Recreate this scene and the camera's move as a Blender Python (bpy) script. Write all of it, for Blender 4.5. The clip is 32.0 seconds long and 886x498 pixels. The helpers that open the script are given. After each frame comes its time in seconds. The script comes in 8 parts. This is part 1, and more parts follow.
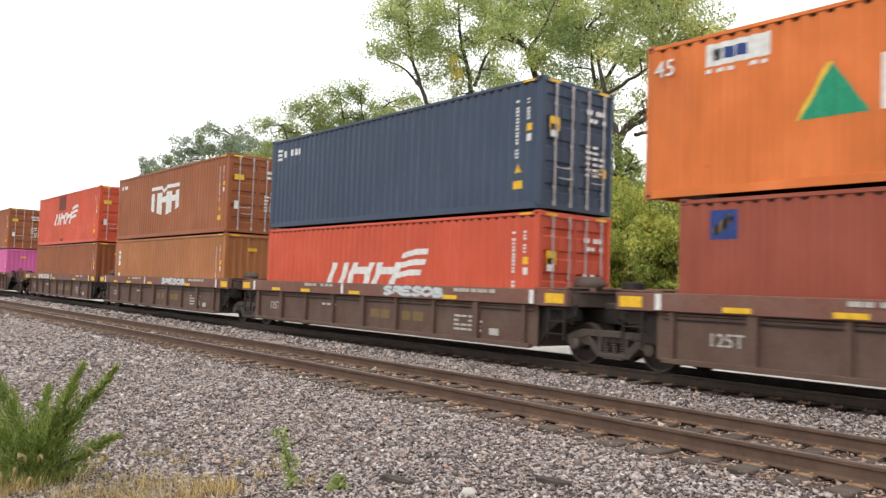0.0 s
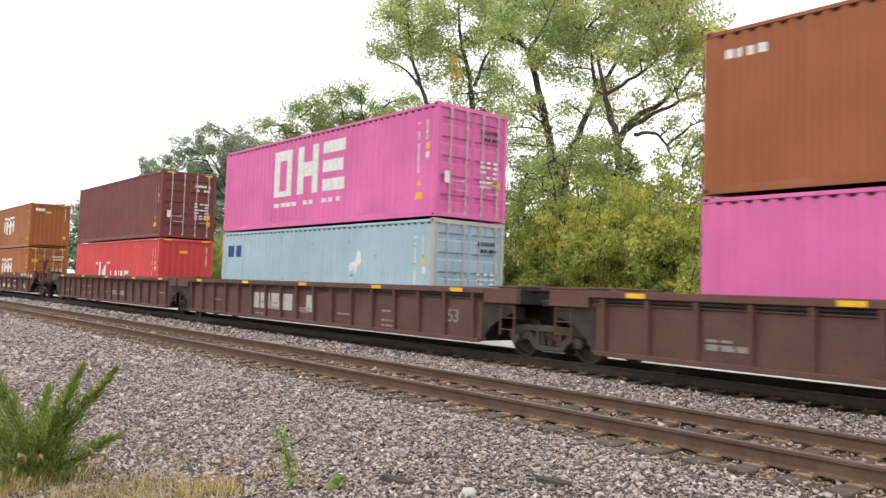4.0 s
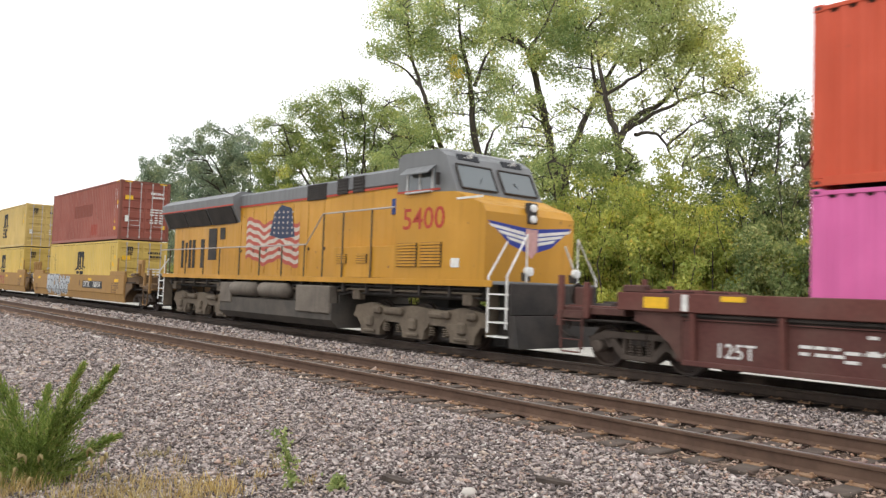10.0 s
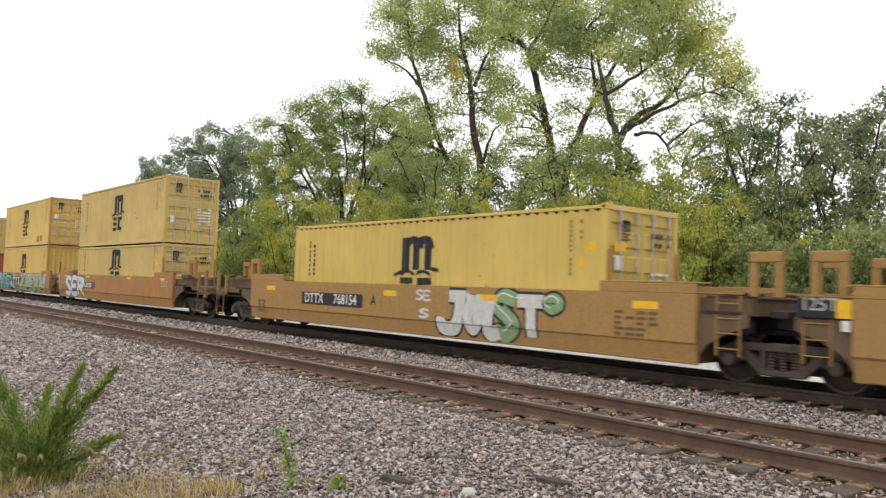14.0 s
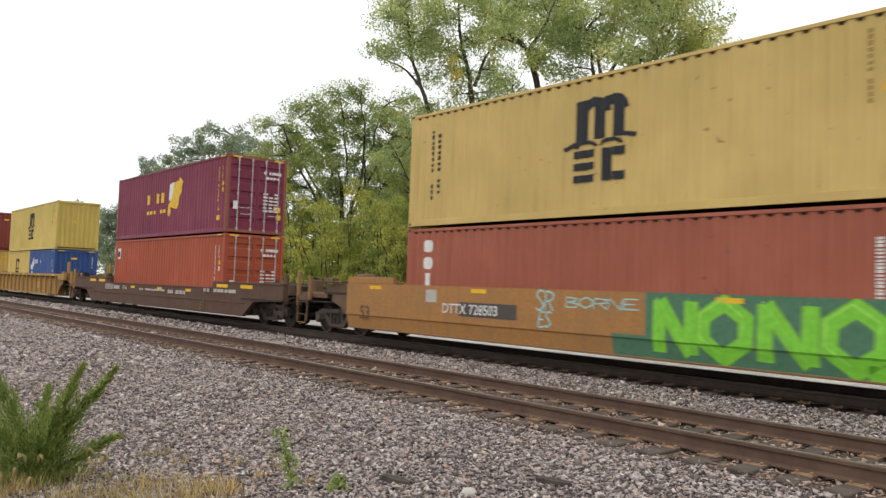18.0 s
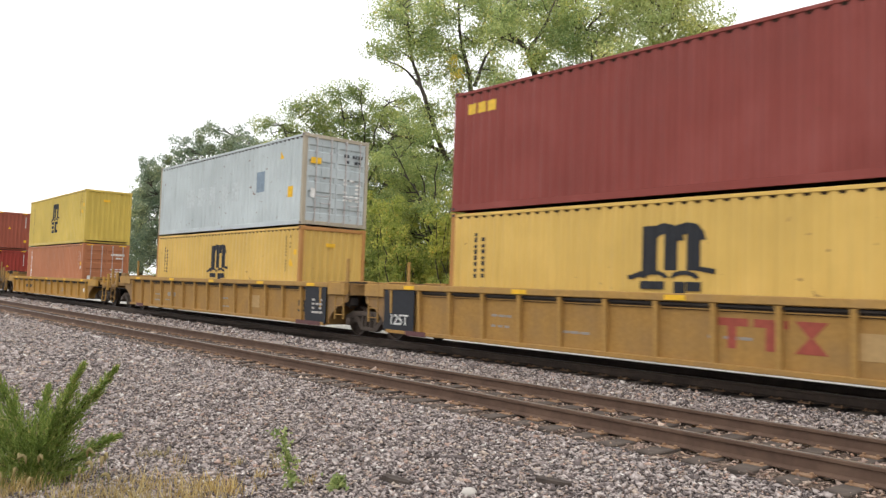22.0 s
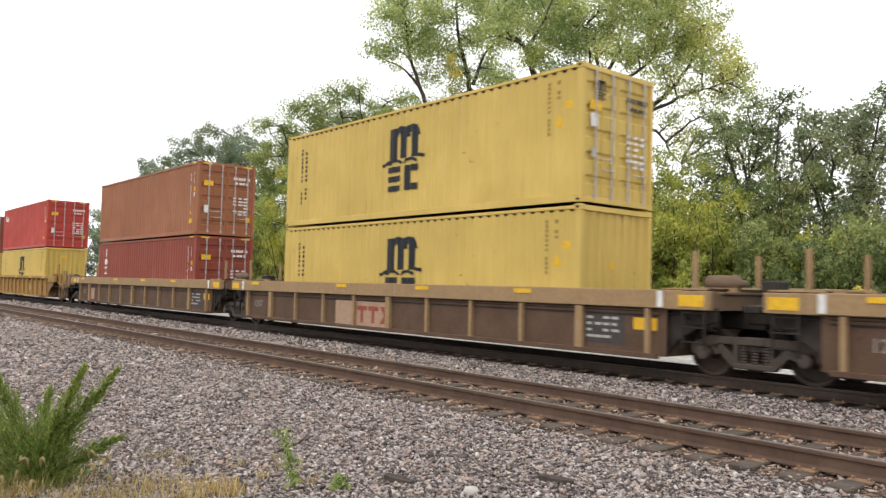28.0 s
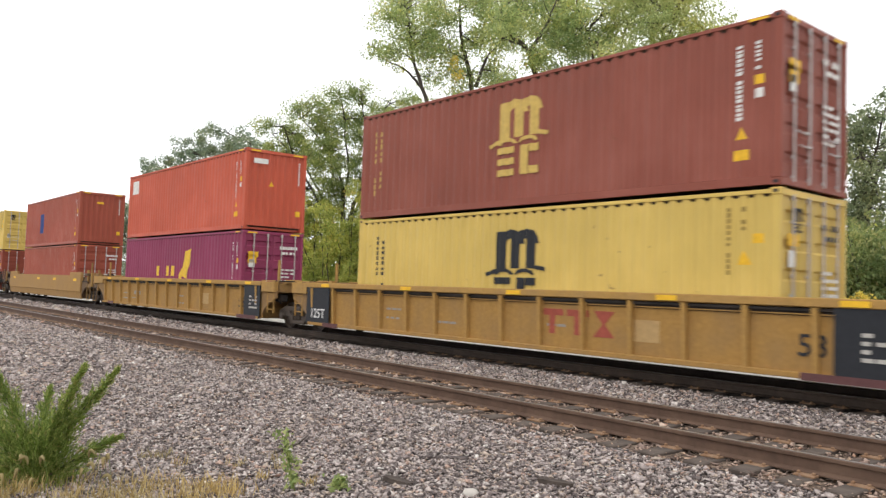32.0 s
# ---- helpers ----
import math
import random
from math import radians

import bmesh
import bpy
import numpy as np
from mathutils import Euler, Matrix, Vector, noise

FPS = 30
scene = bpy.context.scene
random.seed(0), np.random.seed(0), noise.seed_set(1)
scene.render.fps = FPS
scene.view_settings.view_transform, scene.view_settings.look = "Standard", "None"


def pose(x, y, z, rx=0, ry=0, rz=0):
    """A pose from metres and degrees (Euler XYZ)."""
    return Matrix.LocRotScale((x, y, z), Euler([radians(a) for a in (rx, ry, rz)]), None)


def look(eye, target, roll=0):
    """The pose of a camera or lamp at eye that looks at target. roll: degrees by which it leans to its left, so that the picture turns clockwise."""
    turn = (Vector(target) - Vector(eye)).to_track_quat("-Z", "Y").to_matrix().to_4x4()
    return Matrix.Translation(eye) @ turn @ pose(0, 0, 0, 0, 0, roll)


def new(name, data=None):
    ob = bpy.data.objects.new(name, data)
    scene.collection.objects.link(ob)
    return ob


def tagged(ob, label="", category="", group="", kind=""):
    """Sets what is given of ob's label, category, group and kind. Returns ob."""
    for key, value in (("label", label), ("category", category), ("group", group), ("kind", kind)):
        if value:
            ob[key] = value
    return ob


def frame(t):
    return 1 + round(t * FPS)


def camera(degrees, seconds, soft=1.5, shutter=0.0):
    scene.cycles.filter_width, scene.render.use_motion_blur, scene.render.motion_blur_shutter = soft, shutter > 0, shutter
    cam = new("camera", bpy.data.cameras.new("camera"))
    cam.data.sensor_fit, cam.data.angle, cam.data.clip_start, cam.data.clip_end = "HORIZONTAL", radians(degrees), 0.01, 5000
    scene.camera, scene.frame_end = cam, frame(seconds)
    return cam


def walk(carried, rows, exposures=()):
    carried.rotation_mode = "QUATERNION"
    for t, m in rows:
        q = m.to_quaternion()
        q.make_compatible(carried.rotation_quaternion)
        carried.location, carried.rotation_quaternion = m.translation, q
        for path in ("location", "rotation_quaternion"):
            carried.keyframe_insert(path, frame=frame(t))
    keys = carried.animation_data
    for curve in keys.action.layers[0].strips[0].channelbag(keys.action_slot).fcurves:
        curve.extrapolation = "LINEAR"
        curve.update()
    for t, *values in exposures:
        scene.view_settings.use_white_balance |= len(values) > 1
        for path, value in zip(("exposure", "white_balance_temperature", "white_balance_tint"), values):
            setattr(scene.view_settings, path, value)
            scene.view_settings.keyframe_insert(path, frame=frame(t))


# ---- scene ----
import functools

# ---- camera ----
cam = camera(58.65, 32.0, soft=1.35, shutter=0.16)
walk(cam, [(t, pose(0, 0, 1.448, *turn)) for t, turn in (
    (0, (92.837, -1.982, 49.924)),
    (22, (92.837, -1.982, 49.924)),
    (22.5, (92.714, -1.938, 49.964)),
    (23, (92.711, -1.937, 49.964)),
    (23.5, (92.610, -1.928, 49.958)),
    (24, (92.629, -1.743, 49.934)),
    (24.5, (92.617, -1.445, 49.919)),
    (25, (92.608, -1.455, 49.913)),
    (25.5, (92.614, -1.462, 49.913)),
    (27.5, (92.709, -1.448, 49.926)),
    (28, (92.759, -1.450, 49.948)),
    (28.5, (92.773, -1.532, 49.955)),
    (29, (92.834, -1.772, 49.991)),
    (29.5, (92.867, -1.867, 50.010)),
    (30, (92.944, -1.870, 49.980)),
    (30.5, (92.963, -1.887, 50.061)),
    (31, (92.886, -1.913, 50.070)),
    (31.5, (92.903, -1.896, 50.062)),
    (32, (92.889, -1.925, 50.018)),
)], exposures=((0, 0.13), (3, 0.14), (6, 0.22), (7, 0.22), (9, 0.18), (10, 0.06), (12, -0.04), (13, -0.10), (14, -0.10), (17, -0.22), (18, -0.24), (19, -0.01), (20, 0.06), (22, 0.03), (23, -0.10),
                (25, -0.05), (28, 0.0), (29, 0.0), (30, 0.10), (32, 0.05)))

# ---- world and sun: bright overcast ----
world = bpy.data.worlds.new("overcast_sky")
scene.world = world
world.use_nodes = True
wn, wl = world.node_tree.nodes, world.node_tree.links
sky = wn.new("ShaderNodeTexSky")
sky.sky_type, sky.sun_disc = "NISHITA", False
sky.sun_elevation, sky.sun_rotation = radians(48), radians(200)
cloud = wn.new("ShaderNodeMix")
cloud.data_type = "RGBA"
cloud.inputs[0].default_value = 0.985
cloud.inputs[7].default_value = (12.4, 12.5, 12.7, 1)
wl.new(sky.outputs[0], cloud.inputs[6])
wl.new(cloud.outputs[2], wn["Background"].inputs[0])
wn["Background"].inputs[1].default_value = 0.11
sun = new("sun", bpy.data.lights.new("sun", "SUN"))
sun.data.energy, sun.data.angle, sun.data.color = 0.9, radians(25), (1.0, 0.97, 0.92)
sun.matrix_basis = look((0, 0, 50), (-8, 26, 10))

# ---- materials ----
MATS = {}


def nodes_of(name):
    m = bpy.data.materials.new(name)
    m.use_nodes = True
    return m, m.node_tree.nodes, m.node_tree.links, m.node_tree.nodes["Principled BSDF"]


def noise_node(n, l, scale, detail=4, stretch=None, coord="Object"):
    tc = n.new("ShaderNodeTexCoord")
    mp = n.new("ShaderNodeMapping")
    if stretch:
        mp.inputs["Scale"].default_value = stretch
    l.new(tc.outputs[coord], mp.inputs[0])
    nz = n.new("ShaderNodeTexNoise")
    nz.inputs["Scale"].default_value, nz.inputs["Detail"].default_value = scale, detail
    l.new(mp.outputs[0], nz.inputs[0])
    return nz


def ramp(n, l, src, stops):
    r = n.new("ShaderNodeValToRGB")
    r.color_ramp.elements[0].position, r.color_ramp.elements[1].position = stops[0][0], stops[-1][0]
    r.color_ramp.elements[0].color = (*stops[0][1], 1)
    r.color_ramp.elements[1].color = (*stops[-1][1], 1)
    for p, c in stops[1:-1]:
        r.color_ramp.elements.new(p).color = (*c, 1)
    l.new(src, r.inputs[0])
    return r


def blend(n, l, fac, a, b, mode="MIX"):
    m = n.new("ShaderNodeMix")
    m.data_type, m.blend_type = "RGBA", mode
    for sock, v in ((0, fac), (6, a), (7, b)):
        if hasattr(v, "default_value"):
            l.new(v, m.inputs[sock])
        else:
            m.inputs[sock].default_value = v if sock == 0 else (*v, 1)
    return m.outputs[2]


def paint(name, rgb, rough=0.5, wear=0.5, rust=(0.16, 0.07, 0.035), fade=0.12):
    """Weathered paint: broad fading, vertical dirt streaks, rust specks."""
    if name in MATS:
        return MATS[name]
    m, n, l, b = nodes_of(name)
    pale = tuple(min(0.85, c * (1 + 1.1 * fade) + 0.10 * fade) for c in rgb)
    dark = tuple(c * (1 - 0.9 * fade) for c in rgb)
    broad = noise_node(n, l, 0.55, 5)
    info = n.new("ShaderNodeObjectInfo")
    base = ramp(n, l, broad.outputs[0], ((0.32, dark), (0.52, rgb), (0.72, pale))).outputs[0]
    streak = noise_node(n, l, 2.2, 6, (3.2, 1.0, 0.22))
    sk = ramp(n, l, streak.outputs[0], ((0.56, (0, 0, 0)), (0.78, (0.6 * wear,) * 3))).outputs[0]
    base = blend(n, l, sk, base, tuple(0.5 * c + 0.02 for c in rgb))
    speck = noise_node(n, l, 5.5, 7)
    lim = 0.76 - 0.1 * wear
    sp = ramp(n, l, speck.outputs[0], ((lim, (0, 0, 0)), (lim + 0.05, (0.8,) * 3))).outputs[0]
    base = blend(n, l, sp, base, rust)
    l.new(base, b.inputs["Base Color"])
    rr = ramp(n, l, streak.outputs[0], ((0.3, (rough - 0.1,) * 3), (0.8, (min(1, rough + 0.25),) * 3)))
    l.new(rr.outputs[0], b.inputs["Roughness"])
    b.inputs["Specular IOR Level"].default_value = 0.32
    bp = n.new("ShaderNodeBump")
    bp.inputs["Strength"].default_value, bp.inputs["Distance"].default_value = 0.25, 0.01
    l.new(speck.outputs[0], bp.inputs["Height"])
    l.new(bp.outputs[0], b.inputs["Normal"])
    MATS[name] = m
    return m


def grimy(name, rgb, dust=(0.30, 0.25, 0.20), amount=0.5, rough=0.75, metal=0.0, scale=1.6):
    """Steel or paint under road dust and brake grime."""
    if name in MATS:
        return MATS[name]
    m, n, l, b = nodes_of(name)
    nz = noise_node(n, l, scale, 7)
    f = ramp(n, l, nz.outputs[0], ((0.4, (0, 0, 0)), (0.7, (amount,) * 3))).outputs[0]
    fine = noise_node(n, l, 14, 5)
    base = ramp(n, l, fine.outputs[0], ((0.3, tuple(c * 0.86 for c in rgb)), (0.7, tuple(min(1, c * 1.12) for c in rgb)))).outputs[0]
    streak = noise_node(n, l, 2.6, 5, (2.6, 1, 0.3))
    s = ramp(n, l, streak.outputs[0], ((0.5, (0, 0, 0)), (0.8, (0.7 * amount,) * 3))).outputs[0]
    base = blend(n, l, s, base, tuple(c * 0.45 for c in rgb))
    l.new(blend(n, l, f, base, dust), b.inputs["Base Color"])
    b.inputs["Roughness"].default_value, b.inputs["Metallic"].default_value = rough, metal
    b.inputs["Specular IOR Level"].default_value = 0.3
    bp = n.new("ShaderNodeBump")
    bp.inputs["Strength"].default_value, bp.inputs["Distance"].default_value = 0.35, 0.01
    l.new(fine.outputs[0], bp.inputs["Height"])
    l.new(bp.outputs[0], b.inputs["Normal"])
    MATS[name] = m
    return m


def plain(name, rgb, rough=0.6, metal=0.0, worn=0.25):
    """Paint of markings, slightly worn."""
    if name in MATS:
        return MATS[name]
    m, n, l, b = nodes_of(name)
    nz = noise_node(n, l, 9, 6)
    r = ramp(n, l, nz.outputs[0], ((0.35, rgb), (0.75, tuple(c * (1 - worn) for c in rgb))))
    l.new(r.outputs[0], b.inputs["Base Color"])
    b.inputs["Roughness"].default_value, b.inputs["Metallic"].default_value = rough, metal
    b.inputs["Specular IOR Level"].default_value = 0.3
    MATS[name] = m
    return m


def stone_mat(name, tone):
    """Stones that differ from one to the next, under one tone of dust."""
    m, n, l, b = nodes_of(name)
    geo = n.new("ShaderNodeNewGeometry")
    r = n.new("ShaderNodeValToRGB")
    r.color_ramp.interpolation = "CONSTANT"
    r.color_ramp.elements[0].color = (0.13, 0.11, 0.107, 1)
    r.color_ramp.elements[1].position, r.color_ramp.elements[1].color = 0.17, (0.40, 0.35, 0.335, 1)
    for p, c in ((0.36, (0.28, 0.24, 0.235)), (0.5, (0.49, 0.43, 0.41)), (0.66, (0.45, 0.325, 0.27)), (0.72, (0.155, 0.13, 0.127)),
                 (0.82, (0.47, 0.39, 0.33)), (0.91, (0.57, 0.52, 0.495)), (0.975, (0.72, 0.69, 0.66))):
        r.color_ramp.elements.new(p).color = (*c, 1)
    l.new(geo.outputs["Random Per Island"], r.inputs[0])
    nz = noise_node(n, l, 40, 3)
    v = ramp(n, l, nz.outputs[0], ((0.3, tuple(0.72 * c for c in tone)), (0.7, tuple(1.2 * c for c in tone))))
    l.new(blend(n, l, 1.0, r.outputs[0], v.outputs[0], "MULTIPLY"), b.inputs["Base Color"])
    b.inputs["Roughness"].default_value = 0.8
    b.inputs["Specular IOR Level"].default_value = 0.25
    return m


def ground_mat(name, scale, stops, bump=0.03):
    m, n, l, b = nodes_of(name)
    tc = n.new("ShaderNodeTexCoord")
    vo = n.new("ShaderNodeTexVoronoi")
    vo.inputs["Scale"].default_value = scale
    l.new(tc.outputs["Object"], vo.inputs[0])
    sep = n.new("ShaderNodeSeparateColor")
    l.new(vo.outputs["Color"], sep.inputs[0])
    r = ramp(n, l, sep.outputs[0], stops)
    big = noise_node(n, l, 0.6, 6)
    v = ramp(n, l, big.outputs[0], ((0.3, (0.78,) * 3), (0.7, (1.15,) * 3)))
    l.new(blend(n, l, 1.0, r.outputs[0], v.outputs[0], "MULTIPLY"), b.inputs["Base Color"])
    b.inputs["Roughness"].default_value = 0.9
    b.inputs["Specular IOR Level"].default_value = 0.2
    bp = n.new("ShaderNodeBump")
    bp.inputs["Strength"].default_value, bp.inputs["Distance"].default_value = 0.9, bump
    l.new(vo.outputs["Distance"], bp.inputs["Height"])
    l.new(bp.outputs[0], b.inputs["Normal"])
    return m


def leaf_mat(name, stops):
    """Leaves differ from one to the next; light passes through them."""
    if name in MATS:
        return MATS[name]
    m, n, l, b = nodes_of(name)
    geo = n.new("ShaderNodeNewGeometry")
    r = ramp(n, l, geo.outputs["Random Per Island"], stops)
    big = noise_node(n, l, 0.45, 3)
    v = ramp(n, l, big.outputs[0], ((0.34, (0.72, 0.80, 0.78)), (0.5, (1.0, 1.0, 1.0)), (0.66, (1.3, 1.2, 1.0))))
    col = blend(n, l, 1.0, r.outputs[0], v.outputs[0], "MULTIPLY")
    l.new(col, b.inputs["Base Color"])
    b.inputs["Roughness"].default_value = 0.55
    b.inputs["Specular IOR Level"].default_value = 0.3
    tr = n.new("ShaderNodeBsdfTranslucent")
    l.new(col, tr.inputs[0])
    mx = n.new("ShaderNodeMixShader")
    mx.inputs[0].default_value = 0.5
    l.new(b.outputs[0], mx.inputs[1])
    l.new(tr.outputs[0], mx.inputs[2])
    l.new(mx.outputs[0], n["Material Output"].inputs[0])
    MATS[name] = m
    return m


def bark_mat():
    m, n, l, b = nodes_of("bark")
    nz = noise_node(n, l, 6, 6, (3, 3, 0.5))
    l.new(ramp(n, l, nz.outputs[0], ((0.3, (0.032, 0.026, 0.022)), (0.7, (0.105, 0.086, 0.07)))).outputs[0], b.inputs["Base Color"])
    b.inputs["Roughness"].default_value = 0.95
    bp = n.new("ShaderNodeBump")
    bp.inputs["Distance"].default_value = 0.04
    l.new(nz.outputs[0], bp.inputs["Height"])
    l.new(bp.outputs[0], b.inputs["Normal"])
    MATS["bark"] = m
    return m


def glass_mat():
    m, n, l, b = nodes_of("tinted_glass")
    b.inputs["Base Color"].default_value = (0.25, 0.32, 0.33, 1)
    b.inputs["Roughness"].default_value = 0.06
    b.inputs["Transmission Weight"].default_value = 0.75
    MATS["glass"] = m
    return m


STONE, BARK, GLASS = stone_mat("ballast_stone", (1.02, 0.99, 0.96)), bark_mat(), glass_mat()
RUSTY_STONE = stone_mat("rusty_ballast_stone", (0.98, 0.82, 0.69))
WHITE = plain("white_marking", (0.78, 0.77, 0.74))
YELLOW = plain("yellow_reflector", (0.85, 0.50, 0.03))
BLACK = plain("black_marking", (0.022, 0.024, 0.03))
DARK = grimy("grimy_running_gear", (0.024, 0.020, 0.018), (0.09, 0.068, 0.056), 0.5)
TRUCKM = grimy("dusty_truck_casting", (0.070, 0.054, 0.044), (0.145, 0.112, 0.09), 0.55)
WHEEL = grimy("worn_wheel_steel", (0.045, 0.034, 0.029), (0.14, 0.095, 0.07), 0.5, 0.55, 0.3)
ROD = grimy("galvanised_rod", (0.50, 0.47, 0.46), (0.35, 0.28, 0.24), 0.4, 0.5, 0.4)

# ---- mesh tools ----


class Build:
    """Collects simple solids into one mesh."""

    def __init__(self):
        self.v, self.f = [], []

    def add(self, verts, faces):
        o = len(self.v)
        self.v += [tuple(p) for p in verts]
        self.f += [tuple(i + o for i in f) for f in faces]
        return self

    def box(self, c, s, b=0.0):
        h = [x / 2 for x in s]
        if b <= 0:
            vs = [(c[0] + i * h[0], c[1] + j * h[1], c[2] + k * h[2]) for i in (-1, 1) for j in (-1, 1) for k in (-1, 1)]
            return self.add(vs, [(0, 1, 3, 2), (4, 6, 7, 5), (0, 4, 5, 1), (2, 3, 7, 6), (0, 2, 6, 4), (1, 5, 7, 3)])
        b = min(b, *(0.45 * x for x in s))
        idx, vs = {}, []
        for i in (-1, 1):
            for j in (-1, 1):
                for k in (-1, 1):
                    for a in range(3):
                        q = [(h[t] if t == a else h[t] - b) * (i, j, k)[t] + c[t] for t in range(3)]
                        idx[i, j, k, a] = len(vs)
                        vs.append(q)
        fs = []
        for a in range(3):
            u, w = [t for t in range(3) if t != a]
            for s0 in (-1, 1):
                q = []
                for su, sw in ((-1, -1), (1, -1), (1, 1), (-1, 1)):
                    key = [0, 0, 0]
                    key[a], key[u], key[w] = s0, su, sw
                    q.append(idx[(*key, a)])
                fs.append(q if (s0 == 1) == (a != 1) else q[::-1])
            for su in (-1, 1):
                for sw in (-1, 1):
                    e = []
                    for s0, face in ((-1, u), (1, u), (1, w), (-1, w)):
                        key = [0, 0, 0]
                        key[a], key[u], key[w] = s0, su, sw
                        e.append(idx[(*key, face)])
                    fs.append(e)
        for i in (-1, 1):
            for j in (-1, 1):
                for k in (-1, 1):
                    fs.append([idx[i, j, k, a] for a in range(3)])
        return self.add(vs, fs)

    def prism(self, poly, a, b, axis="y"):
        """A polygon given in the two other axes, drawn out from a to b along the axis."""
        n = len(poly)

        def put(p, q):
            return {"x": (q, p[0], p[1]), "y": (p[0], q, p[1]), "z": (p[0], p[1], q)}[axis]
        vs = [put(p, a) for p in poly] + [put(p, b) for p in poly]
        fs = [tuple(range(n)), tuple(range(2 * n - 1, n - 1, -1))] + [(i, (i + 1) % n, n + (i + 1) % n, n + i) for i in range(n)]
        return self.add(vs, fs)

    def tube(self, pts, r, n=8, cap=True):
        pts = [Vector(p) for p in pts]
        rs = list(r) if hasattr(r, "__len__") else [r] * len(pts)
        vs = []
        for i, p in enumerate(pts):
            d = (pts[min(i + 1, len(pts) - 1)] - pts[max(i - 1, 0)]).normalized()
            u = d.orthogonal().normalized() if i == 0 else (u - d * u.dot(d)).normalized()
            w = d.cross(u)
            vs += [p + (u * math.cos(2 * math.pi * k / n) + w * math.sin(2 * math.pi * k / n)) * rs[i] for k in range(n)]
        fs = [(i * n + k, i * n + (k + 1) % n, (i + 1) * n + (k + 1) % n, (i + 1) * n + k) for i in range(len(pts) - 1) for k in range(n)]
        if cap:
            fs += [tuple(range(n - 1, -1, -1)), tuple(range((len(pts) - 1) * n, len(pts) * n))]
        return self.add(vs, fs)

    def lathe(self, prof, c, axis="y", n=20):
        """A profile of (along, radius) turned round the axis through c."""
        vs, m = [], len(prof)
        for a, r in prof:
            for k in range(n):
                x, z = r * math.cos(2 * math.pi * k / n), r * math.sin(2 * math.pi * k / n)
                q = {"y": (x, a, z), "x": (a, x, z), "z": (x, z, a)}[axis]
                vs.append((c[0] + q[0], c[1] + q[1], c[2] + q[2]))
        fs = [(i * n + k, i * n + (k + 1) % n, (i + 1) * n + (k + 1) % n, (i + 1) * n + k) for i in range(m - 1) for k in range(n)]
        fs += [tuple(range(n)), tuple(range((m - 1) * n, m * n))]
        return self.add(vs, fs)

    def mesh(self, name, smooth=False):
        me = bpy.data.meshes.new(name)
        me.from_pydata(self.v, [], self.f)
        if smooth:
            me.shade_smooth()
        return me


def part(name, me, mat, parent, label="", m=None):
    """One mesh object under a thing or part; alike pieces share the mesh."""
    ob = new(name, me)
    ob.parent = parent
    if m is not None:
        ob.matrix_basis = m
    if not me.materials:
        me.materials.append(mat)
    elif me.materials[0] is not mat:
        ob.material_slots[0].link = "OBJECT"
        ob.material_slots[0].material = mat
    if label:
        ob["label"] = label
    return ob


def thing(name, label, category, group="", kind="", m=None):
    ob = new(name)
    ob.empty_display_size = 0.3
    if m is not None:
        ob.matrix_basis = m
    return tagged(ob, label, category, group, kind)


@functools.lru_cache(None)
def box_mesh(sx, sy, sz, b=0.0):
    return Build().box((0, 0, 0), (sx, sy, sz), b).mesh("block")


def slab(name, c, s, mat, parent, b=0.01, label=""):
    return part(name, box_mesh(*(round(x, 4) for x in s), b), mat, parent, label, Matrix.Translation(c))


@functools.lru_cache(None)
def glyphs(text, height):
    """Letters of the built-in font as a flat mesh in the x-z plane, seen from -y, centred."""
    cu = bpy.data.curves.new("lettering", "FONT")
    cu.body, cu.size, cu.extrude, cu.offset = text, height / 0.69, 0.002, 0.012 * height
    cu.align_x, cu.align_y, cu.resolution_u = "CENTER", "CENTER", 3
    ob = bpy.data.objects.new("lettering", cu)
    me = bpy.data.meshes.new_from_object(ob)
    me.transform(Matrix.Rotation(radians(90), 4, "X"))
    bpy.data.objects.remove(ob)
    return me

# ---- ground and tracks ----
NEAR, MAIN = 8.345, 13.56
rng = np.random.default_rng(7)


def lerp_table(v, table):
    return float(np.interp(v, [a for a, _ in table], [b for _, b in table]))


PROFILE = ((-60, -0.6), (-2, -0.5), (3.0, -0.44), (6.6, -0.25), (6.9, -0.225), (10.0, -0.225), (11.0, -0.28), (12.2, -0.225), (14.9, -0.225), (15.6, -0.42), (40, -0.42), (90, 0.2))


def ground_z(y):
    return lerp_table(y, PROFILE)


def sheet(name, xs, ys, lift, wob, mat, label, parent=None):
    vs, fs = [], []
    for y in ys:
        for x in xs:
            w = wob * (noise.noise((x * 0.5, y * 0.5, 3.1)) + 0.5 * noise.noise((x * 1.7, y * 1.7, 0.2)))
            vs.append((x, y, ground_z(y) + lift + w))
    n = len(xs)
    for j in range(len(ys) - 1):
        for i in range(n - 1):
            fs.append((j * n + i, j * n + i + 1, (j + 1) * n + i + 1, (j + 1) * n + i))
    me = bpy.data.meshes.new(name)
    me.from_pydata(vs, [], fs)
    me.materials.append(mat)
    me.shade_smooth()
    return tagged(new(name, me), label, name.replace("_", " "), kind="structure")


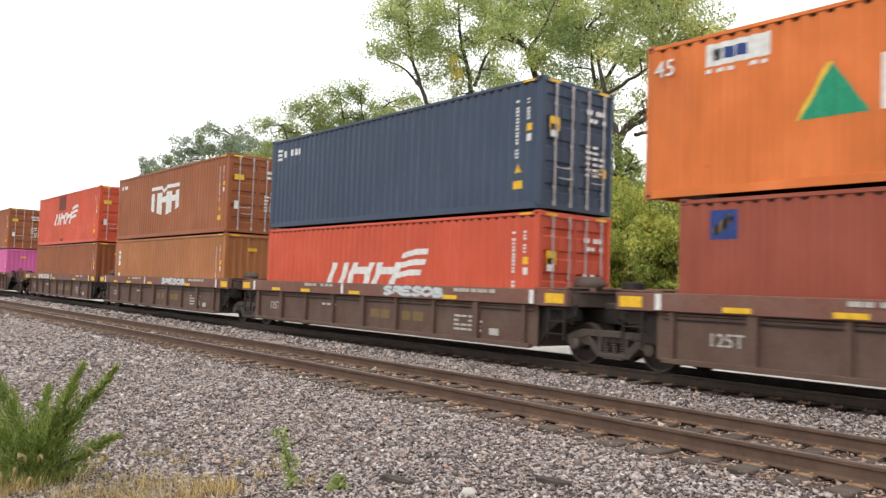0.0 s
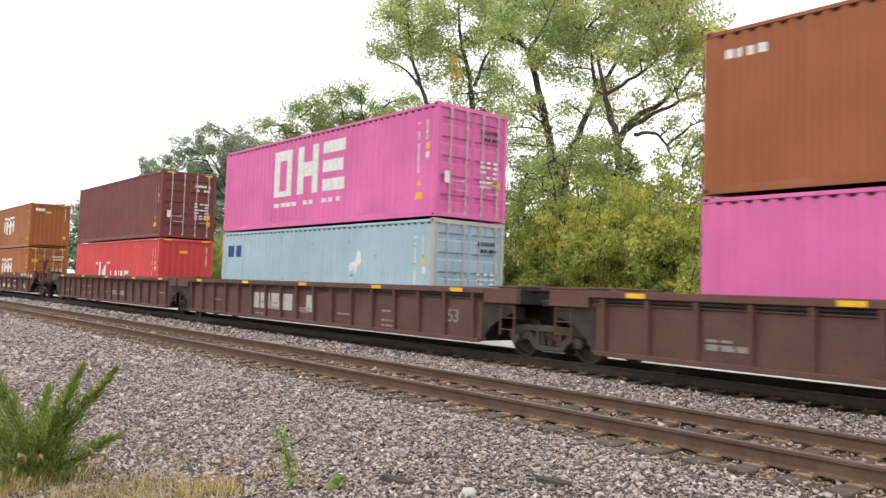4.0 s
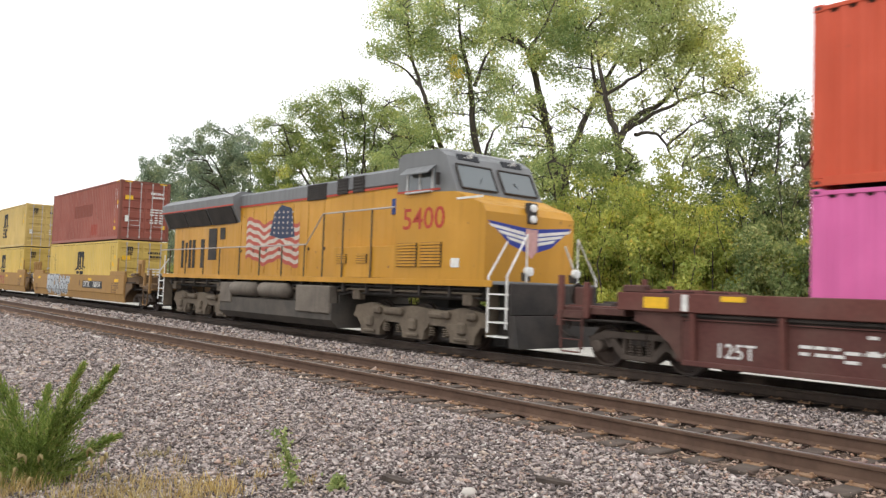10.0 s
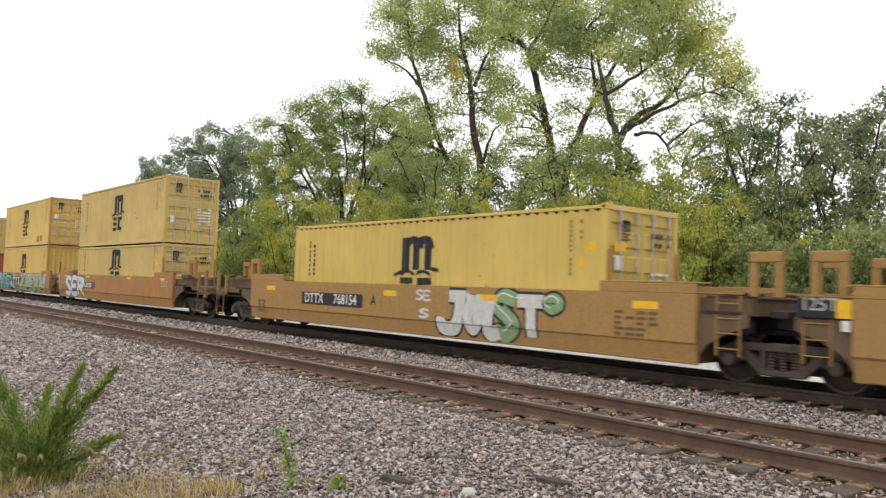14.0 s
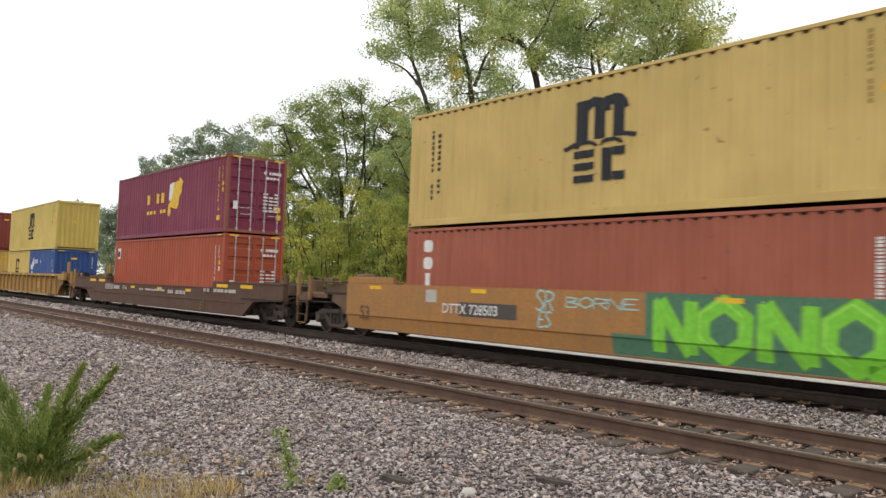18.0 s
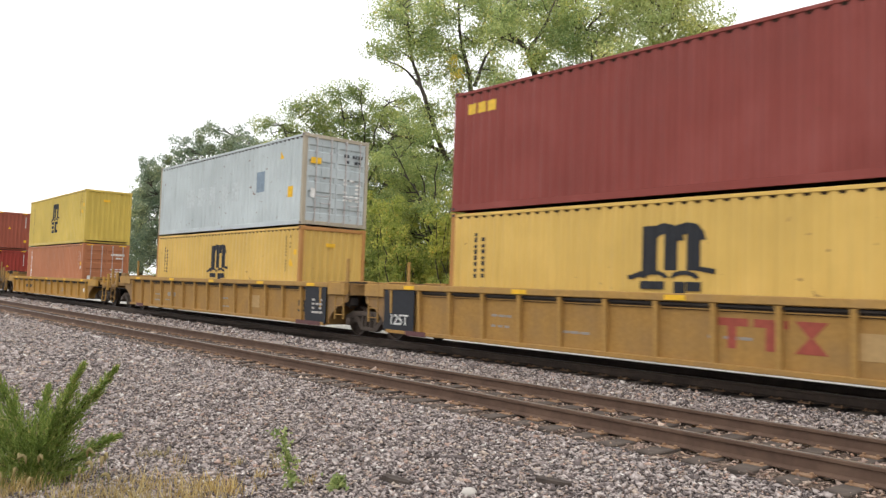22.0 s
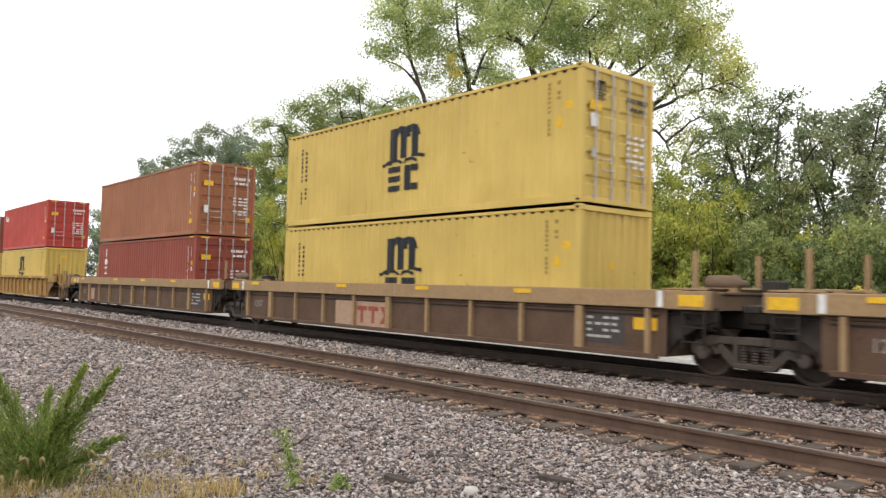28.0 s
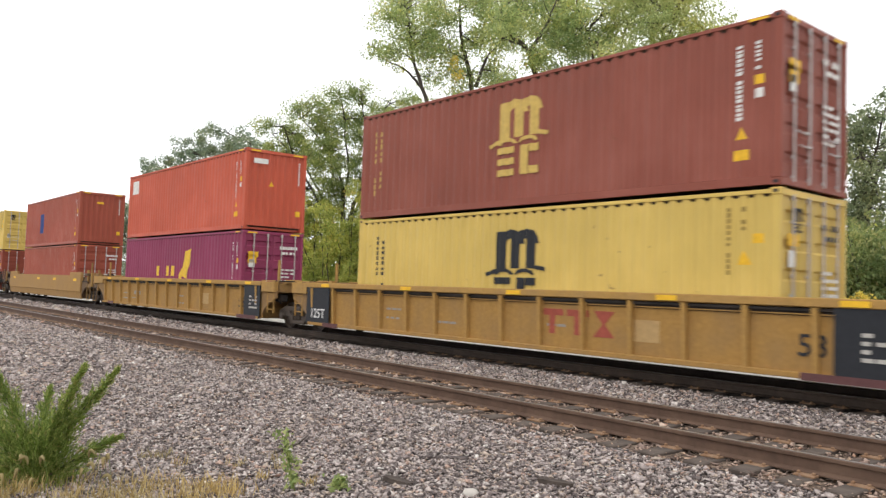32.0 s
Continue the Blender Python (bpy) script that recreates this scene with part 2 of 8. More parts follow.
EARTH = ground_mat("dry_grassy_earth", 22, ((0.1, (0.14, 0.12, 0.06)), (0.5, (0.22, 0.18, 0.09)), (0.9, (0.34, 0.28, 0.15))))
# Bed is darker than its stones: shade of the gaps is in its colour.
BED = ground_mat("packed_ballast", 30, ((0.05, (0.035, 0.03, 0.028)), (0.4, (0.09, 0.078, 0.075)), (0.8, (0.22, 0.19, 0.18)), (0.97, (0.42, 0.38, 0.36))))
PALE = ground_mat("pale_limestone_gravel", 18, ((0.1, (0.36, 0.34, 0.31)), (0.9, (0.60, 0.58, 0.54))), 0.01)
far_x = [-3000, -1200, -500, -250] + list(np.arange(-130, 31, 4.0)) + [60, 150, 500, 1500]
sheet("ground", far_x, [-800, -200, -60, -20, -8, -2, 1, 3, 6.7, 10, 11, 12.2, 15, 16.6, 20, 26, 30, 36, 44, 60, 90, 300, 1200, 3000], -0.03, 0.02, EARTH,
      "dry grassy earth on both sides of the tracks")
sheet("ballast_bed", [-600, -300, -150] + list(np.arange(-90, 12, 0.5)) + [40, 120], list(np.arange(-3, 15.5, 0.4)), 0.0, 0.025, BED,
      "grey crushed stone ballast under two tracks")
sheet("gravel_road", [-600, -200] + list(np.arange(-90, 31, 5.0)) + [100], [15.35, 15.6, 17, 18.5, 20, 22, 24, 26.4], 0.008, 0.01, PALE, "pale limestone gravel road beyond the tracks")

RUSTY = ground_mat("rust_stained_ballast", 28, ((0.05, (0.05, 0.036, 0.028)), (0.5, (0.14, 0.10, 0.075)), (0.95, (0.30, 0.22, 0.165))))
sheet("rust_stained_ballast", [-600, -300, -150] + list(np.arange(-90, 12, 0.5)) + [40, 120], [7.1, 7.5, 7.9, 8.34, 8.8, 9.2, 9.55], 0.006, 0.02, RUSTY, "brown rust-stained ballast between the rails of the near track")
# Shade under the train is put into this dark ballast colour.
SHADED_BED = ground_mat("shaded_ballast", 26, ((0.05, (0.016, 0.013, 0.012)), (0.5, (0.035, 0.029, 0.026)), (0.95, (0.09, 0.075, 0.068))))
sheet("shaded_ballast", [-600, -300, -150] + list(np.arange(-90, 12, 0.5)) + [40, 120], [12.45, 12.8, 13.2, 13.56, 13.9, 14.3, 14.75], 0.007, 0.025, SHADED_BED,
      "dark grimy ballast between the rails of the main track, shade under the train in its colour")


def mass(name, verts, quads, per, mat, parent=None):
    """One mesh of many small pieces: verts (pieces, per, 3), quads: the faces of a piece."""
    n = len(verts)
    me = bpy.data.meshes.new(name)
    me.vertices.add(n * per)
    me.vertices.foreach_set("co", np.ascontiguousarray(verts, dtype=np.float32).ravel())
    q = np.array(quads, dtype=np.int32)
    idx = (np.arange(n, dtype=np.int32)[:, None, None] * per + q[None]).reshape(-1)
    k = q.shape[1]
    faces = n * q.shape[0]
    me.loops.add(faces * k)
    me.loops.foreach_set("vertex_index", idx)
    me.polygons.add(faces)
    me.polygons.foreach_set("loop_start", np.arange(0, faces * k, k, dtype=np.int32))
    me.update(calc_edges=True)
    me.materials.append(mat)
    return me


FACETS = ((0, 1, 3), (1, 2, 3), (2, 0, 3), (1, 0, 4), (2, 1, 4), (0, 2, 4))


def stones(areas):
    """Split, sharp-edged stones; areas: x from, x to, y from, y to, stones a square metre, size."""
    out = []
    corner = np.array(((1, -0.35, 0.1), (-0.2, 1, 0.15), (-0.9, -0.6, -0.1), (0.1, 0.05, 0.85), (-0.1, 0.0, -0.85)), float)
    for x0, x1, y0, y1, density, size in areas:
        n = int((x1 - x0) * (y1 - y0) * density)
        c = np.stack([rng.uniform(x0, x1, n), rng.uniform(y0, y1, n), np.zeros(n)], 1)
        c[:, 2] = np.interp(c[:, 1], [a for a, _ in PROFILE], [b for _, b in PROFILE]) + rng.uniform(-0.008, 0.030, n)
        s = size * rng.lognormal(0, 0.38, n)[:, None] * rng.uniform(0.4, 1.3, (n, 3)) * np.array((1.25, 0.9, 0.62)) * 0.5
        p = (corner[None] + rng.normal(0, 0.30, (n, 5, 3))) * 1.12 * s[:, None]
        a, b = rng.uniform(0, 6.28, n), rng.uniform(-0.9, 0.9, n)
        ca, sa, cb, sb = np.cos(a)[:, None], np.sin(a)[:, None], np.cos(b)[:, None], np.sin(b)[:, None]
        x, y, z = p[..., 0], p[..., 1], p[..., 2]
        y, z = y * cb - z * sb, y * sb + z * cb
        x, y = x * ca - y * sa, x * sa + y * ca
        out.append(np.stack([x, y, z], 2) + c[:, None])
    return np.concatenate(out)


me = mass("ballast_stones", stones(((-10, -6.4, 0.8, 2.2, 2500, 0.034), (-10, -5.4, 2.2, 3.6, 2500, 0.034), (-10, -4.0, 3.6, 5.2, 2400, 0.035), (-10, -2.3, 5.2, 6.95, 2200, 0.036),
                                    (-16, -10, 0.6, 6.95, 1200, 0.039), (-32, -16, 1.5, 6.95, 430, 0.054), (-60, -32, 2.5, 6.9, 90, 0.09),
                                    (-15, -1.0, 9.55, 12.35, 760, 0.046), (-32, -15, 9.55, 12.35, 260, 0.068), (-60, -32, 9.5, 12.4, 60, 0.11),
                                    (-6, 5, -2.5, 2.2, 60, 0.06), (-2.0, 8, 3.4, 12.3, 50, 0.06))), FACETS, 5, STONE)
tagged(new("ballast_stones", me), "loose angular grey and brown ballast stones", "gravel", kind="stuff")

me = mass("track_stones", stones(((-20, -1.0, 7.0, 9.6, 330, 0.045), (-40, -20, 7.0, 9.6, 90, 0.07))), FACETS, 5, RUSTY_STONE)
tagged(new("track_stones", me), "rust-stained brown ballast stones between the ties", "gravel", kind="stuff")

RAILTOP = plain("worn_railhead", (0.26, 0.235, 0.22), 0.36, 0.55)
RUST = grimy("rusty_rail", (0.100, 0.060, 0.042), (0.175, 0.11, 0.075), 0.45, 0.8, 0.0, 3)
TIE = grimy("weathered_tie", (0.055, 0.043, 0.037), (0.17, 0.135, 0.11), 0.55, 0.9, 0.0, 3)
# Main track rails: darker rail colour that carries the shade below the cars.
SHADED_RAIL = grimy("shaded_rail", (0.062, 0.044, 0.034), (0.12, 0.082, 0.06), 0.4, 0.7, 0.0, 3)
PLATE = grimy("rusty_tie_plate", (0.24, 0.135, 0.075), (0.34, 0.235, 0.155), 0.6, 0.85, 0.0, 6)


def rail_profile(y):
    h = [(-0.07, -0.18), (0.07, -0.18), (0.07, -0.168), (0.012, -0.145), (0.010, -0.05), (0.035, -0.04), (0.036, -0.010), (0.025, -0.004),
         (-0.025, -0.004), (-0.036, -0.010), (-0.035, -0.04), (-0.010, -0.05), (-0.012, -0.145), (-0.07, -0.168)]
    return [(y + a, b) for a, b in h]


def track(name, yc, label, rail_mat, ties_from, ties_to):
    tr = thing(name, label, "railway track", kind="structure")
    for s in (-0.7525, 0.7525):
        r = part("rail", Build().prism(rail_profile(yc + s), -900, 300, "x").mesh("rail"), rail_mat, tr, "rusty steel rail with a worn head")
        part("railhead", Build().box((-300, yc + s, -0.002), (1200, 0.05, 0.004)).mesh("railhead"), RAILTOP, r, "bright worn running surface")
    tie = Build().box((0, 0, 0), (0.22, 2.6, 0.17), 0.012).mesh("tie")
    plate = Build().box((0, 0, 0), (0.2, 0.36, 0.02), 0.004)
    for sx in (-0.07, 0.07):
        for sy in (-0.115, 0.115):
            plate.box((sx, sy, 0.02), (0.03, 0.035, 0.03), 0.006)
    plate = plate.mesh("tie_plate")
    x = ties_to
    far = Build()
    i = 0
    while x > -120:
        j, w = 0.03 * math.sin(i * 12.9898), 0.05 * math.sin(i * 7.31)
        if x > ties_from:
            part("tie", tie, TIE, tr, m=pose(x + j, yc + w, -0.272 + 0.008 * math.sin(i * 3.7), 0, 0, 1.2 * math.sin(i * 5.1)))
            for s in (-0.7525, 0.7525):
                part("tie_plate", plate, PLATE, tr, m=pose(x + j, yc + s, -0.184))
        else:
            far.box((x + j, yc + w, -0.262), (0.22, 2.6, 0.17))
        x -= 0.5
        i += 1
    tagged(part("distant_ties", far.mesh("distant_ties"), TIE, tr), kind="stuff")
    return tr


track("near_track", NEAR, "empty railway track of rusty rails on dark timber ties", RUST, -48, 3)
track("main_track", MAIN, "railway track of rusty rails that carries the train", SHADED_RAIL, -16, 3)

# ---- trees, shrubs and weeds ----
LEAF = {
    "olive": leaf_mat("olive_leaves", ((0, (0.27, 0.35, 0.13)), (0.5, (0.45, 0.53, 0.22)), (0.9, (0.61, 0.66, 0.30)), (1, (0.70, 0.60, 0.19)))),
    "light": leaf_mat("light_green_leaves", ((0, (0.34, 0.40, 0.15)), (0.5, (0.54, 0.59, 0.25)), (1, (0.72, 0.72, 0.35)))),
    "mid": leaf_mat("green_leaves", ((0, (0.21, 0.28, 0.10)), (0.5, (0.36, 0.43, 0.155)), (1, (0.54, 0.57, 0.23)))),
    "dark": leaf_mat("dark_green_leaves", ((0, (0.13, 0.18, 0.085)), (0.6, (0.25, 0.31, 0.145)), (1, (0.40, 0.43, 0.20)))),
    "grey": leaf_mat("grey_green_leaves", ((0, (0.17, 0.21, 0.12)), (0.6, (0.30, 0.345, 0.19)), (1, (0.47, 0.49, 0.28)))),
    # far trees: distance haze is mixed into these paler, duller leaf colours
    "blue": leaf_mat("hazy_far_leaves", ((0, (0.17, 0.23, 0.155)), (0.6, (0.29, 0.35, 0.235)), (1, (0.42, 0.47, 0.31)))),
    "y": leaf_mat("yellow_green_leaves", ((0, (0.25, 0.29, 0.06)), (0.5, (0.45, 0.49, 0.115)), (0.9, (0.60, 0.59, 0.17)), (1, (0.68, 0.50, 0.13)))),
    "o": leaf_mat("golden_leaves", ((0, (0.66, 0.50, 0.08)), (0.6, (0.82, 0.66, 0.14)), (1, (0.86, 0.76, 0.24)))),
    "m": leaf_mat("shrub_leaves", ((0, (0.20, 0.26, 0.065)), (0.6, (0.38, 0.43, 0.12)), (1, (0.56, 0.54, 0.18)))),
    "g": leaf_mat("dull_shrub_leaves", ((0, (0.15, 0.20, 0.075)), (0.6, (0.30, 0.36, 0.14)), (1, (0.50, 0.49, 0.22)))),
}
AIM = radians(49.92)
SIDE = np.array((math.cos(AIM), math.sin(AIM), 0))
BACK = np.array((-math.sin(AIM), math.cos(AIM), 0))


def leaves(centres, spread, size, flat=0.75):
    """Pointed leaves held close round clump centres, hanging a little."""
    n = len(centres)
    d = rng.normal(0, 1, (n, 3))
    d *= np.minimum(1, 1.55 / (np.linalg.norm(d, axis=1)[:, None] + 1e-6))
    d[:, 2] *= flat
    c = centres + d * np.asarray(spread)[:, None]
    u = rng.normal(0, 1, (n, 3))
    u[:, 2] -= 0.4
    u /= np.linalg.norm(u, axis=1)[:, None]
    w = np.cross(u, rng.normal(0, 1, (n, 3)))
    w /= np.linalg.norm(w, axis=1)[:, None] + 1e-6
    s = (size * rng.uniform(0.6, 1.35, n))[:, None]
    return np.stack([c - u * s * 0.45 - w * s * 0.38, c - u * s * 0.35 + w * s * 0.4, c + u * s * 0.65], 1)


def crown(blobs, per, clump, leaf, shell=0.55):
    """Tufts of leaves inside rounded masses, thicker towards their outside, with gaps between."""
    cs, sp = [], []
    for c, r in blobs:
        k = max(4, int(per[0] * r ** 2.1))
        d = rng.normal(0, 1, (k, 3))
        d /= np.linalg.norm(d, axis=1)[:, None]
        rad = r * rng.uniform(shell, 1.05, k) ** 0.8
        p = np.asarray(c) + d * rad[:, None] * np.array((1, 1, 0.8))
        m = rng.integers(int(per[1] * 0.4), int(per[1] * 1.6), k)
        cs.append(np.repeat(p, m, 0))
        sp.append(np.repeat(clump * rng.uniform(0.6, 1.35, k), m))
    return leaves(np.concatenate(cs), np.concatenate(sp), leaf)


def limb(b, p, q, r0, r1, bow=0.12, n=7):
    p, q = np.asarray(p, float), np.asarray(q, float)
    span = np.linalg.norm(q - p)
    off = rng.normal(0, 1, 3) * span * bow * 0.5
    off[2] += span * bow * 0.6
    pts = []
    for i in range(n):
        t = i / (n - 1)
        pts.append(p + (q - p) * t + off * math.sin(math.pi * t) + rng.normal(0, 0.012 * span, 3) * (0 < t < 1))
    b.tube(pts, [r0 + (r1 - r0) * (i / (n - 1)) ** 0.8 for i in range(n)], 7 if r0 > 0.12 else 4, cap=False)
    return pts


KINDS = {"olive": "tall cottonwood with olive green leaves and dark forked limbs", "light": "tall cottonwood with pale yellowish green leaves and bare lower limbs",
         "dark": "dark green broadleaf tree behind shrubs", "grey": "thin greyish green tree with bare twigs", "mid": "dense green broadleaf tree beside the tracks",
         "blue": "distant broadleaf tree with haze put into its bluish green leaves"}


def tree(tint, x, y, masses, limbs, full, sprig=None):
    """masses: rounded leafy masses as (sideways, height, radius); limbs: thickness and the points they arch through; full: leafy to the ground."""
    far = max(1.0, math.hypot(x, y) / 60)
    base = np.array((x, y, ground_z(y) - 0.2))
    top = max(z for _, z, _ in masses)
    ob = thing("tree", KINDS[tint], "tree", "trees beyond the tracks")
    ob.location = base
    wood = Build()
    blobs, bones = [], []
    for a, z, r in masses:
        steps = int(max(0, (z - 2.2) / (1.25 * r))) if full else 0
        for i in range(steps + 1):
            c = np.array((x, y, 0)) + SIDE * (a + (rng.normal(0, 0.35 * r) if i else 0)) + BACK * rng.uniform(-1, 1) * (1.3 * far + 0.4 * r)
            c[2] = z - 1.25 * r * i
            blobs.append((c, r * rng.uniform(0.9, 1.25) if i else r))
    if full:
        wide = max(a for a, _, _ in masses) - min(a for a, _, _ in masses)
        thick = 0.018 * top + 0.04
        fork = base + np.array((0, 0, 0.3 * top))
        bones += limb(wood, base, fork, thick * 1.2, thick * 0.8, 0.03)
        for a, z, r in masses:
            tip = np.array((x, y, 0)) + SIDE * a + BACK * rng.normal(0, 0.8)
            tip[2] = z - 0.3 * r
            bones += limb(wood, fork, tip, thick * 0.45, 0.03, 0.1, 9)[2:]
    for spec in limbs:
        r0, pts, back = spec[0], [], rng.normal(0, 0.25)
        n = len(spec) - 1
        for i, (a, z) in enumerate(spec[1:]):
            p = np.array((x, y, 0)) + SIDE * a + BACK * (back * i + rng.normal(0, 0.15))
            p[2] = base[2] if (i == 0 and spec is limbs[0]) else z
            pts.append(p)
        fine, rad = [], []
        for i in range(n - 1):
            p0, p1, p2, p3 = pts[max(0, i - 1)], pts[i], pts[i + 1], pts[min(n - 1, i + 2)]
            for k in range(5):
                t = k / 5
                fine.append(0.5 * (2 * p1 + (p2 - p0) * t + (2 * p0 - 5 * p1 + 4 * p2 - p3) * t * t + (3 * p1 - p0 - 3 * p2 + p3) * t ** 3) + rng.normal(0, 0.03, 3))
                rad.append(r0 * (0.54 - 0.44 * (i + t) / (n - 1)))
        fine.append(pts[-1])
        rad.append(r0 * 0.12)
        wood.tube(fine, rad, 8, cap=False)
        bones += fine[len(fine) // 3:]
    if bones:
        net = np.array(bones)
        for c, r in blobs:
            gap = np.linalg.norm(net - c, axis=1) + 1.5 * np.maximum(0, net[:, 2] - c[2])
            s = net[int(np.argmin(gap))]
            way = limb(wood, s, c, min(0.09, 0.03 + 0.02 * np.linalg.norm(c - s)), 0.025, 0.12)
            for _ in range(int(4 + 1.5 * r)):
                k = rng.integers(2, 7)
                d = rng.normal(0, 1, 3)
                d[2] = abs(d[2]) * 0.5
                limb(wood, way[k], way[k] + d / np.linalg.norm(d) * r * rng.uniform(0.7, 1.1), 0.035 * far ** 0.5, 0.01, 0.15, 5)
    part("trunk", wood.mesh("trunk", True), BARK, ob, "dark furrowed bark", Matrix.Translation(-base))
    num = {"olive": 10.5, "light": 9.5, "grey": 9, "dark": 12, "mid": 16, "blue": 15}[tint]
    lf = crown(blobs, (num / far ** 0.6, (66 if full else 78) / far ** 0.7), (0.34 if full else 0.46) * far ** 0.4, (0.128 if full else 0.135) * far ** 0.9, 0.15)
    part("crown", mass("crown", lf - base, ((0, 1, 2),), 3, LEAF[tint], ob), LEAF[tint], ob)
    if sprig:
        c = np.array((x, y, 0)) + SIDE * sprig[0] - BACK * 2.0
        c[2] = sprig[1]
        tagged(part("yellowing_sprig", mass("yellowing_sprig", crown([(c, 0.55), (c + SIDE * 0.35 - (0, 0, 0.9), 0.4)], (16, 34), 0.24, 0.13, 0.1) - base, ((0, 1, 2),), 3, LEAF["o"]), LEAF["o"], ob, "early yellow leaves"), kind="stuff")
    return ob


def shrub(x, y, top, width, tint, full=18):
    """Many arching stems from one root, leafy along their upper parts."""
    base = np.array((x, y, ground_z(y) - 0.1))
    ob = thing("shrub", {"y": "yellowish green leafy shrub at the wood's edge", "m": "green leafy shrub at the wood's edge",
                         "g": "dull green tangled shrub with bare stems", "o": "sapling with golden yellow leaves"}[tint], "shrub", "shrubs beyond the tracks")
    ob.location = base
    wood = Build()
    blobs = []
    for i in range({"g": 12, "o": 1}.get(tint, full)):
        out = rng.normal(0, 1)
        s = base + SIDE * out * width * 0.35 + BACK * rng.normal(0, 0.6)
        tip = s + SIDE * (out * width * 0.35 + rng.normal(0, 0.3)) + BACK * rng.normal(0, 0.7)
        tip[2] = base[2] + top * rng.choice((0.35, 0.5, 0.65, 0.8, 0.92, 1.05)) * rng.uniform(0.9, 1.1) * max(0.6, 1 - 0.12 * abs(out))
        way = limb(wood, s, tip, 0.05, 0.012, 0.09, 9)
        for k in range({"g": 3, "o": 6}.get(tint, 2), 9):
            if rng.uniform() < (0.85 if tint != "g" else 0.7):
                blobs.append((way[k] + rng.normal(0, 0.22, 3), rng.uniform(0.35, 0.75)))
    tagged(part("stem_tangle", wood.mesh("stem_tangle", True), BARK, ob, m=Matrix.Translation(-base)), kind="stuff")
    part("foliage", mass("foliage", crown(blobs, (15, 36), 0.23, 0.128, 0.1) - base, ((0, 1, 2),), 3, LEAF[tint]), LEAF[tint], ob)


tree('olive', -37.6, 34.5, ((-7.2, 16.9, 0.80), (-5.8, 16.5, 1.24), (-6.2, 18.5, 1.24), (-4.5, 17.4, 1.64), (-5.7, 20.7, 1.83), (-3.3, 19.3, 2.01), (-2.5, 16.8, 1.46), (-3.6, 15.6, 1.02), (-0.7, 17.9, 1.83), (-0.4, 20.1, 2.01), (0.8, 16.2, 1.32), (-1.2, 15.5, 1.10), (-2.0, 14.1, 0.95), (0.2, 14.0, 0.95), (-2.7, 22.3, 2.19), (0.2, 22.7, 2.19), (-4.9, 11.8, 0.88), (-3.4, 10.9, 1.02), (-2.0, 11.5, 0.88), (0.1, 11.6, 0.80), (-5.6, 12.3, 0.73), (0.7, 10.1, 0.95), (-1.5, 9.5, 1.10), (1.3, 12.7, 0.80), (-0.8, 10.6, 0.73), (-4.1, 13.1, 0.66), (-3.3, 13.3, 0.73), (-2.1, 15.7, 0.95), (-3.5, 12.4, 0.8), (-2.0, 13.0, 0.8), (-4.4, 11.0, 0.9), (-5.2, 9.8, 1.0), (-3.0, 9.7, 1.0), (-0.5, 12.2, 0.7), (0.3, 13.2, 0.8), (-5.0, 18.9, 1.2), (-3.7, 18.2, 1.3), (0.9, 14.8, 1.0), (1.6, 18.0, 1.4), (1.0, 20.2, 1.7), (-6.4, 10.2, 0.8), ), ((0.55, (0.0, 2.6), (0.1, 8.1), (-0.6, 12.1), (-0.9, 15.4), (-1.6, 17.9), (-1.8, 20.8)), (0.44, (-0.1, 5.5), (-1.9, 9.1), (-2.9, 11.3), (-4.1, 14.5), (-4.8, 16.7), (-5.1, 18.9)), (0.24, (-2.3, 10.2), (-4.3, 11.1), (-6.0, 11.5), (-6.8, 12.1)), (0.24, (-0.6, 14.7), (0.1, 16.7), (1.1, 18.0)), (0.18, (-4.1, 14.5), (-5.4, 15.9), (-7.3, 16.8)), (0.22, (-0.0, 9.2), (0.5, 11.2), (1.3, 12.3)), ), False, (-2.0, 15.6))
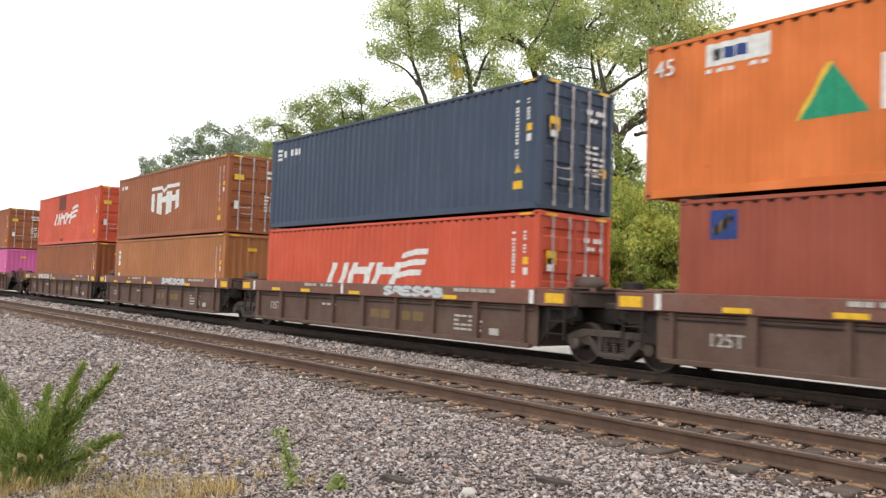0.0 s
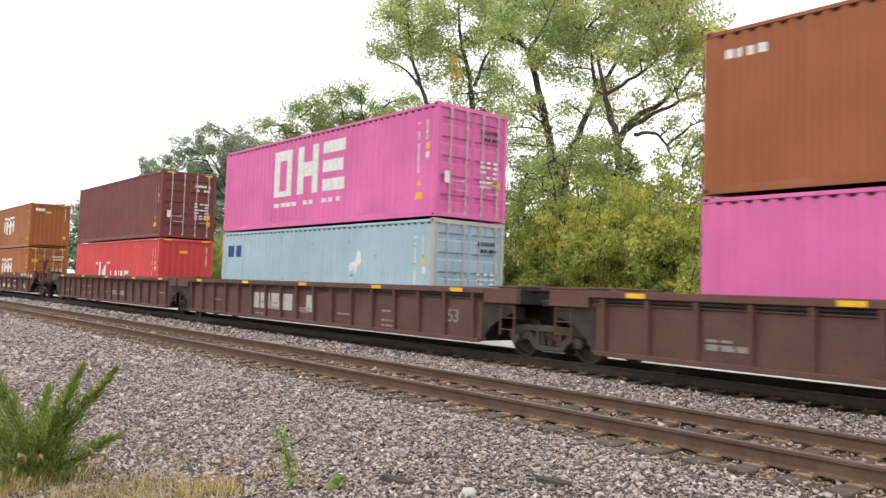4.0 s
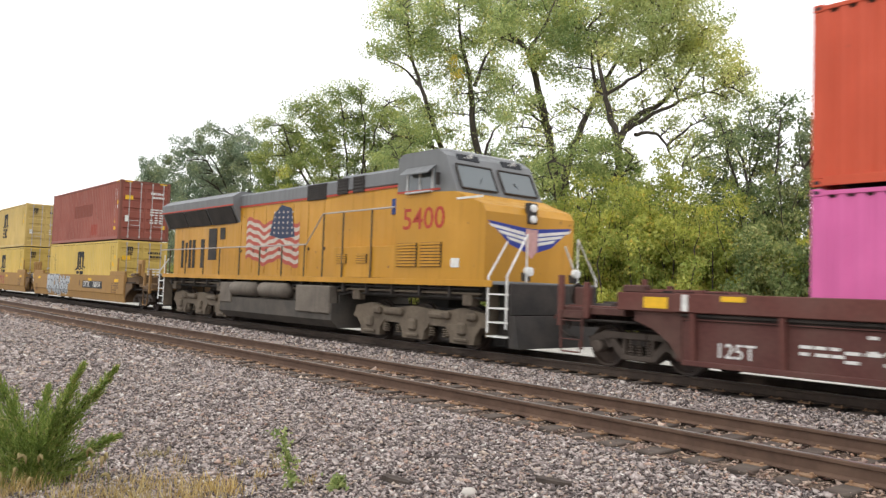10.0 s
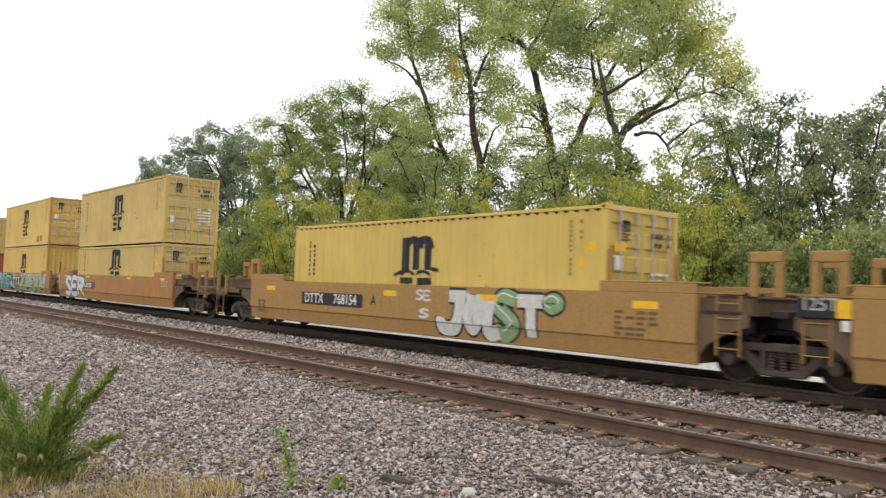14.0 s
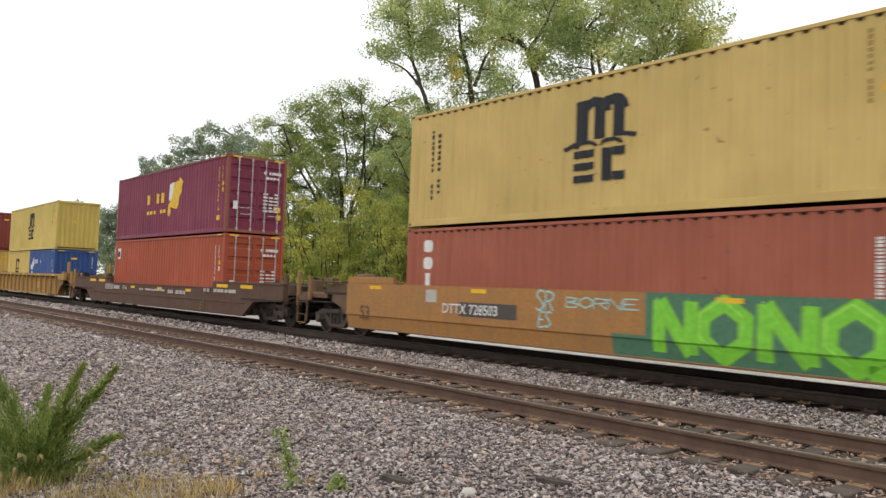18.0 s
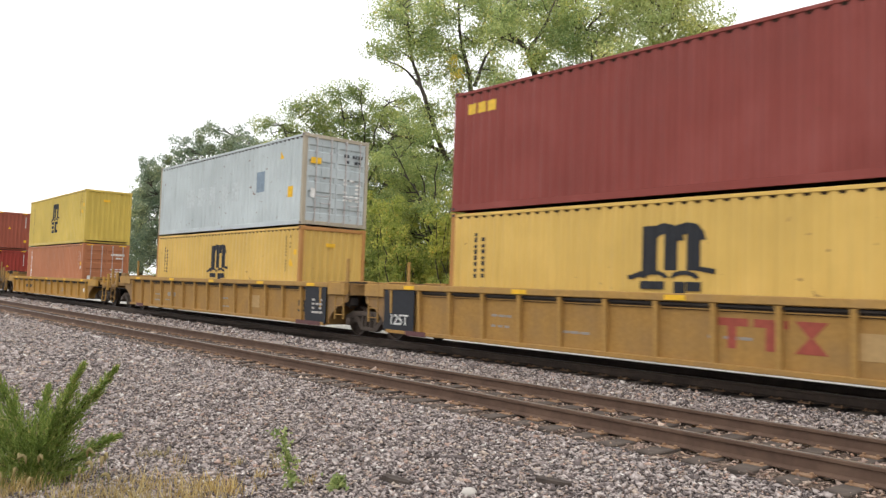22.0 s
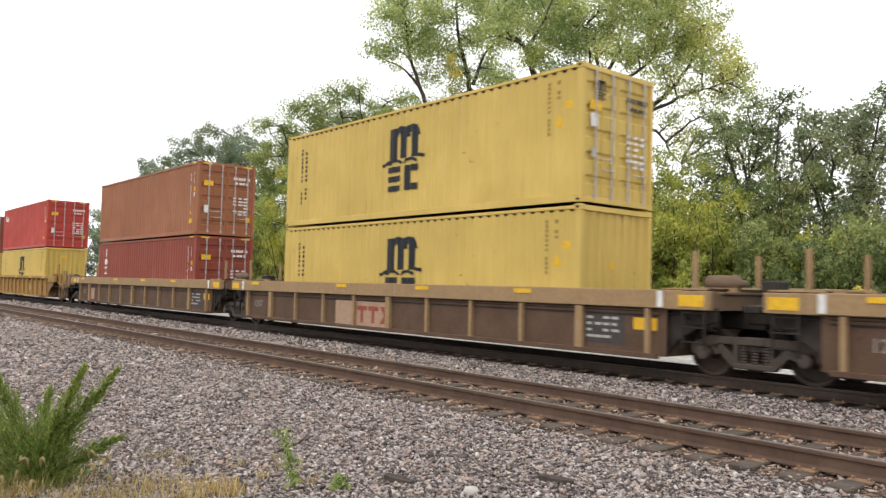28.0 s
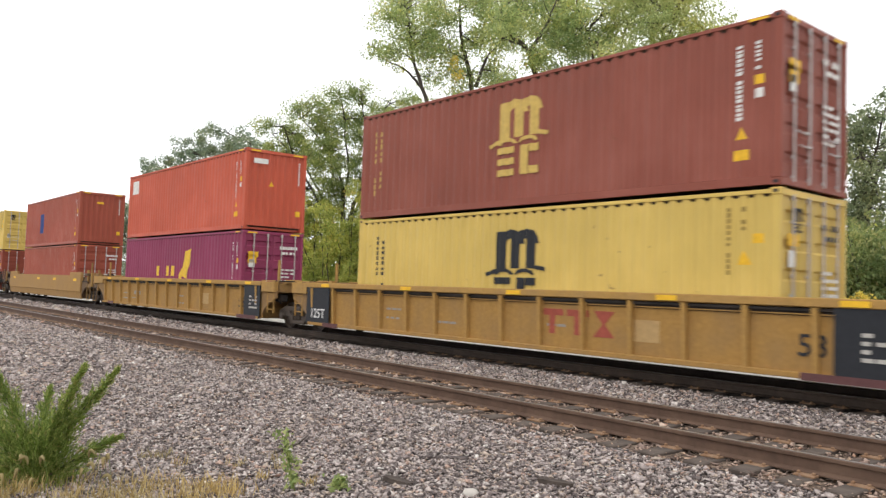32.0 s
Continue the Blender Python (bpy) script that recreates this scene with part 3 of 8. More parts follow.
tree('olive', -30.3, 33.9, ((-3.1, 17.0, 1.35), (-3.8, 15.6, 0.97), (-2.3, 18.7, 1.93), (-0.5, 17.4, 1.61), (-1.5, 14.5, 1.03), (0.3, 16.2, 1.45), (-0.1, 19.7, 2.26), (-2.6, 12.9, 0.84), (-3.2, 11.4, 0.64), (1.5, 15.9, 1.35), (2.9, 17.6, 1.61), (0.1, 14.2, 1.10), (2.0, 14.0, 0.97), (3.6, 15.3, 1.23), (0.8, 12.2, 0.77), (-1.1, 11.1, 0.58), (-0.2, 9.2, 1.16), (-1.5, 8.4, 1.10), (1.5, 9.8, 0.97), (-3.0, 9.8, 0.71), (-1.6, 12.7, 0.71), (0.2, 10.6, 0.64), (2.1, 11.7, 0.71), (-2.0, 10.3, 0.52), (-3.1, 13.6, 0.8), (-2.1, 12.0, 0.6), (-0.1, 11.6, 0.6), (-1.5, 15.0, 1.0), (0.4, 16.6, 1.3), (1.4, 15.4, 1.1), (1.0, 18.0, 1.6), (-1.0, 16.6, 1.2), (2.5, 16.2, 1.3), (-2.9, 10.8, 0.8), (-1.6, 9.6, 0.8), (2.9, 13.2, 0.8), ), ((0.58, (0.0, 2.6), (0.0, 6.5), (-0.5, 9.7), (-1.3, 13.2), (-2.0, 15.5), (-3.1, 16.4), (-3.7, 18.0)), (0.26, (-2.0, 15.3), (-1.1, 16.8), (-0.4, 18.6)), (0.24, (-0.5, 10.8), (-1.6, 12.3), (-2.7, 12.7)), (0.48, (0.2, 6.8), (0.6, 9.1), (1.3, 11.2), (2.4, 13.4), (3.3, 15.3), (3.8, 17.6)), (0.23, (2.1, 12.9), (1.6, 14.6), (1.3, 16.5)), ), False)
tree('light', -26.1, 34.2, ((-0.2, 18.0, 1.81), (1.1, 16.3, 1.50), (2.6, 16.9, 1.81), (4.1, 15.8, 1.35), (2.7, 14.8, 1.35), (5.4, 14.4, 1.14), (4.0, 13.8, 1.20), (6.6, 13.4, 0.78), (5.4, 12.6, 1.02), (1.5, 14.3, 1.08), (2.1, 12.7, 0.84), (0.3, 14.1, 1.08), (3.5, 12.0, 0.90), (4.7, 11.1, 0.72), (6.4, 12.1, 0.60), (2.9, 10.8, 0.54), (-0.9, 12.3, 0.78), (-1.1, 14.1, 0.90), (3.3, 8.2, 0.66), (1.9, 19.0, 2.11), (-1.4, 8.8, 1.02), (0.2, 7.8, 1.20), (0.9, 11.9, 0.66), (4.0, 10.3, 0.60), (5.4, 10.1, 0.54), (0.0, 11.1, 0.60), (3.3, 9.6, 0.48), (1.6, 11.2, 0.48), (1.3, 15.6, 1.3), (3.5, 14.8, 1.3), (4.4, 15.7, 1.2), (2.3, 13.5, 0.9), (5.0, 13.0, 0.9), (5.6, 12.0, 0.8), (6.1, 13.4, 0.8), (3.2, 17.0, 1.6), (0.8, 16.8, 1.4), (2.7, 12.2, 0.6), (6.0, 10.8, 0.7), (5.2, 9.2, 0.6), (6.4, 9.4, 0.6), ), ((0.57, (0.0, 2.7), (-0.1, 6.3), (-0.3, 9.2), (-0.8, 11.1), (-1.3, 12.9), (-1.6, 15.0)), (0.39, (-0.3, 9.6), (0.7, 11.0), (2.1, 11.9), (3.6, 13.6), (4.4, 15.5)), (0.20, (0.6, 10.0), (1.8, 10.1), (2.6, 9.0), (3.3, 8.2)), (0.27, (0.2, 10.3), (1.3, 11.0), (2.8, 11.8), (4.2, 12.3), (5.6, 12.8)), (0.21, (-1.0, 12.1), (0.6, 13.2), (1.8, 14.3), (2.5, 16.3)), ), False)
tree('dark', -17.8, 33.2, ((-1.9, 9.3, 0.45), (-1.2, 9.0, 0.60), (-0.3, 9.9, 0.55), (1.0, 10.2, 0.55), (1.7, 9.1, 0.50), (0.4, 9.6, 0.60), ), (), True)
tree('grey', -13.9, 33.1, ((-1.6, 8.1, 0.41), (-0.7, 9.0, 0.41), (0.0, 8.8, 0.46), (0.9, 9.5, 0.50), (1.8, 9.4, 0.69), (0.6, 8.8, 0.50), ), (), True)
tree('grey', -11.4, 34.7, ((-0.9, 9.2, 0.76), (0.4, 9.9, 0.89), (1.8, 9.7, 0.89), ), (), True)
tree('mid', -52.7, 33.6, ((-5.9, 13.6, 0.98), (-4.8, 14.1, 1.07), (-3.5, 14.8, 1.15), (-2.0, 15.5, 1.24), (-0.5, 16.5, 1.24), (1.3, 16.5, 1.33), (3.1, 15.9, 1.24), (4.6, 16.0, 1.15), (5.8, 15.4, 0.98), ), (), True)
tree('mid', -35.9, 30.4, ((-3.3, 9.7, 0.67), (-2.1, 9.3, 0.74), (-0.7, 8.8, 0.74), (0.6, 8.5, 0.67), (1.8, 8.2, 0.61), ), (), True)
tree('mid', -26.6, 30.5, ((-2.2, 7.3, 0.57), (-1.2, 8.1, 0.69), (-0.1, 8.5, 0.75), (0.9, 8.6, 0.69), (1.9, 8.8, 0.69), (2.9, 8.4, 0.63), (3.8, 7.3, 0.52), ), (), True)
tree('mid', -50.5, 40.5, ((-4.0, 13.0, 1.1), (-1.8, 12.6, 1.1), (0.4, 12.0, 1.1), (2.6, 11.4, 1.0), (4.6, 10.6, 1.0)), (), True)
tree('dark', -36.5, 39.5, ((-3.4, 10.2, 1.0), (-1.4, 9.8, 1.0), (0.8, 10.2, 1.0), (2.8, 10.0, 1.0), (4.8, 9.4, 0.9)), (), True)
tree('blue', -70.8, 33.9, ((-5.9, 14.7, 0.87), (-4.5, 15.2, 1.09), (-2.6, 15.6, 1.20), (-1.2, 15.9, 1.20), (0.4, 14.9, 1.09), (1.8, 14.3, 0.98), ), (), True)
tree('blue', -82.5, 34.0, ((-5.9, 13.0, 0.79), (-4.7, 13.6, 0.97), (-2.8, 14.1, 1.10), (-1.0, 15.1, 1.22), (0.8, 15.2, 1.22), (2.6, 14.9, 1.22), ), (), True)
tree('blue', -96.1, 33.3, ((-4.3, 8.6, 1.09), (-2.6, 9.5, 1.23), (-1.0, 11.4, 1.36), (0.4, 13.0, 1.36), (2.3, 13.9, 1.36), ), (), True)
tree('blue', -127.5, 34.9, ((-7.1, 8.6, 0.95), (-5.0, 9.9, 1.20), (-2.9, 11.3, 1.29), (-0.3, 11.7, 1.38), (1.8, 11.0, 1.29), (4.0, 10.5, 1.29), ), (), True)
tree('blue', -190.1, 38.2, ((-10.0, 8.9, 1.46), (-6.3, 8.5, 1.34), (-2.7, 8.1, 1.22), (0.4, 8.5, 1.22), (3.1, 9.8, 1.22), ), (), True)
SHRUBS = [
    (-63.3, 28.9, 5.4, 2.8, 'm'),
    (-55.6, 27.6, 7.3, 2.7, 'm'),
    (-54.7, 29.9, 8.6, 3.0, 'y'),
    (-48.4, 28.7, 9.4, 2.8, 'y'),
    (-42.9, 27.5, 9.2, 2.3, 'y'),
    (-43.2, 29.9, 8.4, 2.0, 'y'),
    (-39.1, 28.8, 6.9, 1.6, 'm'),
    (-35.0, 27.6, 7.0, 1.8, 'y'),
    (-35.1, 30.0, 7.1, 1.9, 'm'),
    (-31.4, 28.8, 7.3, 1.8, 'y'),
    (-27.8, 27.6, 6.5, 1.6, 'm'),
    (-27.9, 30.0, 6.6, 1.5, 'y'),
    (-25.0, 28.8, 6.3, 1.4, 'y'),
    (-22.6, 27.6, 6.5, 1.3, 'y'),
]
SHRUBS += [
    (-22.9, 30.0, 6.7, 1.4, 'y'),
    (-20.5, 28.8, 6.7, 1.4, 'y'),
    (-18.6, 27.7, 5.5, 1.1, 'y'),
    (-19.2, 30.0, 6.5, 1.4, 'y'),
    (-17.3, 28.9, 5.3, 1.1, 'y'),
    (-15.6, 27.8, 4.1, 1.1, 'g'),
    (-16.0, 30.1, 5.1, 1.2, 'g'),
    (-14.4, 29.0, 3.9, 0.9, 'y'),
    (-12.8, 27.7, 4.4, 1.0, 'g'),
    (-12.9, 30.2, 4.4, 1.1, 'y'),
    (-11.6, 28.9, 4.4, 1.1, 'g'),
    (-10.2, 27.7, 4.7, 1.1, 'g'),
    (-10.1, 30.1, 4.5, 1.1, 'g'),
    (-11.1, 26.3, 3.1, 0.3, 'o'),
    (-21.5, 31.2, 7.4, 1.7, 'm'),
    (-19.6, 31.0, 7.0, 1.6, 'm'),
    (-17.9, 31.3, 6.9, 1.6, 'm'),
    (-16.1, 31.4, 7.0, 1.4, 'g'),
]

for spec in SHRUBS:
    shrub(*spec)
# a second, taller row closes the wood behind
for i in range(26):
    x = -96 + i * 3.5
    shrub(x + 1.2 * math.sin(i * 2.3), 37.0 + 1.5 * math.sin(i * 1.7), (5.2 if x > -24 else 8.0) + 1.3 * math.sin(i * 4.1), 3.2, "m" if i % 3 else "y", 8)

# ---- the train: markings ----


def stroke(x0, z0, x1, z1, w):
    dx, dz = x1 - x0, z1 - z0
    k = w / 2 / max(1e-6, math.hypot(dx, dz))
    return [(x0 - dz * k, z0 + dx * k), (x1 - dz * k, z1 + dx * k), (x1 + dz * k, z1 - dx * k), (x0 + dz * k, z0 - dx * k)]


def rect(x0, z0, x1, z1):
    return [(x0, z0), (x1, z0), (x1, z1), (x0, z1)]


def arc(cx, cz, rx, rz, a0, a1, w, n=8):
    out = []
    for i in range(n):
        p, q = radians(a0 + (a1 - a0) * i / n), radians(a0 + (a1 - a0) * (i + 1) / n)
        out.append([(cx + (rx - w / 2) * math.cos(p), cz + (rz - w / 2) * math.sin(p)), (cx + (rx + w / 2) * math.cos(p), cz + (rz + w / 2) * math.sin(p)),
                    (cx + (rx + w / 2) * math.cos(q), cz + (rz + w / 2) * math.sin(q)), (cx + (rx - w / 2) * math.cos(q), cz + (rz - w / 2) * math.sin(q))])
    return out


def cut(poly, axis, v, keep_above):
    """The part of a convex polygon on one side of a line."""
    out = []
    for i, p in enumerate(poly):
        q = poly[i - 1]
        a, b = (p[axis] - v) * (1 if keep_above else -1), (q[axis] - v) * (1 if keep_above else -1)
        if (a < 0) != (b < 0):
            t = b / (b - a)
            out.append((q[0] + (p[0] - q[0]) * t, q[1] + (p[1] - q[1]) * t))
        if a >= 0:
            out.append(p)
    return out


def ribbon(pts, w, soft=False, tip=1.0):
    """A painted band along a line of points as one strip of four-sided pieces; tip: how wide its ends are."""
    if soft and len(pts) > 2:
        fine = []
        for i in range(len(pts) - 1):
            p0, p1, p2, p3 = (Vector(pts[max(0, min(len(pts) - 1, k))]) for k in (i - 1, i, i + 1, i + 2))
            for k in range(4):
                t = k / 4
                fine.append(0.5 * (2 * p1 + (p2 - p0) * t + (2 * p0 - 5 * p1 + 4 * p2 - p3) * t * t + (3 * p1 - p0 - 3 * p2 + p3) * t ** 3))
        pts = fine + [Vector(pts[-1])]
    else:
        pts = [Vector(p) for p in pts]
    n, rim = len(pts), []
    loop = (pts[0] - pts[-1]).length < 1e-4
    for i, p in enumerate(pts):
        before = pts[i - 1] if i else (pts[-2] if loop else p * 2 - pts[1])
        after = pts[i + 1] if i < n - 1 else (pts[1] if loop else p * 2 - pts[-2])
        u, v = (p - before).normalized(), (after - p).normalized()
        d = (u + v).normalized() if (u + v).length > 1e-3 else u
        side = Vector((-d.y, d.x)) * (w / 2) * (1 if loop or 0 < i < n - 1 else tip) / max(0.55, d.dot(v))
        rim.append((p + side, p - side))
    return [[tuple(rim[i][0]), tuple(rim[i + 1][0]), tuple(rim[i + 1][1]), tuple(rim[i][1])] for i in range(n - 1)]


def wrap(polys, profile, lift=0.004, zmin=None):
    """Paint laid on a corrugated wall: profile is (along, out) from one end to the other; seen from -y."""
    b = Build()
    for i, poly in enumerate(polys):
        up = lift + 0.0006 * i
        if zmin is not None:
            poly = cut(poly, 1, zmin, True)
            if len(poly) < 3:
                continue
        lo, hi = min(p[0] for p in poly), max(p[0] for p in poly)
        for (x0, d0), (x1, d1) in zip(profile, profile[1:]):
            if x1 <= lo or x0 >= hi or x1 - x0 < 1e-6:
                continue
            q = cut(cut(poly, 0, x0, True), 0, x1, False)
            if len(q) > 2:
                b.add([(x, d0 + (d1 - d0) * (x - x0) / (x1 - x0) - up, z) for x, z in q], [tuple(range(len(q)))])
    return b


def sign_m(h, full=True):
    """Arched three-legged sign over a wave, with two groups of short bars under it."""
    s = h / 2.0
    p = [rect(-0.62 * s, 1.0 * s, -0.30 * s, 1.95 * s), rect(-0.12 * s, 1.0 * s, 0.16 * s, 1.85 * s), rect(0.34 * s, 1.0 * s, 0.62 * s, 1.85 * s)]
    p += arc(-0.14 * s, 1.62 * s, 0.30 * s, 0.26 * s, 0, 180, 0.24 * s, 6) + arc(0.34 * s, 1.62 * s, 0.28 * s, 0.26 * s, 0, 180, 0.24 * s, 6)
    p += [stroke(-0.92 * s, 0.84 * s, -0.62 * s, 0.92 * s, 0.1 * s), stroke(-0.66 * s, 0.90 * s, -0.30 * s, 1.03 * s, 0.14 * s), stroke(0.92 * s, 0.98 * s, 0.5 * s, 1.06 * s, 0.1 * s)]
    p += arc(-0.33 * s, 0.82 * s, 0.26 * s, 0.14 * s, 10, 170, 0.09 * s, 5) + arc(0.30 * s, 0.82 * s, 0.26 * s, 0.14 * s, 10, 170, 0.09 * s, 5)
    if full:
        p += [rect(-0.64 * s, z * s, -0.1 * s, (z + 0.17) * s) for z in (0.02, 0.31, 0.6)]
        p += [rect(0.1 * s, 0.02 * s, 0.32 * s, 0.77 * s), rect(0.36 * s, 0.58 * s, 0.66 * s, 0.77 * s), rect(0.36 * s, 0.02 * s, 0.66 * s, 0.21 * s)]
    return p


def sign_bars(h):
    """Slanted white bars joined by beams, with a waving banner of three stripes."""
    s, p, sl = h, [], 0.32

    def slant(x, w, z0=0.0, z1=1.0):
        return [((x + sl * z0) * s, z0 * s), ((x + w + sl * z0) * s, z0 * s), ((x + w + sl * z1) * s, z1 * s), ((x + sl * z1) * s, z1 * s)]
    for x in (0.0, 0.62, 1.02, 1.80, 2.22, 3.0):
        p.append(slant(x, 0.25))
    for x in (1.27, 2.47):
        p.append(slant(x, 0.53, 0.52, 0.82))
    for i in range(3):
        z = (0.34 + 0.40 * i) * s
        x = (3.30 + 0.13 * i) * s
        p.append([(x, z), (x + 0.55 * s, z + 0.14 * s), (x + 0.6 * s, z + 0.38 * s), (x + 0.08 * s, z + 0.24 * s)])
        p.append([(x + 0.55 * s, z + 0.14 * s), (x + 1.05 * s, z + 0.16 * s), (x + 1.1 * s, z + 0.38 * s), (x + 0.6 * s, z + 0.38 * s)])
    return [[(x - 2.2 * s, z) for x, z in q] for q in p]


def sign_block(h):
    """Bold white upright bars whose feet form a shallow chevron, under a roof line with a notch."""
    s, p = h / 2.05, []
    for x in (-1.45, -0.86, -0.52, 0.14, 0.47, 1.15):
        p.append([(x * s, 0.29 * abs(x) * s), ((x + 0.3) * s, 0.29 * abs(x + 0.3) * s), ((x + 0.3) * s, 1.5 * s), (x * s, 1.5 * s)])
    for x0, x1 in ((-0.22, 0.14), (0.77, 1.15)):
        p.append(rect(x0 * s, 0.86 * s, x1 * s, 1.22 * s))
    p += [rect(-1.45 * s, 1.7 * s, -0.32 * s, 1.92 * s), rect(0.24 * s, 1.7 * s, 1.45 * s, 1.92 * s)]
    p += [[(-0.32 * s, 1.92 * s), (-0.32 * s, 1.7 * s), (-0.04 * s, 1.42 * s), (-0.04 * s, 1.64 * s)], [(-0.04 * s, 1.64 * s), (-0.04 * s, 1.42 * s), (0.24 * s, 1.7 * s), (0.24 * s, 1.92 * s)]]
    return p


def sign_ring(h):
    """A square ring, a pair of posts with a beam and three lying bars."""
    s = h
    return [rect(-1.5 * s, 0, -1.22 * s, s), rect(-0.94 * s, 0, -0.68 * s, s), rect(-1.22 * s, 0.78 * s, -0.94 * s, s), rect(-1.22 * s, 0, -0.94 * s, 0.12 * s),
            rect(-0.44 * s, 0, -0.2 * s, s), rect(0.16 * s, 0, 0.42 * s, s), rect(-0.2 * s, 0.36 * s, 0.16 * s, 0.66 * s),
            rect(0.62 * s, 0.76 * s, 1.45 * s, s), rect(0.62 * s, 0.38 * s, 1.4 * s, 0.62 * s), rect(0.62 * s, 0, 1.45 * s, 0.24 * s)]


def bars_up(x, z0, z1, n, w, seed=0, thin=1.0):
    """A column of small unreadable marks."""
    r = random.Random(seed)
    step = (z1 - z0) / n
    return [rect(x, z0 + i * step, x + w, z0 + i * step + thin * step * r.choice((0.55, 0.7, 0.8))) for i in range(n) if r.random() > 0.1]


def bars_row(x0, x1, z, h, n, seed=0):
    r = random.Random(seed)
    step = (x1 - x0) / n
    return [rect(x0 + i * step, z, x0 + i * step + step * r.choice((0.6, 0.75, 0.85)), z + h) for i in range(n) if r.random() > 0.12]


def triangle(x, z, s):
    return [[(x - s / 2, z), (x + s / 2, z), (x, z + s * 0.9)]]


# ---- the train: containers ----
# colour for the shade and dirt in the recesses under a top rail
NOTCH = plain("notch_dirt_shade", (0.05, 0.032, 0.022), 0.8)
WIDE = 2.438


@functools.lru_cache(None)
def wall_profile(length, pitch=0.278, deep=0.034):
    """Trapezoid waves (along, out) of a side wall whose crests lie at -y."""
    half = length / 2 - 0.15
    n = round(2 * half / pitch)
    st = 2 * half / n
    y0 = -WIDE / 2 + 0.012
    pr = [(-half, y0)]
    for i in range(n):
        x = -half + i * st
        pr += [(x + 0.26 * st, y0), (x + 0.51 * st, y0 + deep), (x + 0.76 * st, y0 + deep), (x + st, y0)]
    return tuple(pr)


@functools.lru_cache(None)
def wall_mesh(length, z0, z1):
    pr = wall_profile(length)
    vs = [(x, y, z) for x, y in pr for z in (z0, z1)]
    vs += [(x, y + 0.003, z) for x, y in pr for z in (z0, z1)]
    n = len(pr)
    fs = [(2 * i, 2 * i + 2, 2 * i + 3, 2 * i + 1) for i in range(n - 1)]
    fs += [(2 * (n + i) + 1, 2 * (n + i) + 3, 2 * (n + i) + 2, 2 * (n + i)) for i in range(n - 1)]
    b = Build().add(vs, fs)
    return b.mesh("side_wall")


@functools.lru_cache(None)
def end_mesh(h):
    """Corrugated blind end, at +x."""
    n, half = 8, WIDE / 2 - 0.13
    st = 2 * half / n
    pr = [(-half, 0.0)]
    for i in range(n):
        y = -half + i * st
        pr += [(y + 0.25 * st, 0), (y + 0.42 * st, -0.045), (y + 0.83 * st, -0.045), (y + st, 0)]
    b = Build()
    vs = [(x, y, z) for y, x in pr for z in (0.15, h - 0.13)]
    b.add(vs, [(2 * i, 2 * i + 2, 2 * i + 3, 2 * i + 1) for i in range(len(pr) - 1)])
    return b.mesh("end_wall")


@functools.lru_cache(None)
def door_mesh(h):
    """One door leaf at +x with pressed horizontal recesses; y from 0 to its width."""
    w = WIDE / 2 - 0.13
    z0, z1 = 0.13, h - 0.12
    cols = [(0.0, 0)]
    zs = [(z0, 0.0)]
    k = 5
    st = (z1 - z0 - 0.2) / k
    for i in range(k):
        a = z0 + 0.1 + i * st
        zs += [(a + 0.30 * st, 0.0), (a + 0.38 * st, -0.036), (a + 0.66 * st, -0.036), (a + 0.74 * st, 0.0)]
    zs += [(z1, 0.0)]
    b = Build()
    ys = (0.0, 0.05, 0.09, w - 0.09, w - 0.05, w)
    def dep(j, d):
        return d if 2 <= j <= 3 else 0.0
    vs = [(dep(j, d), y, z) for z, d in zs for j, y in enumerate(ys)]
    m = len(ys)
    fs = [(i * m + j, i * m + j + 1, (i + 1) * m + j + 1, (i + 1) * m + j) for i in range(len(zs) - 1) for j in range(m - 1)]
    b.add(vs, fs)
    b.box((0.006, w / 2, (z0 + z1) / 2), (0.012, 0.012, z1 - z0 - 0.1))
    return b.mesh("door")


@functools.lru_cache(None)
def rod_mesh(h):
    b = Build().tube([(0.03, 0, 0.1), (0.03, 0, h - 0.1)], 0.022, 8)
    for z in (0.14, 0.5, h * 0.5, h - 0.55, h - 0.14):
        b.box((0.015, 0, z), (0.05, 0.075, 0.06 if 0.2 < z < h - 0.2 else 0.11), 0.008)
    return b.mesh("lock_rod")


@functools.lru_cache(None)
def handle_mesh():
    b = Build().tube([(0.06, 0, 0), (0.075, 0.1, -0.02), (0.075, 0.36, -0.02), (0.06, 0.44, 0)], 0.014, 6)
    b.box((0.03, 0.42, 0.0), (0.06, 0.08, 0.05), 0.006)
    return b.mesh("handle")


@functools.lru_cache(None)
def casting_mesh():
    b = Build().box((0, 0, 0), (0.178, 0.162, 0.118), 0.008)
    return b.mesh("corner_casting")


@functools.lru_cache(None)
def hole_mesh():
    return Build().prism([(0.05 * math.cos(a / 6 * math.pi), 0.032 * math.sin(a / 6 * math.pi)) for a in range(12)], -0.002, 0.002).mesh("casting_hole")


@functools.lru_cache(None)
def roof_mesh(length):
    half, b = length / 2 - 0.12, Build()
    n = int(length / 0.21)
    st = 2 * half / n
    pr = []
    for i in range(n):
        x = -half + i * st
        pr += [(x, 0), (x + 0.35 * st, 0), (x + 0.5 * st, -0.02), (x + 0.85 * st, -0.02)]
    pr.append((half, 0))
    vs = [(x, y, z) for x, z in pr for y in (-WIDE / 2 + 0.04, WIDE / 2 - 0.04)]
    b.add(vs, [(2 * i, 2 * i + 1, 2 * i + 3, 2 * i + 2) for i in range(len(pr) - 1)])
    return b.mesh("roof")


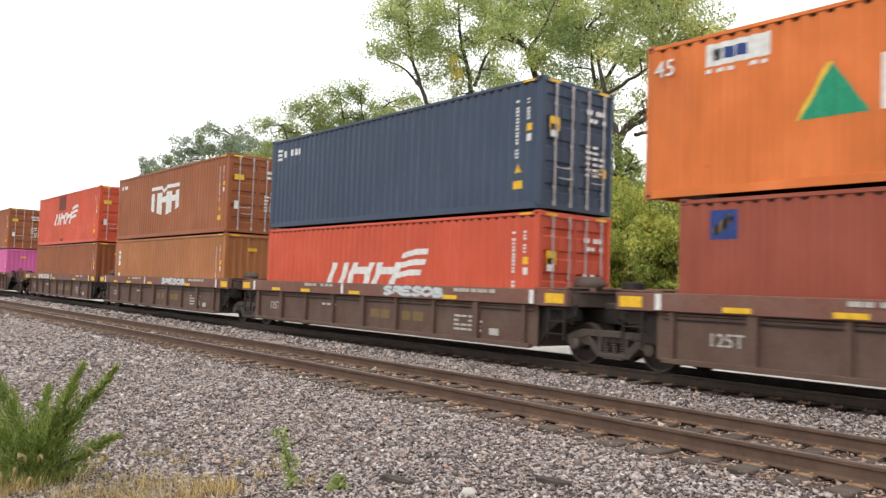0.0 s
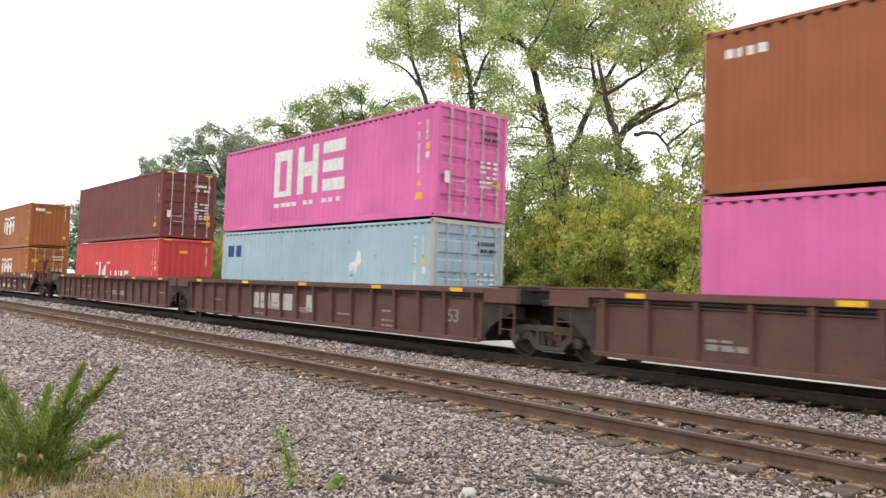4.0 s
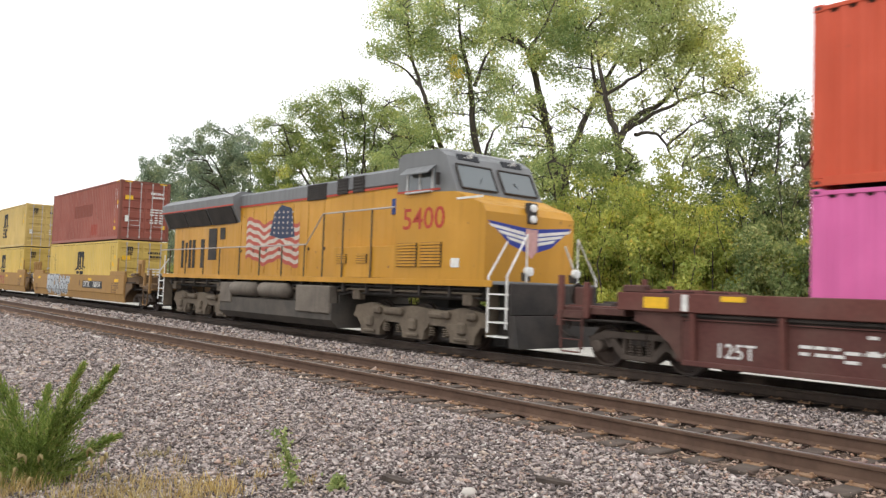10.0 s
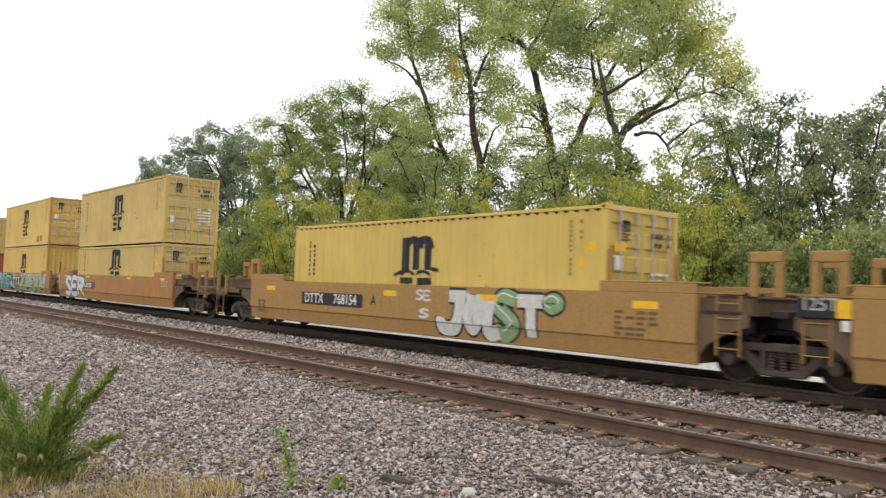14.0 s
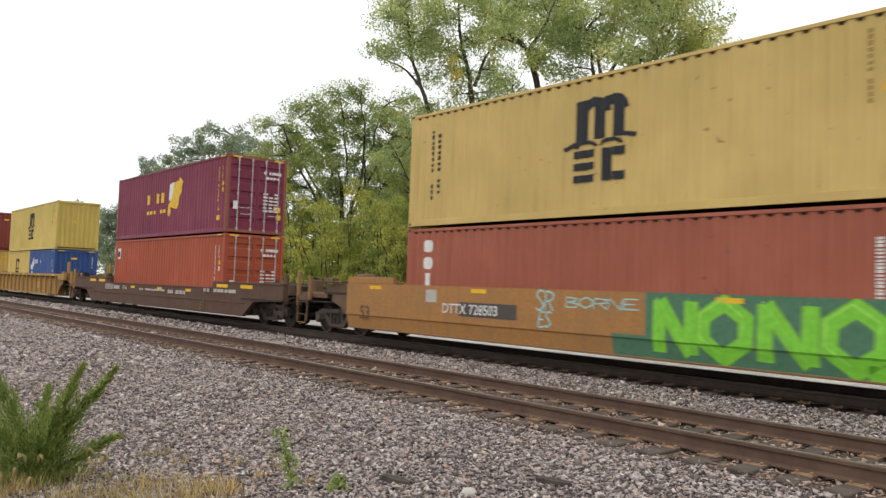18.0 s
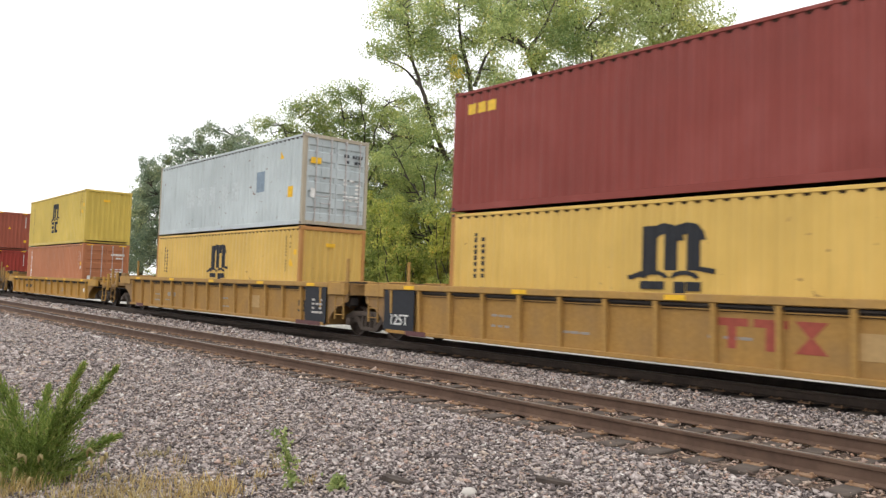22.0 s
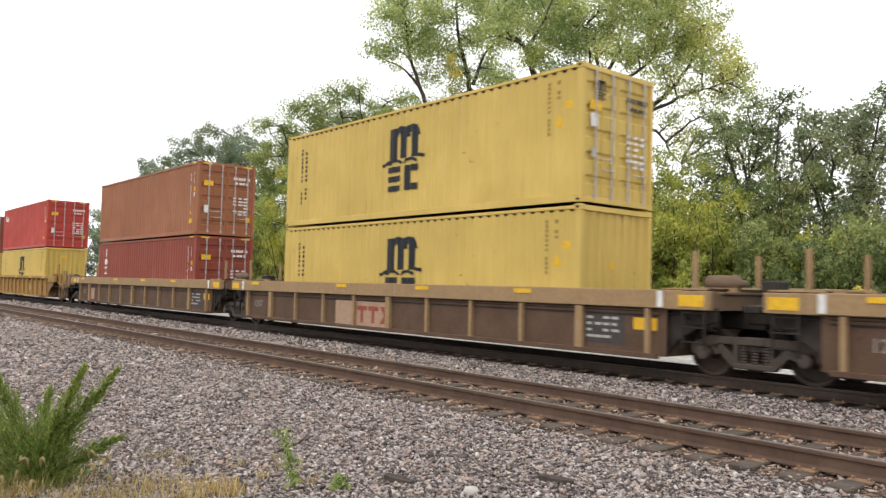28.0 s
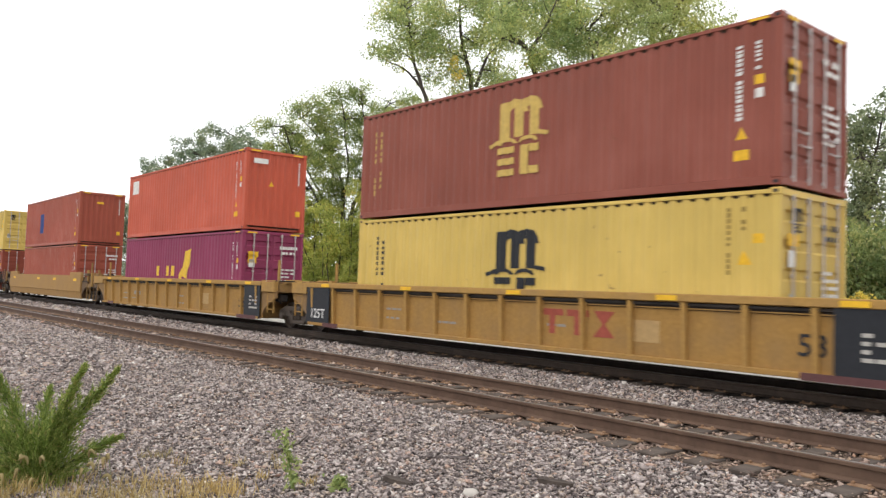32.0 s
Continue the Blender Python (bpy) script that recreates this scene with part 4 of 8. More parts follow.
# dark quads across each recess paint the shade and dirt under the rail
@functools.lru_cache(None)
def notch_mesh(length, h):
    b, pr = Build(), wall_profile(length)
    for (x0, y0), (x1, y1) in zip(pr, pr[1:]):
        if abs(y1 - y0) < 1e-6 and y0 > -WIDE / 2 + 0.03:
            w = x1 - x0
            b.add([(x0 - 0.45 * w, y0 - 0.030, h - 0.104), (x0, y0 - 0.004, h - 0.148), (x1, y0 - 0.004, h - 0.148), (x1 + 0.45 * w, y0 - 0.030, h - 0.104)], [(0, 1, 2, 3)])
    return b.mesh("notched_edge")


CONTAINERS = []


def container(rgb_name, rgb, length, h, door_right, label, u, z, marks=(), wear=0.5, door_rgb=None, post=None, fade=0.12):
    """A freight container whose middle is at u along the train; marks are (name, polygons or ends, material)."""
    mat = paint("paint_" + rgb_name, rgb, 0.5, wear, fade=fade)
    dmat = paint("paint_" + rgb_name + "_door", door_rgb, 0.5, wear) if door_rgb else mat
    pmat = paint("paint_" + rgb_name + "_post", post, 0.6, 0.9) if post else mat
    ob = thing("freight_container", label, "freight container", "containers on the train")
    L, W = length, WIDE
    turn = 1 if door_right else -1
    for s in (-1, 1):
        part("side_wall", wall_mesh(L, 0.14, h - 0.1), mat, ob, m=pose(0, 0, 0, 0, 0, 0 if s < 0 else 180))
        slab("top_rail", (0, s * (W / 2 - 0.03), h - 0.065), (L - 0.34, 0.06, 0.07), mat, ob, 0.006)
        slab("bottom_rail", (0, s * (W / 2 - 0.025), 0.085), (L - 0.34, 0.05, 0.15), mat, ob, 0.006)
        slab("end_sill", (s * (L / 2 - (0.04 if s == turn else 0.2)), 0, 0.075), (0.07, W - 0.32, 0.12), pmat, ob, 0.006)
        slab("end_header", (s * (L / 2 - 0.04), 0, h - 0.07), (0.07, W - 0.32, 0.11), pmat, ob, 0.006)
        for e in (-1, 1):
            slab("corner_post", (e * (L / 2 - 0.08), s * (W / 2 - 0.065), h / 2), (0.15, 0.12, h - 0.24), pmat, ob, 0.012)
            for k in (0, 1):
                c = part("corner_casting", casting_mesh(), pmat, ob, m=pose(e * (L / 2 - 0.088), s * (W / 2 - 0.08), 0.06 if k == 0 else h - 0.06))
                if s < 0:
                    part("casting_hole", hole_mesh(), BLACK, c, m=pose(0, -0.0815, 0))
    tagged(part("notched_edge", notch_mesh(L, h), NOTCH, ob, "notches under the top rail, darkened with shade and dirt"), kind="stuff")
    part("roof", roof_mesh(L), mat, ob, m=pose(0, 0, h - 0.03))
    slab("floor", (0, 0, 0.12), (L - 0.3, W - 0.2, 0.05), DARK, ob, 0)
    part("end_wall", end_mesh(h), mat, ob, m=pose(-turn * (L / 2 - 0.03), 0, 0, 0, 0, 0 if turn < 0 else 180))
    rodm = ROD
    for s in (-1, 1):
        base = pose(turn * (L / 2 - 0.045), 0, 0, 0, 0, 0 if turn > 0 else 180)
        d = part("door", door_mesh(h), dmat, ob, m=base @ pose(0, 0.006 if s > 0 else -0.006 - (W / 2 - 0.13), 0))
        for k in (0.3, 0.8):
            y = (W / 2 - 0.13) * k
            r = part("lock_rod", rod_mesh(h), rodm, d, "" if rodm is dmat else "galvanised lock rod", pose(0.012, y, 0))
            if k == 0.3:
                part("handle", handle_mesh(), ROD, d, m=pose(0.02, y, 0.95))
                part("handle", handle_mesh(), ROD, d, m=pose(0.02, y + 0.1, 0.72))
    pr = wall_profile(L)
    seed = int(abs(u) * 10) % 997
    for name, polys, mt in marks:
        if name in ("warning_label", "emblem", "repaired_panel", "name_board", "triangle_sign", "rust_stain", "name_block"):
            for q in polys:
                part(name, wrap([q], pr).mesh(name), mt, ob)
        elif polys:
            o = part(name, wrap(polys, pr).mesh(name), mt, ob)
            if "column" in name or "lettering" in name or "logo" in name or "sign" in name:
                o["kind"] = "stuff"
    # end markings face the way the train runs
    x = L / 2 + 0.006
    if door_right:
        spots = (("stencil", bars_row(0.25, 1.0, h - 0.62, 0.11, 7, seed) + bars_row(0.35, 0.95, h - 0.8, 0.09, 4, seed + 1), WHITE),
                 ("weight_table", [q for i in range(6) for q in bars_row(0.25, 0.95, h * 0.52 - i * 0.13, 0.06, 3, seed + i)], WHITE),
                 ("placard", [rect(-0.95, h * 0.55, -0.72, h * 0.55 + 0.28), ] if seed % 2 else [rect(-0.95, h * 0.3, -0.75, h * 0.3 + 0.3)], WHITE),
                 ("warning_label", [rect(-0.98, h - 0.95, -0.6, h - 0.75)] if seed % 3 else [rect(0.7, h * 0.3, 0.98, h * 0.3 + 0.2)], YELLOW))
    else:
        pale = sum(rgb) > 1.05
        spots = (("stencil", [] if pale else bars_up(0.88, h * 0.60, h * 0.9, 9, 0.055, seed), WHITE), ("end_emblem", [rect(-0.92, h - 0.52, -0.36, h - 0.34)] if rgb_name in ("scarlet", "rust_brown", "tangerine") else [], WHITE),
                 ("warning_label", triangle(-0.2, h * 0.55, 0.2) if seed % 2 else [rect(-0.3, h * 0.78, 0.05, h * 0.78 + 0.12)], YELLOW))
    light = sum(rgb) > 1.05
    if light and rgb[2] < 0.2 and door_right:
        spots += (("door_sign", place(sign_m(0.42), -0.62, h - 0.72), BLACK), ("data_plate", [rect(-0.92, h * 0.33, -0.74, h * 0.33 + 0.2)], plain("grey_plate", (0.46, 0.44, 0.38))))
    if not light:
        spots += (("corner_stripe", [rect(-1.03, h - 0.10, -0.66, h - 0.045), rect(0.66, h - 0.10, 1.03, h - 0.045)], YELLOW), ("door_label" if door_right else "end_label", [rect(-0.98, h * 0.60, -0.66, h * 0.60 + 0.30)] if door_right and seed % 2 else [rect(0.82, h * 0.2, 1.0, h * 0.2 + 0.2)], YELLOW))
        slab("edge_stripe", (L / 2 - 0.42, -W / 2 + 0.001, h - 0.065), (0.36, 0.006, 0.045), YELLOW, ob, 0)
    for name, polys, mt in spots:
        if not polys:
            continue
        b = Build()
        for q in polys:
            b.add([(x, yy, zz) for yy, zz in q], [tuple(range(len(q)))])
        o = part(name, b.mesh(name), BLACK if (light and mt is WHITE and name == "stencil") else mt, ob)
        if len(polys) > 1:
            o["kind"] = "stuff"
    CONTAINERS.append((ob, u, z))
    return ob

# ---- the train: well cars ----


@functools.lru_cache(None)
def wheelset_mesh():
    b = Build()
    for s in (-1, 1):
        prof = [(-0.08, 0.02), (-0.08, 0.11), (-0.03, 0.14), (-0.01, 0.33), (-0.062, 0.36), (-0.066, 0.415), (0.04, 0.42), (0.05, 0.445), (0.078, 0.445), (0.08, 0.36), (0.03, 0.33), (0.03, 0.02)]
        b.lathe([(a * (1 if s < 0 else -1), r) for a, r in prof], (0, s * 0.7525, 0), "y", 24)
    b.lathe([(-1.0, 0.07), (1.0, 0.07)], (0, 0, 0), "y", 10)
    return b.mesh("wheelset")


@functools.lru_cache(None)
def side_frame_mesh():
    b = Build()
    y0, y1 = -0.07, 0.07
    b.prism([(-1.16, 0.40), (-1.16, 0.58), (-0.82, 0.72), (0.82, 0.72), (1.16, 0.58), (1.16, 0.40), (1.05, 0.40), (1.02, 0.53), (0.78, 0.55), (0.5, 0.6), (-0.5, 0.6), (-0.78, 0.55), (-1.02, 0.53), (-1.05, 0.40)], y0, y1)
    for s in (-1, 1):
        b.prism([(s * 0.74, 0.56), (s * 0.60, 0.62), (s * 0.26, 0.30), (s * 0.36, 0.19)], y0, y1)
        b.prism([(s * 0.62, 0.42), (s * 0.72, 0.40), (s * 0.78, 0.56), (s * 0.68, 0.58)], y0, y1)
        b.box((s * 0.32, 0, 0.46), (0.07, 0.16, 0.30), 0.01)
    b.box((0, 0, 0.24), (0.66, 0.17, 0.10), 0.02)
    b.box((0, 0, 0.66), (0.40, 0.20, 0.14), 0.02)
    return b.mesh("side_frame")


@functools.lru_cache(None)
def spring_mesh():
    b = Build()
    b.lathe([(0.28 + 0.025 * i, 0.068 if i % 2 else 0.046) for i in range(13)], (0, 0, 0), "z", 8)
    return b.mesh("spring")


@functools.lru_cache(None)
def bearing_mesh():
    return Build().lathe([(-0.13, 0.02), (-0.13, 0.07), (-0.11, 0.115), (0.08, 0.125), (0.1, 0.09), (0.1, 0.02)], (0, 0, 0), "y", 14).mesh("bearing")


@functools.lru_cache(None)
def bolster_mesh():
    b = Build().box((0, 0, 0.58), (0.36, 2.1, 0.20), 0.02).box((0, 0, 0.44), (1.15, 1.3, 0.44), 0.04).lathe([(0.0, 0.22), (0.2, 0.2)], (0, 0, 0.66), "z", 14)
    for s in (-1, 1):
        b.box((s * 0.55, 0, 0.42), (0.10, 1.7, 0.10), 0.01)
    return b.mesh("truck")


WHEELS = []


def truck(parent, x, u, gear=None, half_base=0.9):
    gear = gear or TRUCKM
    t = part("truck", bolster_mesh(), DARK, parent, "grimy cast steel truck", pose(x, 0, 0))
    for s in (-1, 1):
        part("side_frame", side_frame_mesh(), gear, t, m=pose(0, s * 1.0, 0))
        for k in (-0.2, 0.0, 0.2):
            part("spring", spring_mesh(), gear, t, m=pose(k, s * 1.0, 0))
        for a in (-half_base, half_base):
            part("bearing", bearing_mesh(), gear, t, m=pose(a, s * 1.06, 0.42, 0, 0, 0 if s < 0 else 180))
    for a in (-half_base, half_base):
        w = part("wheelset", wheelset_mesh(), WHEEL, t, "steel wheels on an axle", pose(a, 0, 0.42))
        WHEELS.append((w, a, u + x + a, 0.42))
    return t


@functools.lru_cache(None)
def ladder_mesh(w, h, n):
    b = Build()
    for s in (-w / 2, w / 2):
        b.box((s, 0, h / 2), (0.035, 0.05, h), 0.004)
    for i in range(n):
        z = h * (i + 0.5) / n
        b.tube([(-w / 2, -0.02, z), (w / 2, -0.02, z)], 0.013, 6)
    return b.mesh("ladder")


@functools.lru_cache(None)
def rib_mesh(h):
    return Build().prism([(-0.045, 0), (0.045, 0), (0.045, h), (-0.045, h)], -0.05, 0.05).mesh("rib")


@functools.lru_cache(None)
def tapered_rib_mesh(h):
    b = Build()
    b.add([(-0.04, -0.03, 0), (0.04, -0.03, 0), (0.04, 0.05, 0), (-0.04, 0.05, 0), (-0.045, -0.085, h), (0.045, -0.085, h), (0.045, 0.05, h), (-0.045, 0.05, h)],
          [(3, 2, 1, 0), (4, 5, 6, 7), (0, 1, 5, 4), (1, 2, 6, 5), (2, 3, 7, 6), (3, 0, 4, 7)])
    return b.mesh("rib")


@functools.lru_cache(None)
def coupler_mesh():
    b = Build().box((0.2, 0, 0.86), (0.7, 0.16, 0.18), 0.03)
    b.prism([(0.5, -0.16), (0.85, -0.20), (0.92, -0.05), (0.78, 0.02), (0.9, 0.14), (0.55, 0.17)], 0.72, 1.0, "z")
    b.tube([(0.3, -0.3, 0.75), (0.55, -0.28, 0.52), (0.85, -0.26, 0.48)], 0.03, 6)
    return b.mesh("coupler")


CARS = []


def flat_marks(polys, y):
    """Coats of paint, each a hair above the one before, bedded in the sheet behind."""
    b = Build()
    for i, q in enumerate(polys):
        b.prism(q, y - 0.0004 * i, y + 0.012)
    return b


def place(polys, cx, cz, sx=1.0, sz=None):
    sz = sx if sz is None else sz
    return [[(cx + x * sx, cz + z * sz) for x, z in q] for q in polys]


def well_car(kind, u, left, right, pal, label, half=8.3, joint=9.6, ribs=11, top=1.5, marks=(), texts=(), drum=(0, 0), posts=(0, 0), arms=0, deep=None):
    """A well car for stacked containers. left, right: 'A' leads into a shared truck, 'E' is a coupler end with its own truck."""
    side, chord, endm = pal
    ob = thing("well_car", label, "rail car", "well cars of the train")
    low = 0.28 if kind == "smooth" else 0.262
    deep = deep or (0.33 if kind == "rib" else 0.14)
    xl, xr = (-(joint - 0.42) if left == "A" else -(joint + 0.1)), (joint - 0.42 if right == "A" else joint + 0.1)
    for s in (-1, 1):
        if kind == "smooth":
            pr = [(s * 1.47, low), (s * 1.53, 0.62), (s * 1.56, 0.66), (s * 1.56, top), (s * 1.42, top), (s * 1.42, low)]
            part("side_sill", Build().prism(pr, -half, half, "x").mesh("side_sill"), side, ob)
            slab("lower_lip", (0, s * 1.475, low + 0.03), (2 * half - 0.4, 0.05, 0.03), chord, ob, 0.004)
            for e in (-1, 1):
                slab("raised_lip", (e * (half - 1.05), s * 1.48, top + 0.085), (2.1, 0.12, 0.17), side, ob, 0.01)
        elif kind == "fish":
            poly = [(-half - 0.2, low), (half + 0.2, low), (half + 1.0, 0.78), (half + 3.0, 0.84), (half + 3.0, 1.36), (6.1, 1.36), (5.9, 1.14), (-5.9, 1.14), (-6.1, 1.36), (-half - 3.0, 1.36), (-half - 3.0, 0.84), (-half - 1.0, 0.78)]
            part("side_sill", Build().prism(poly, s * 1.40, s * 1.545).mesh("side_sill"), side, ob)
            slab("waist_rail", (0, s * 1.555, 0.72), (2 * half + 0.6, 0.02, 0.05), side, ob, 0.004)
            slab("top_chord", (0, s * 1.49, 1.165), (11.8, 0.16, 0.05), chord, ob, 0.008)
            for e in (-1, 1):
                slab("top_chord", (e * (half + 0.42), s * 1.49, 1.385), (5.2, 0.16, 0.05), chord, ob, 0.008)
        else:
            slab("side_sheet", (0, s * 1.435, (low + top) / 2), (2 * half, 0.03, top - low - 0.1), side, ob, 0)
            slab("top_chord", (0, s * 1.485, top - deep / 2), (2 * half + 0.02, 0.17, deep), chord, ob, 0.012)
            for a, b in ((xl, -half - 0.01), (half + 0.01, xr)):
                slab("chord_extension", ((a + b) / 2, s * 1.47, top - 0.175), (b - a, 0.15, 0.33), chord, ob, 0.012)
            slab("bottom_chord", (0, s * 1.49, low + 0.045), (2 * half - 0.3, 0.13, 0.09), side, ob, 0.01)
            rm = rib_mesh if kind == "rib" else tapered_rib_mesh
            for i in range(ribs):
                x = -half + 0.35 + (2 * half - 0.7) * i / (ribs - 1)
                wide = kind == "rib" and i in (1, ribs // 2, ribs - 2)
                r = part("rib", rm(round(top - low - deep - 0.10, 3)), chord if kind == "taper" or pal is TWO_TONE else side, ob, m=pose(x, s * 1.495, low + 0.09, 0, 0, 0 if s < 0 else 180))
                if wide:
                    r.scale = (2.0, 1.1, 1)
            if kind == "rib":
                # dark strip on the sheet stands for the shaded gap under the chord
                slab("slot_shade", (0, s * 1.448, top - deep - 0.085), (2 * half - 0.3, 0.03, 0.15), DARK, ob, 0)
                slab("rail", (0, s * 1.47, top - deep - 0.045), (2 * half - 0.2, 0.03, 0.03), side, ob, 0.004)
            if kind == "rib" or kind == "taper":
                slab("rail", (0, s * (1.50 if kind == "taper" else 1.455), top - deep - (0.045 if kind == "taper" else 0.10)), (2 * half - 0.2, 0.04, 0.045), DARK if kind == "taper" else side, ob, 0.004)
            if kind == "taper":
                # the shaded gap below this chord is a dark strip too
                slab("slot_shade", (0, s * 1.452, top - deep - 0.075), (2 * half - 0.3, 0.02, 0.13), DARK, ob, 0)
                slab("tie_rod", (0, s * 1.475, top - deep - 0.115), (2 * half - 0.2, 0.025, 0.025), side, ob, 0.004)
    slab("well_floor", (0, 0, low + 0.02), (2 * half - 1.0, 2.5, 0.04), DARK, ob, 0)
    for e, how in ((-1, left), (1, right)):
        slab("bulkhead", (e * (half - 0.12), 0, 0.85), (0.12, 2.8, 1.1), endm, ob, 0.01)
        gap = joint - half
        reach = joint - 0.42 if how == "A" else joint + 1.72
        deck = reach if how == "A" or kind == "fish" else joint + 0.1
        # frame above the truck
        mid = (half + reach) / 2
        if kind != "fish":
            b = Build()
            b.prism([(e * (half - 0.3), -1.38), (e * deck, -1.34), (e * deck, 1.34), (e * (half - 0.3), 1.38)], 1.16, top - 0.06, "z")
            part("end_platform", b.mesh("end_platform"), endm, ob)
            if how == "E":
                slab("end_deck", (e * (deck + reach) / 2, 0, 1.10), (reach - deck + 0.04, 2.66, 0.14), endm, ob, 0.015)
                slab("deck_ridge", (e * (deck + reach) / 2, 0.3, 1.21), (reach - deck - 0.2, 0.5, 0.10), DARK, ob, 0.02)
                for k in (-0.95, 0.95):
                    slab("deck_plank", (e * (deck + reach) / 2, k, 1.185), (reach - deck - 0.1, 0.34, 0.03), chord, ob, 0.008)
            for s in (-1, 1):
                poly = [(e * (half - 0.1), low + 0.03), (e * (half + 0.16), low + 0.36), (e * (half + 0.5), 0.84), (e * (half + 0.9), 0.98), (e * (half + 0.9), 1.2), (e * (half - 0.1), 1.2)]
                # on rib cars the plate is dark to stand for the shaded opening there
                part("end_gusset", Build().prism(poly, s * (1.40 if kind != "rib" else 1.25), s * (1.47 if kind != "rib" else 1.32)).mesh("end_gusset"), endm if kind != "rib" else DARK, ob)
                slab("grab_iron", (e * (deck - 0.5), s * 1.47, top + 0.02), (0.9, 0.03, 0.03), chord, ob, 0.006)
        slab("center_sill", (e * mid, 0, 0.98), (reach - half + 0.7, 0.55, 0.32), DARK, ob, 0.02)
        slab("deck_frame", (e * (half + deck) / 2, 0, top - 0.04), (deck - half + 0.1, 2.3, 0.05), endm, ob, 0.01)
        for k in (-0.6, 0.6):
            slab("deck_beam", (e * (half + deck) / 2, k, top + 0.02), (deck - half, 0.14, 0.1), chord, ob, 0.01)
        if how == "A":
            if e < 0:
                truck(ob, -joint, u)
                slab("joint_casting", (-joint, 0, 1.05), (1.1, 0.6, 0.34), DARK, ob, 0.06)
                slab("side_bearing", (-joint, 0, 1.2), (0.3, 2.3, 0.14), DARK, ob, 0.02)
            part("ladder", ladder_mesh(0.42, 1.0, 4), chord if kind != "rib" else DARK, ob, m=pose(e * (joint - 0.75), -1.46, 0.48))
            if kind == "smooth" and e < 0:
                slab("end_panel", (-(half + 0.43), -1.50, 1.34), (0.84, 0.05, 0.30), BLACK, ob, 0.008)
                part("lettering", glyphs("125T", 0.19), DULLWHITE, ob, m=pose(-(half + 0.5), -1.53, 1.39))
                slab("yellow_panel", (-(half + 0.13), -1.53, 1.34), (0.22, 0.012, 0.28), YELLOW, ob, 0)
                slab("white_panel", (-(half + 0.1), -1.53, 1.09), (0.12, 0.03, 0.16), WHITE, ob, 0)
        else:
            truck(ob, e * (joint - 0.05), u)
            part("coupler", coupler_mesh(), DARK, ob, m=pose(e * (reach - 0.35), 0, 0, 0, 0, 0 if e > 0 else 180))
            slab("end_sill", (e * (reach - 0.06), 0, 1.04 if kind != "fish" else 1.22), (0.14, 2.75, 0.30 if kind != "fish" else 0.36), endm, ob, 0.02)
            part("ladder", ladder_mesh(0.54, 0.74, 2), endm if kind != "fish" else chord, ob, m=pose(e * (reach - 0.45), -1.45, 0.34))
            for k in (-0.95, 0.95):
                slab("uncoupling_bracket", (e * (reach + 0.03), k, 0.95), (0.05, 0.05, 0.5), DARK, ob, 0.005)
            part("air_hose", Build().tube([(e * reach, 0.35, 0.75), (e * (reach + 0.12), 0.36, 0.5), (e * (reach + 0.3), 0.3, 0.42)], 0.028, 6).mesh("air_hose"), BLACK, ob)
            for s in (-1, 1):
                for x, low_z, high in ((reach - 0.12, 0.78, top + 0.30), (reach - 0.78, 0.95, top + 0.16)):
                    slab("end_post", (e * x, s * 1.40, (low_z + high) / 2), (0.12, 0.10, high - low_z), chord, ob, 0.012)
                slab("post_rail", (e * (reach - 0.45), s * 1.42, 1.02), (0.62, 0.06, 0.16), endm, ob, 0.01)
            part("draft_gear", Build().box((0, 0, 0), (0.8, 0.62, 0.46), 0.04).box((0.1, 0, 0.28), (0.5, 0.9, 0.12), 0.03).lathe([(-0.3, 0.12), (0.3, 0.12)], (0, -0.62, 0.18), "x", 12).mesh("draft_gear"), DARK, ob, m=pose(e * (reach - 0.55), 0, 0.95))
        # clutter of the end: grating bars, air pipes, rigging
        for i in range(4):
            slab("grating_bar", (e * (half + 0.22 + (deck - half - 0.4) * i / 3), 0, top + 0.015), (0.09, 2.5, 0.05), DARK if i % 2 else endm, ob, 0.006)
        part("air_pipe", Build().tube([(e * (half - 0.4), -1.33, 1.06), (e * (half + 0.3), -1.34, 1.08), (e * (half + 0.42), -1.36, 0.93), (e * (reach - 0.25), -1.34, 0.92), (e * (reach - 0.1), -1.2, 0.8)], 0.022, 6).mesh("air_pipe"), DARK, ob)
        slab("rigging_box", (e * (half + 0.62), -1.12, 0.98), (0.34, 0.3, 0.26), DARK, ob, 0.03)
        part("brake_rod", Build().tube([(e * (half + 0.1), -0.5, 0.72), (e * (reach - 0.3), -0.5, 0.78)], 0.02, 6).mesh("brake_rod"), DARK, ob)
        slab("edge_flange", (e * (half + deck) / 2, -1.475 if kind != "fish" else -1.555, top - 0.30 if kind != "fish" else 0.86), (deck - half - 0.2, 0.03, 0.05), DARK, ob, 0.004)
        if how == "E":
            slab("crossover_platform", (e * (reach + 0.16), 0, 1.19 if kind != "fish" else top - 0.14), (0.42, 1.7, 0.04), DARK, ob, 0.006)
            part("uncoupling_lever", Build().tube([(e * (reach + 0.05), -1.4, 0.92), (e * (reach + 0.07), -1.3, 0.98), (e * (reach + 0.07), -0.1, 0.98), (e * (reach + 0.3), 0, 1.02)], 0.016, 6).mesh("uncoupling_lever"), chord, ob)
            part("sill_step", Build().tube([(e * (reach - 0.7), -1.47, 0.5), (e * (reach - 0.68), -1.47, 0.28), (e * (reach - 0.22), -1.47, 0.28), (e * (reach - 0.2), -1.47, 0.5)], 0.018, 6).mesh("sill_step"), chord, ob)
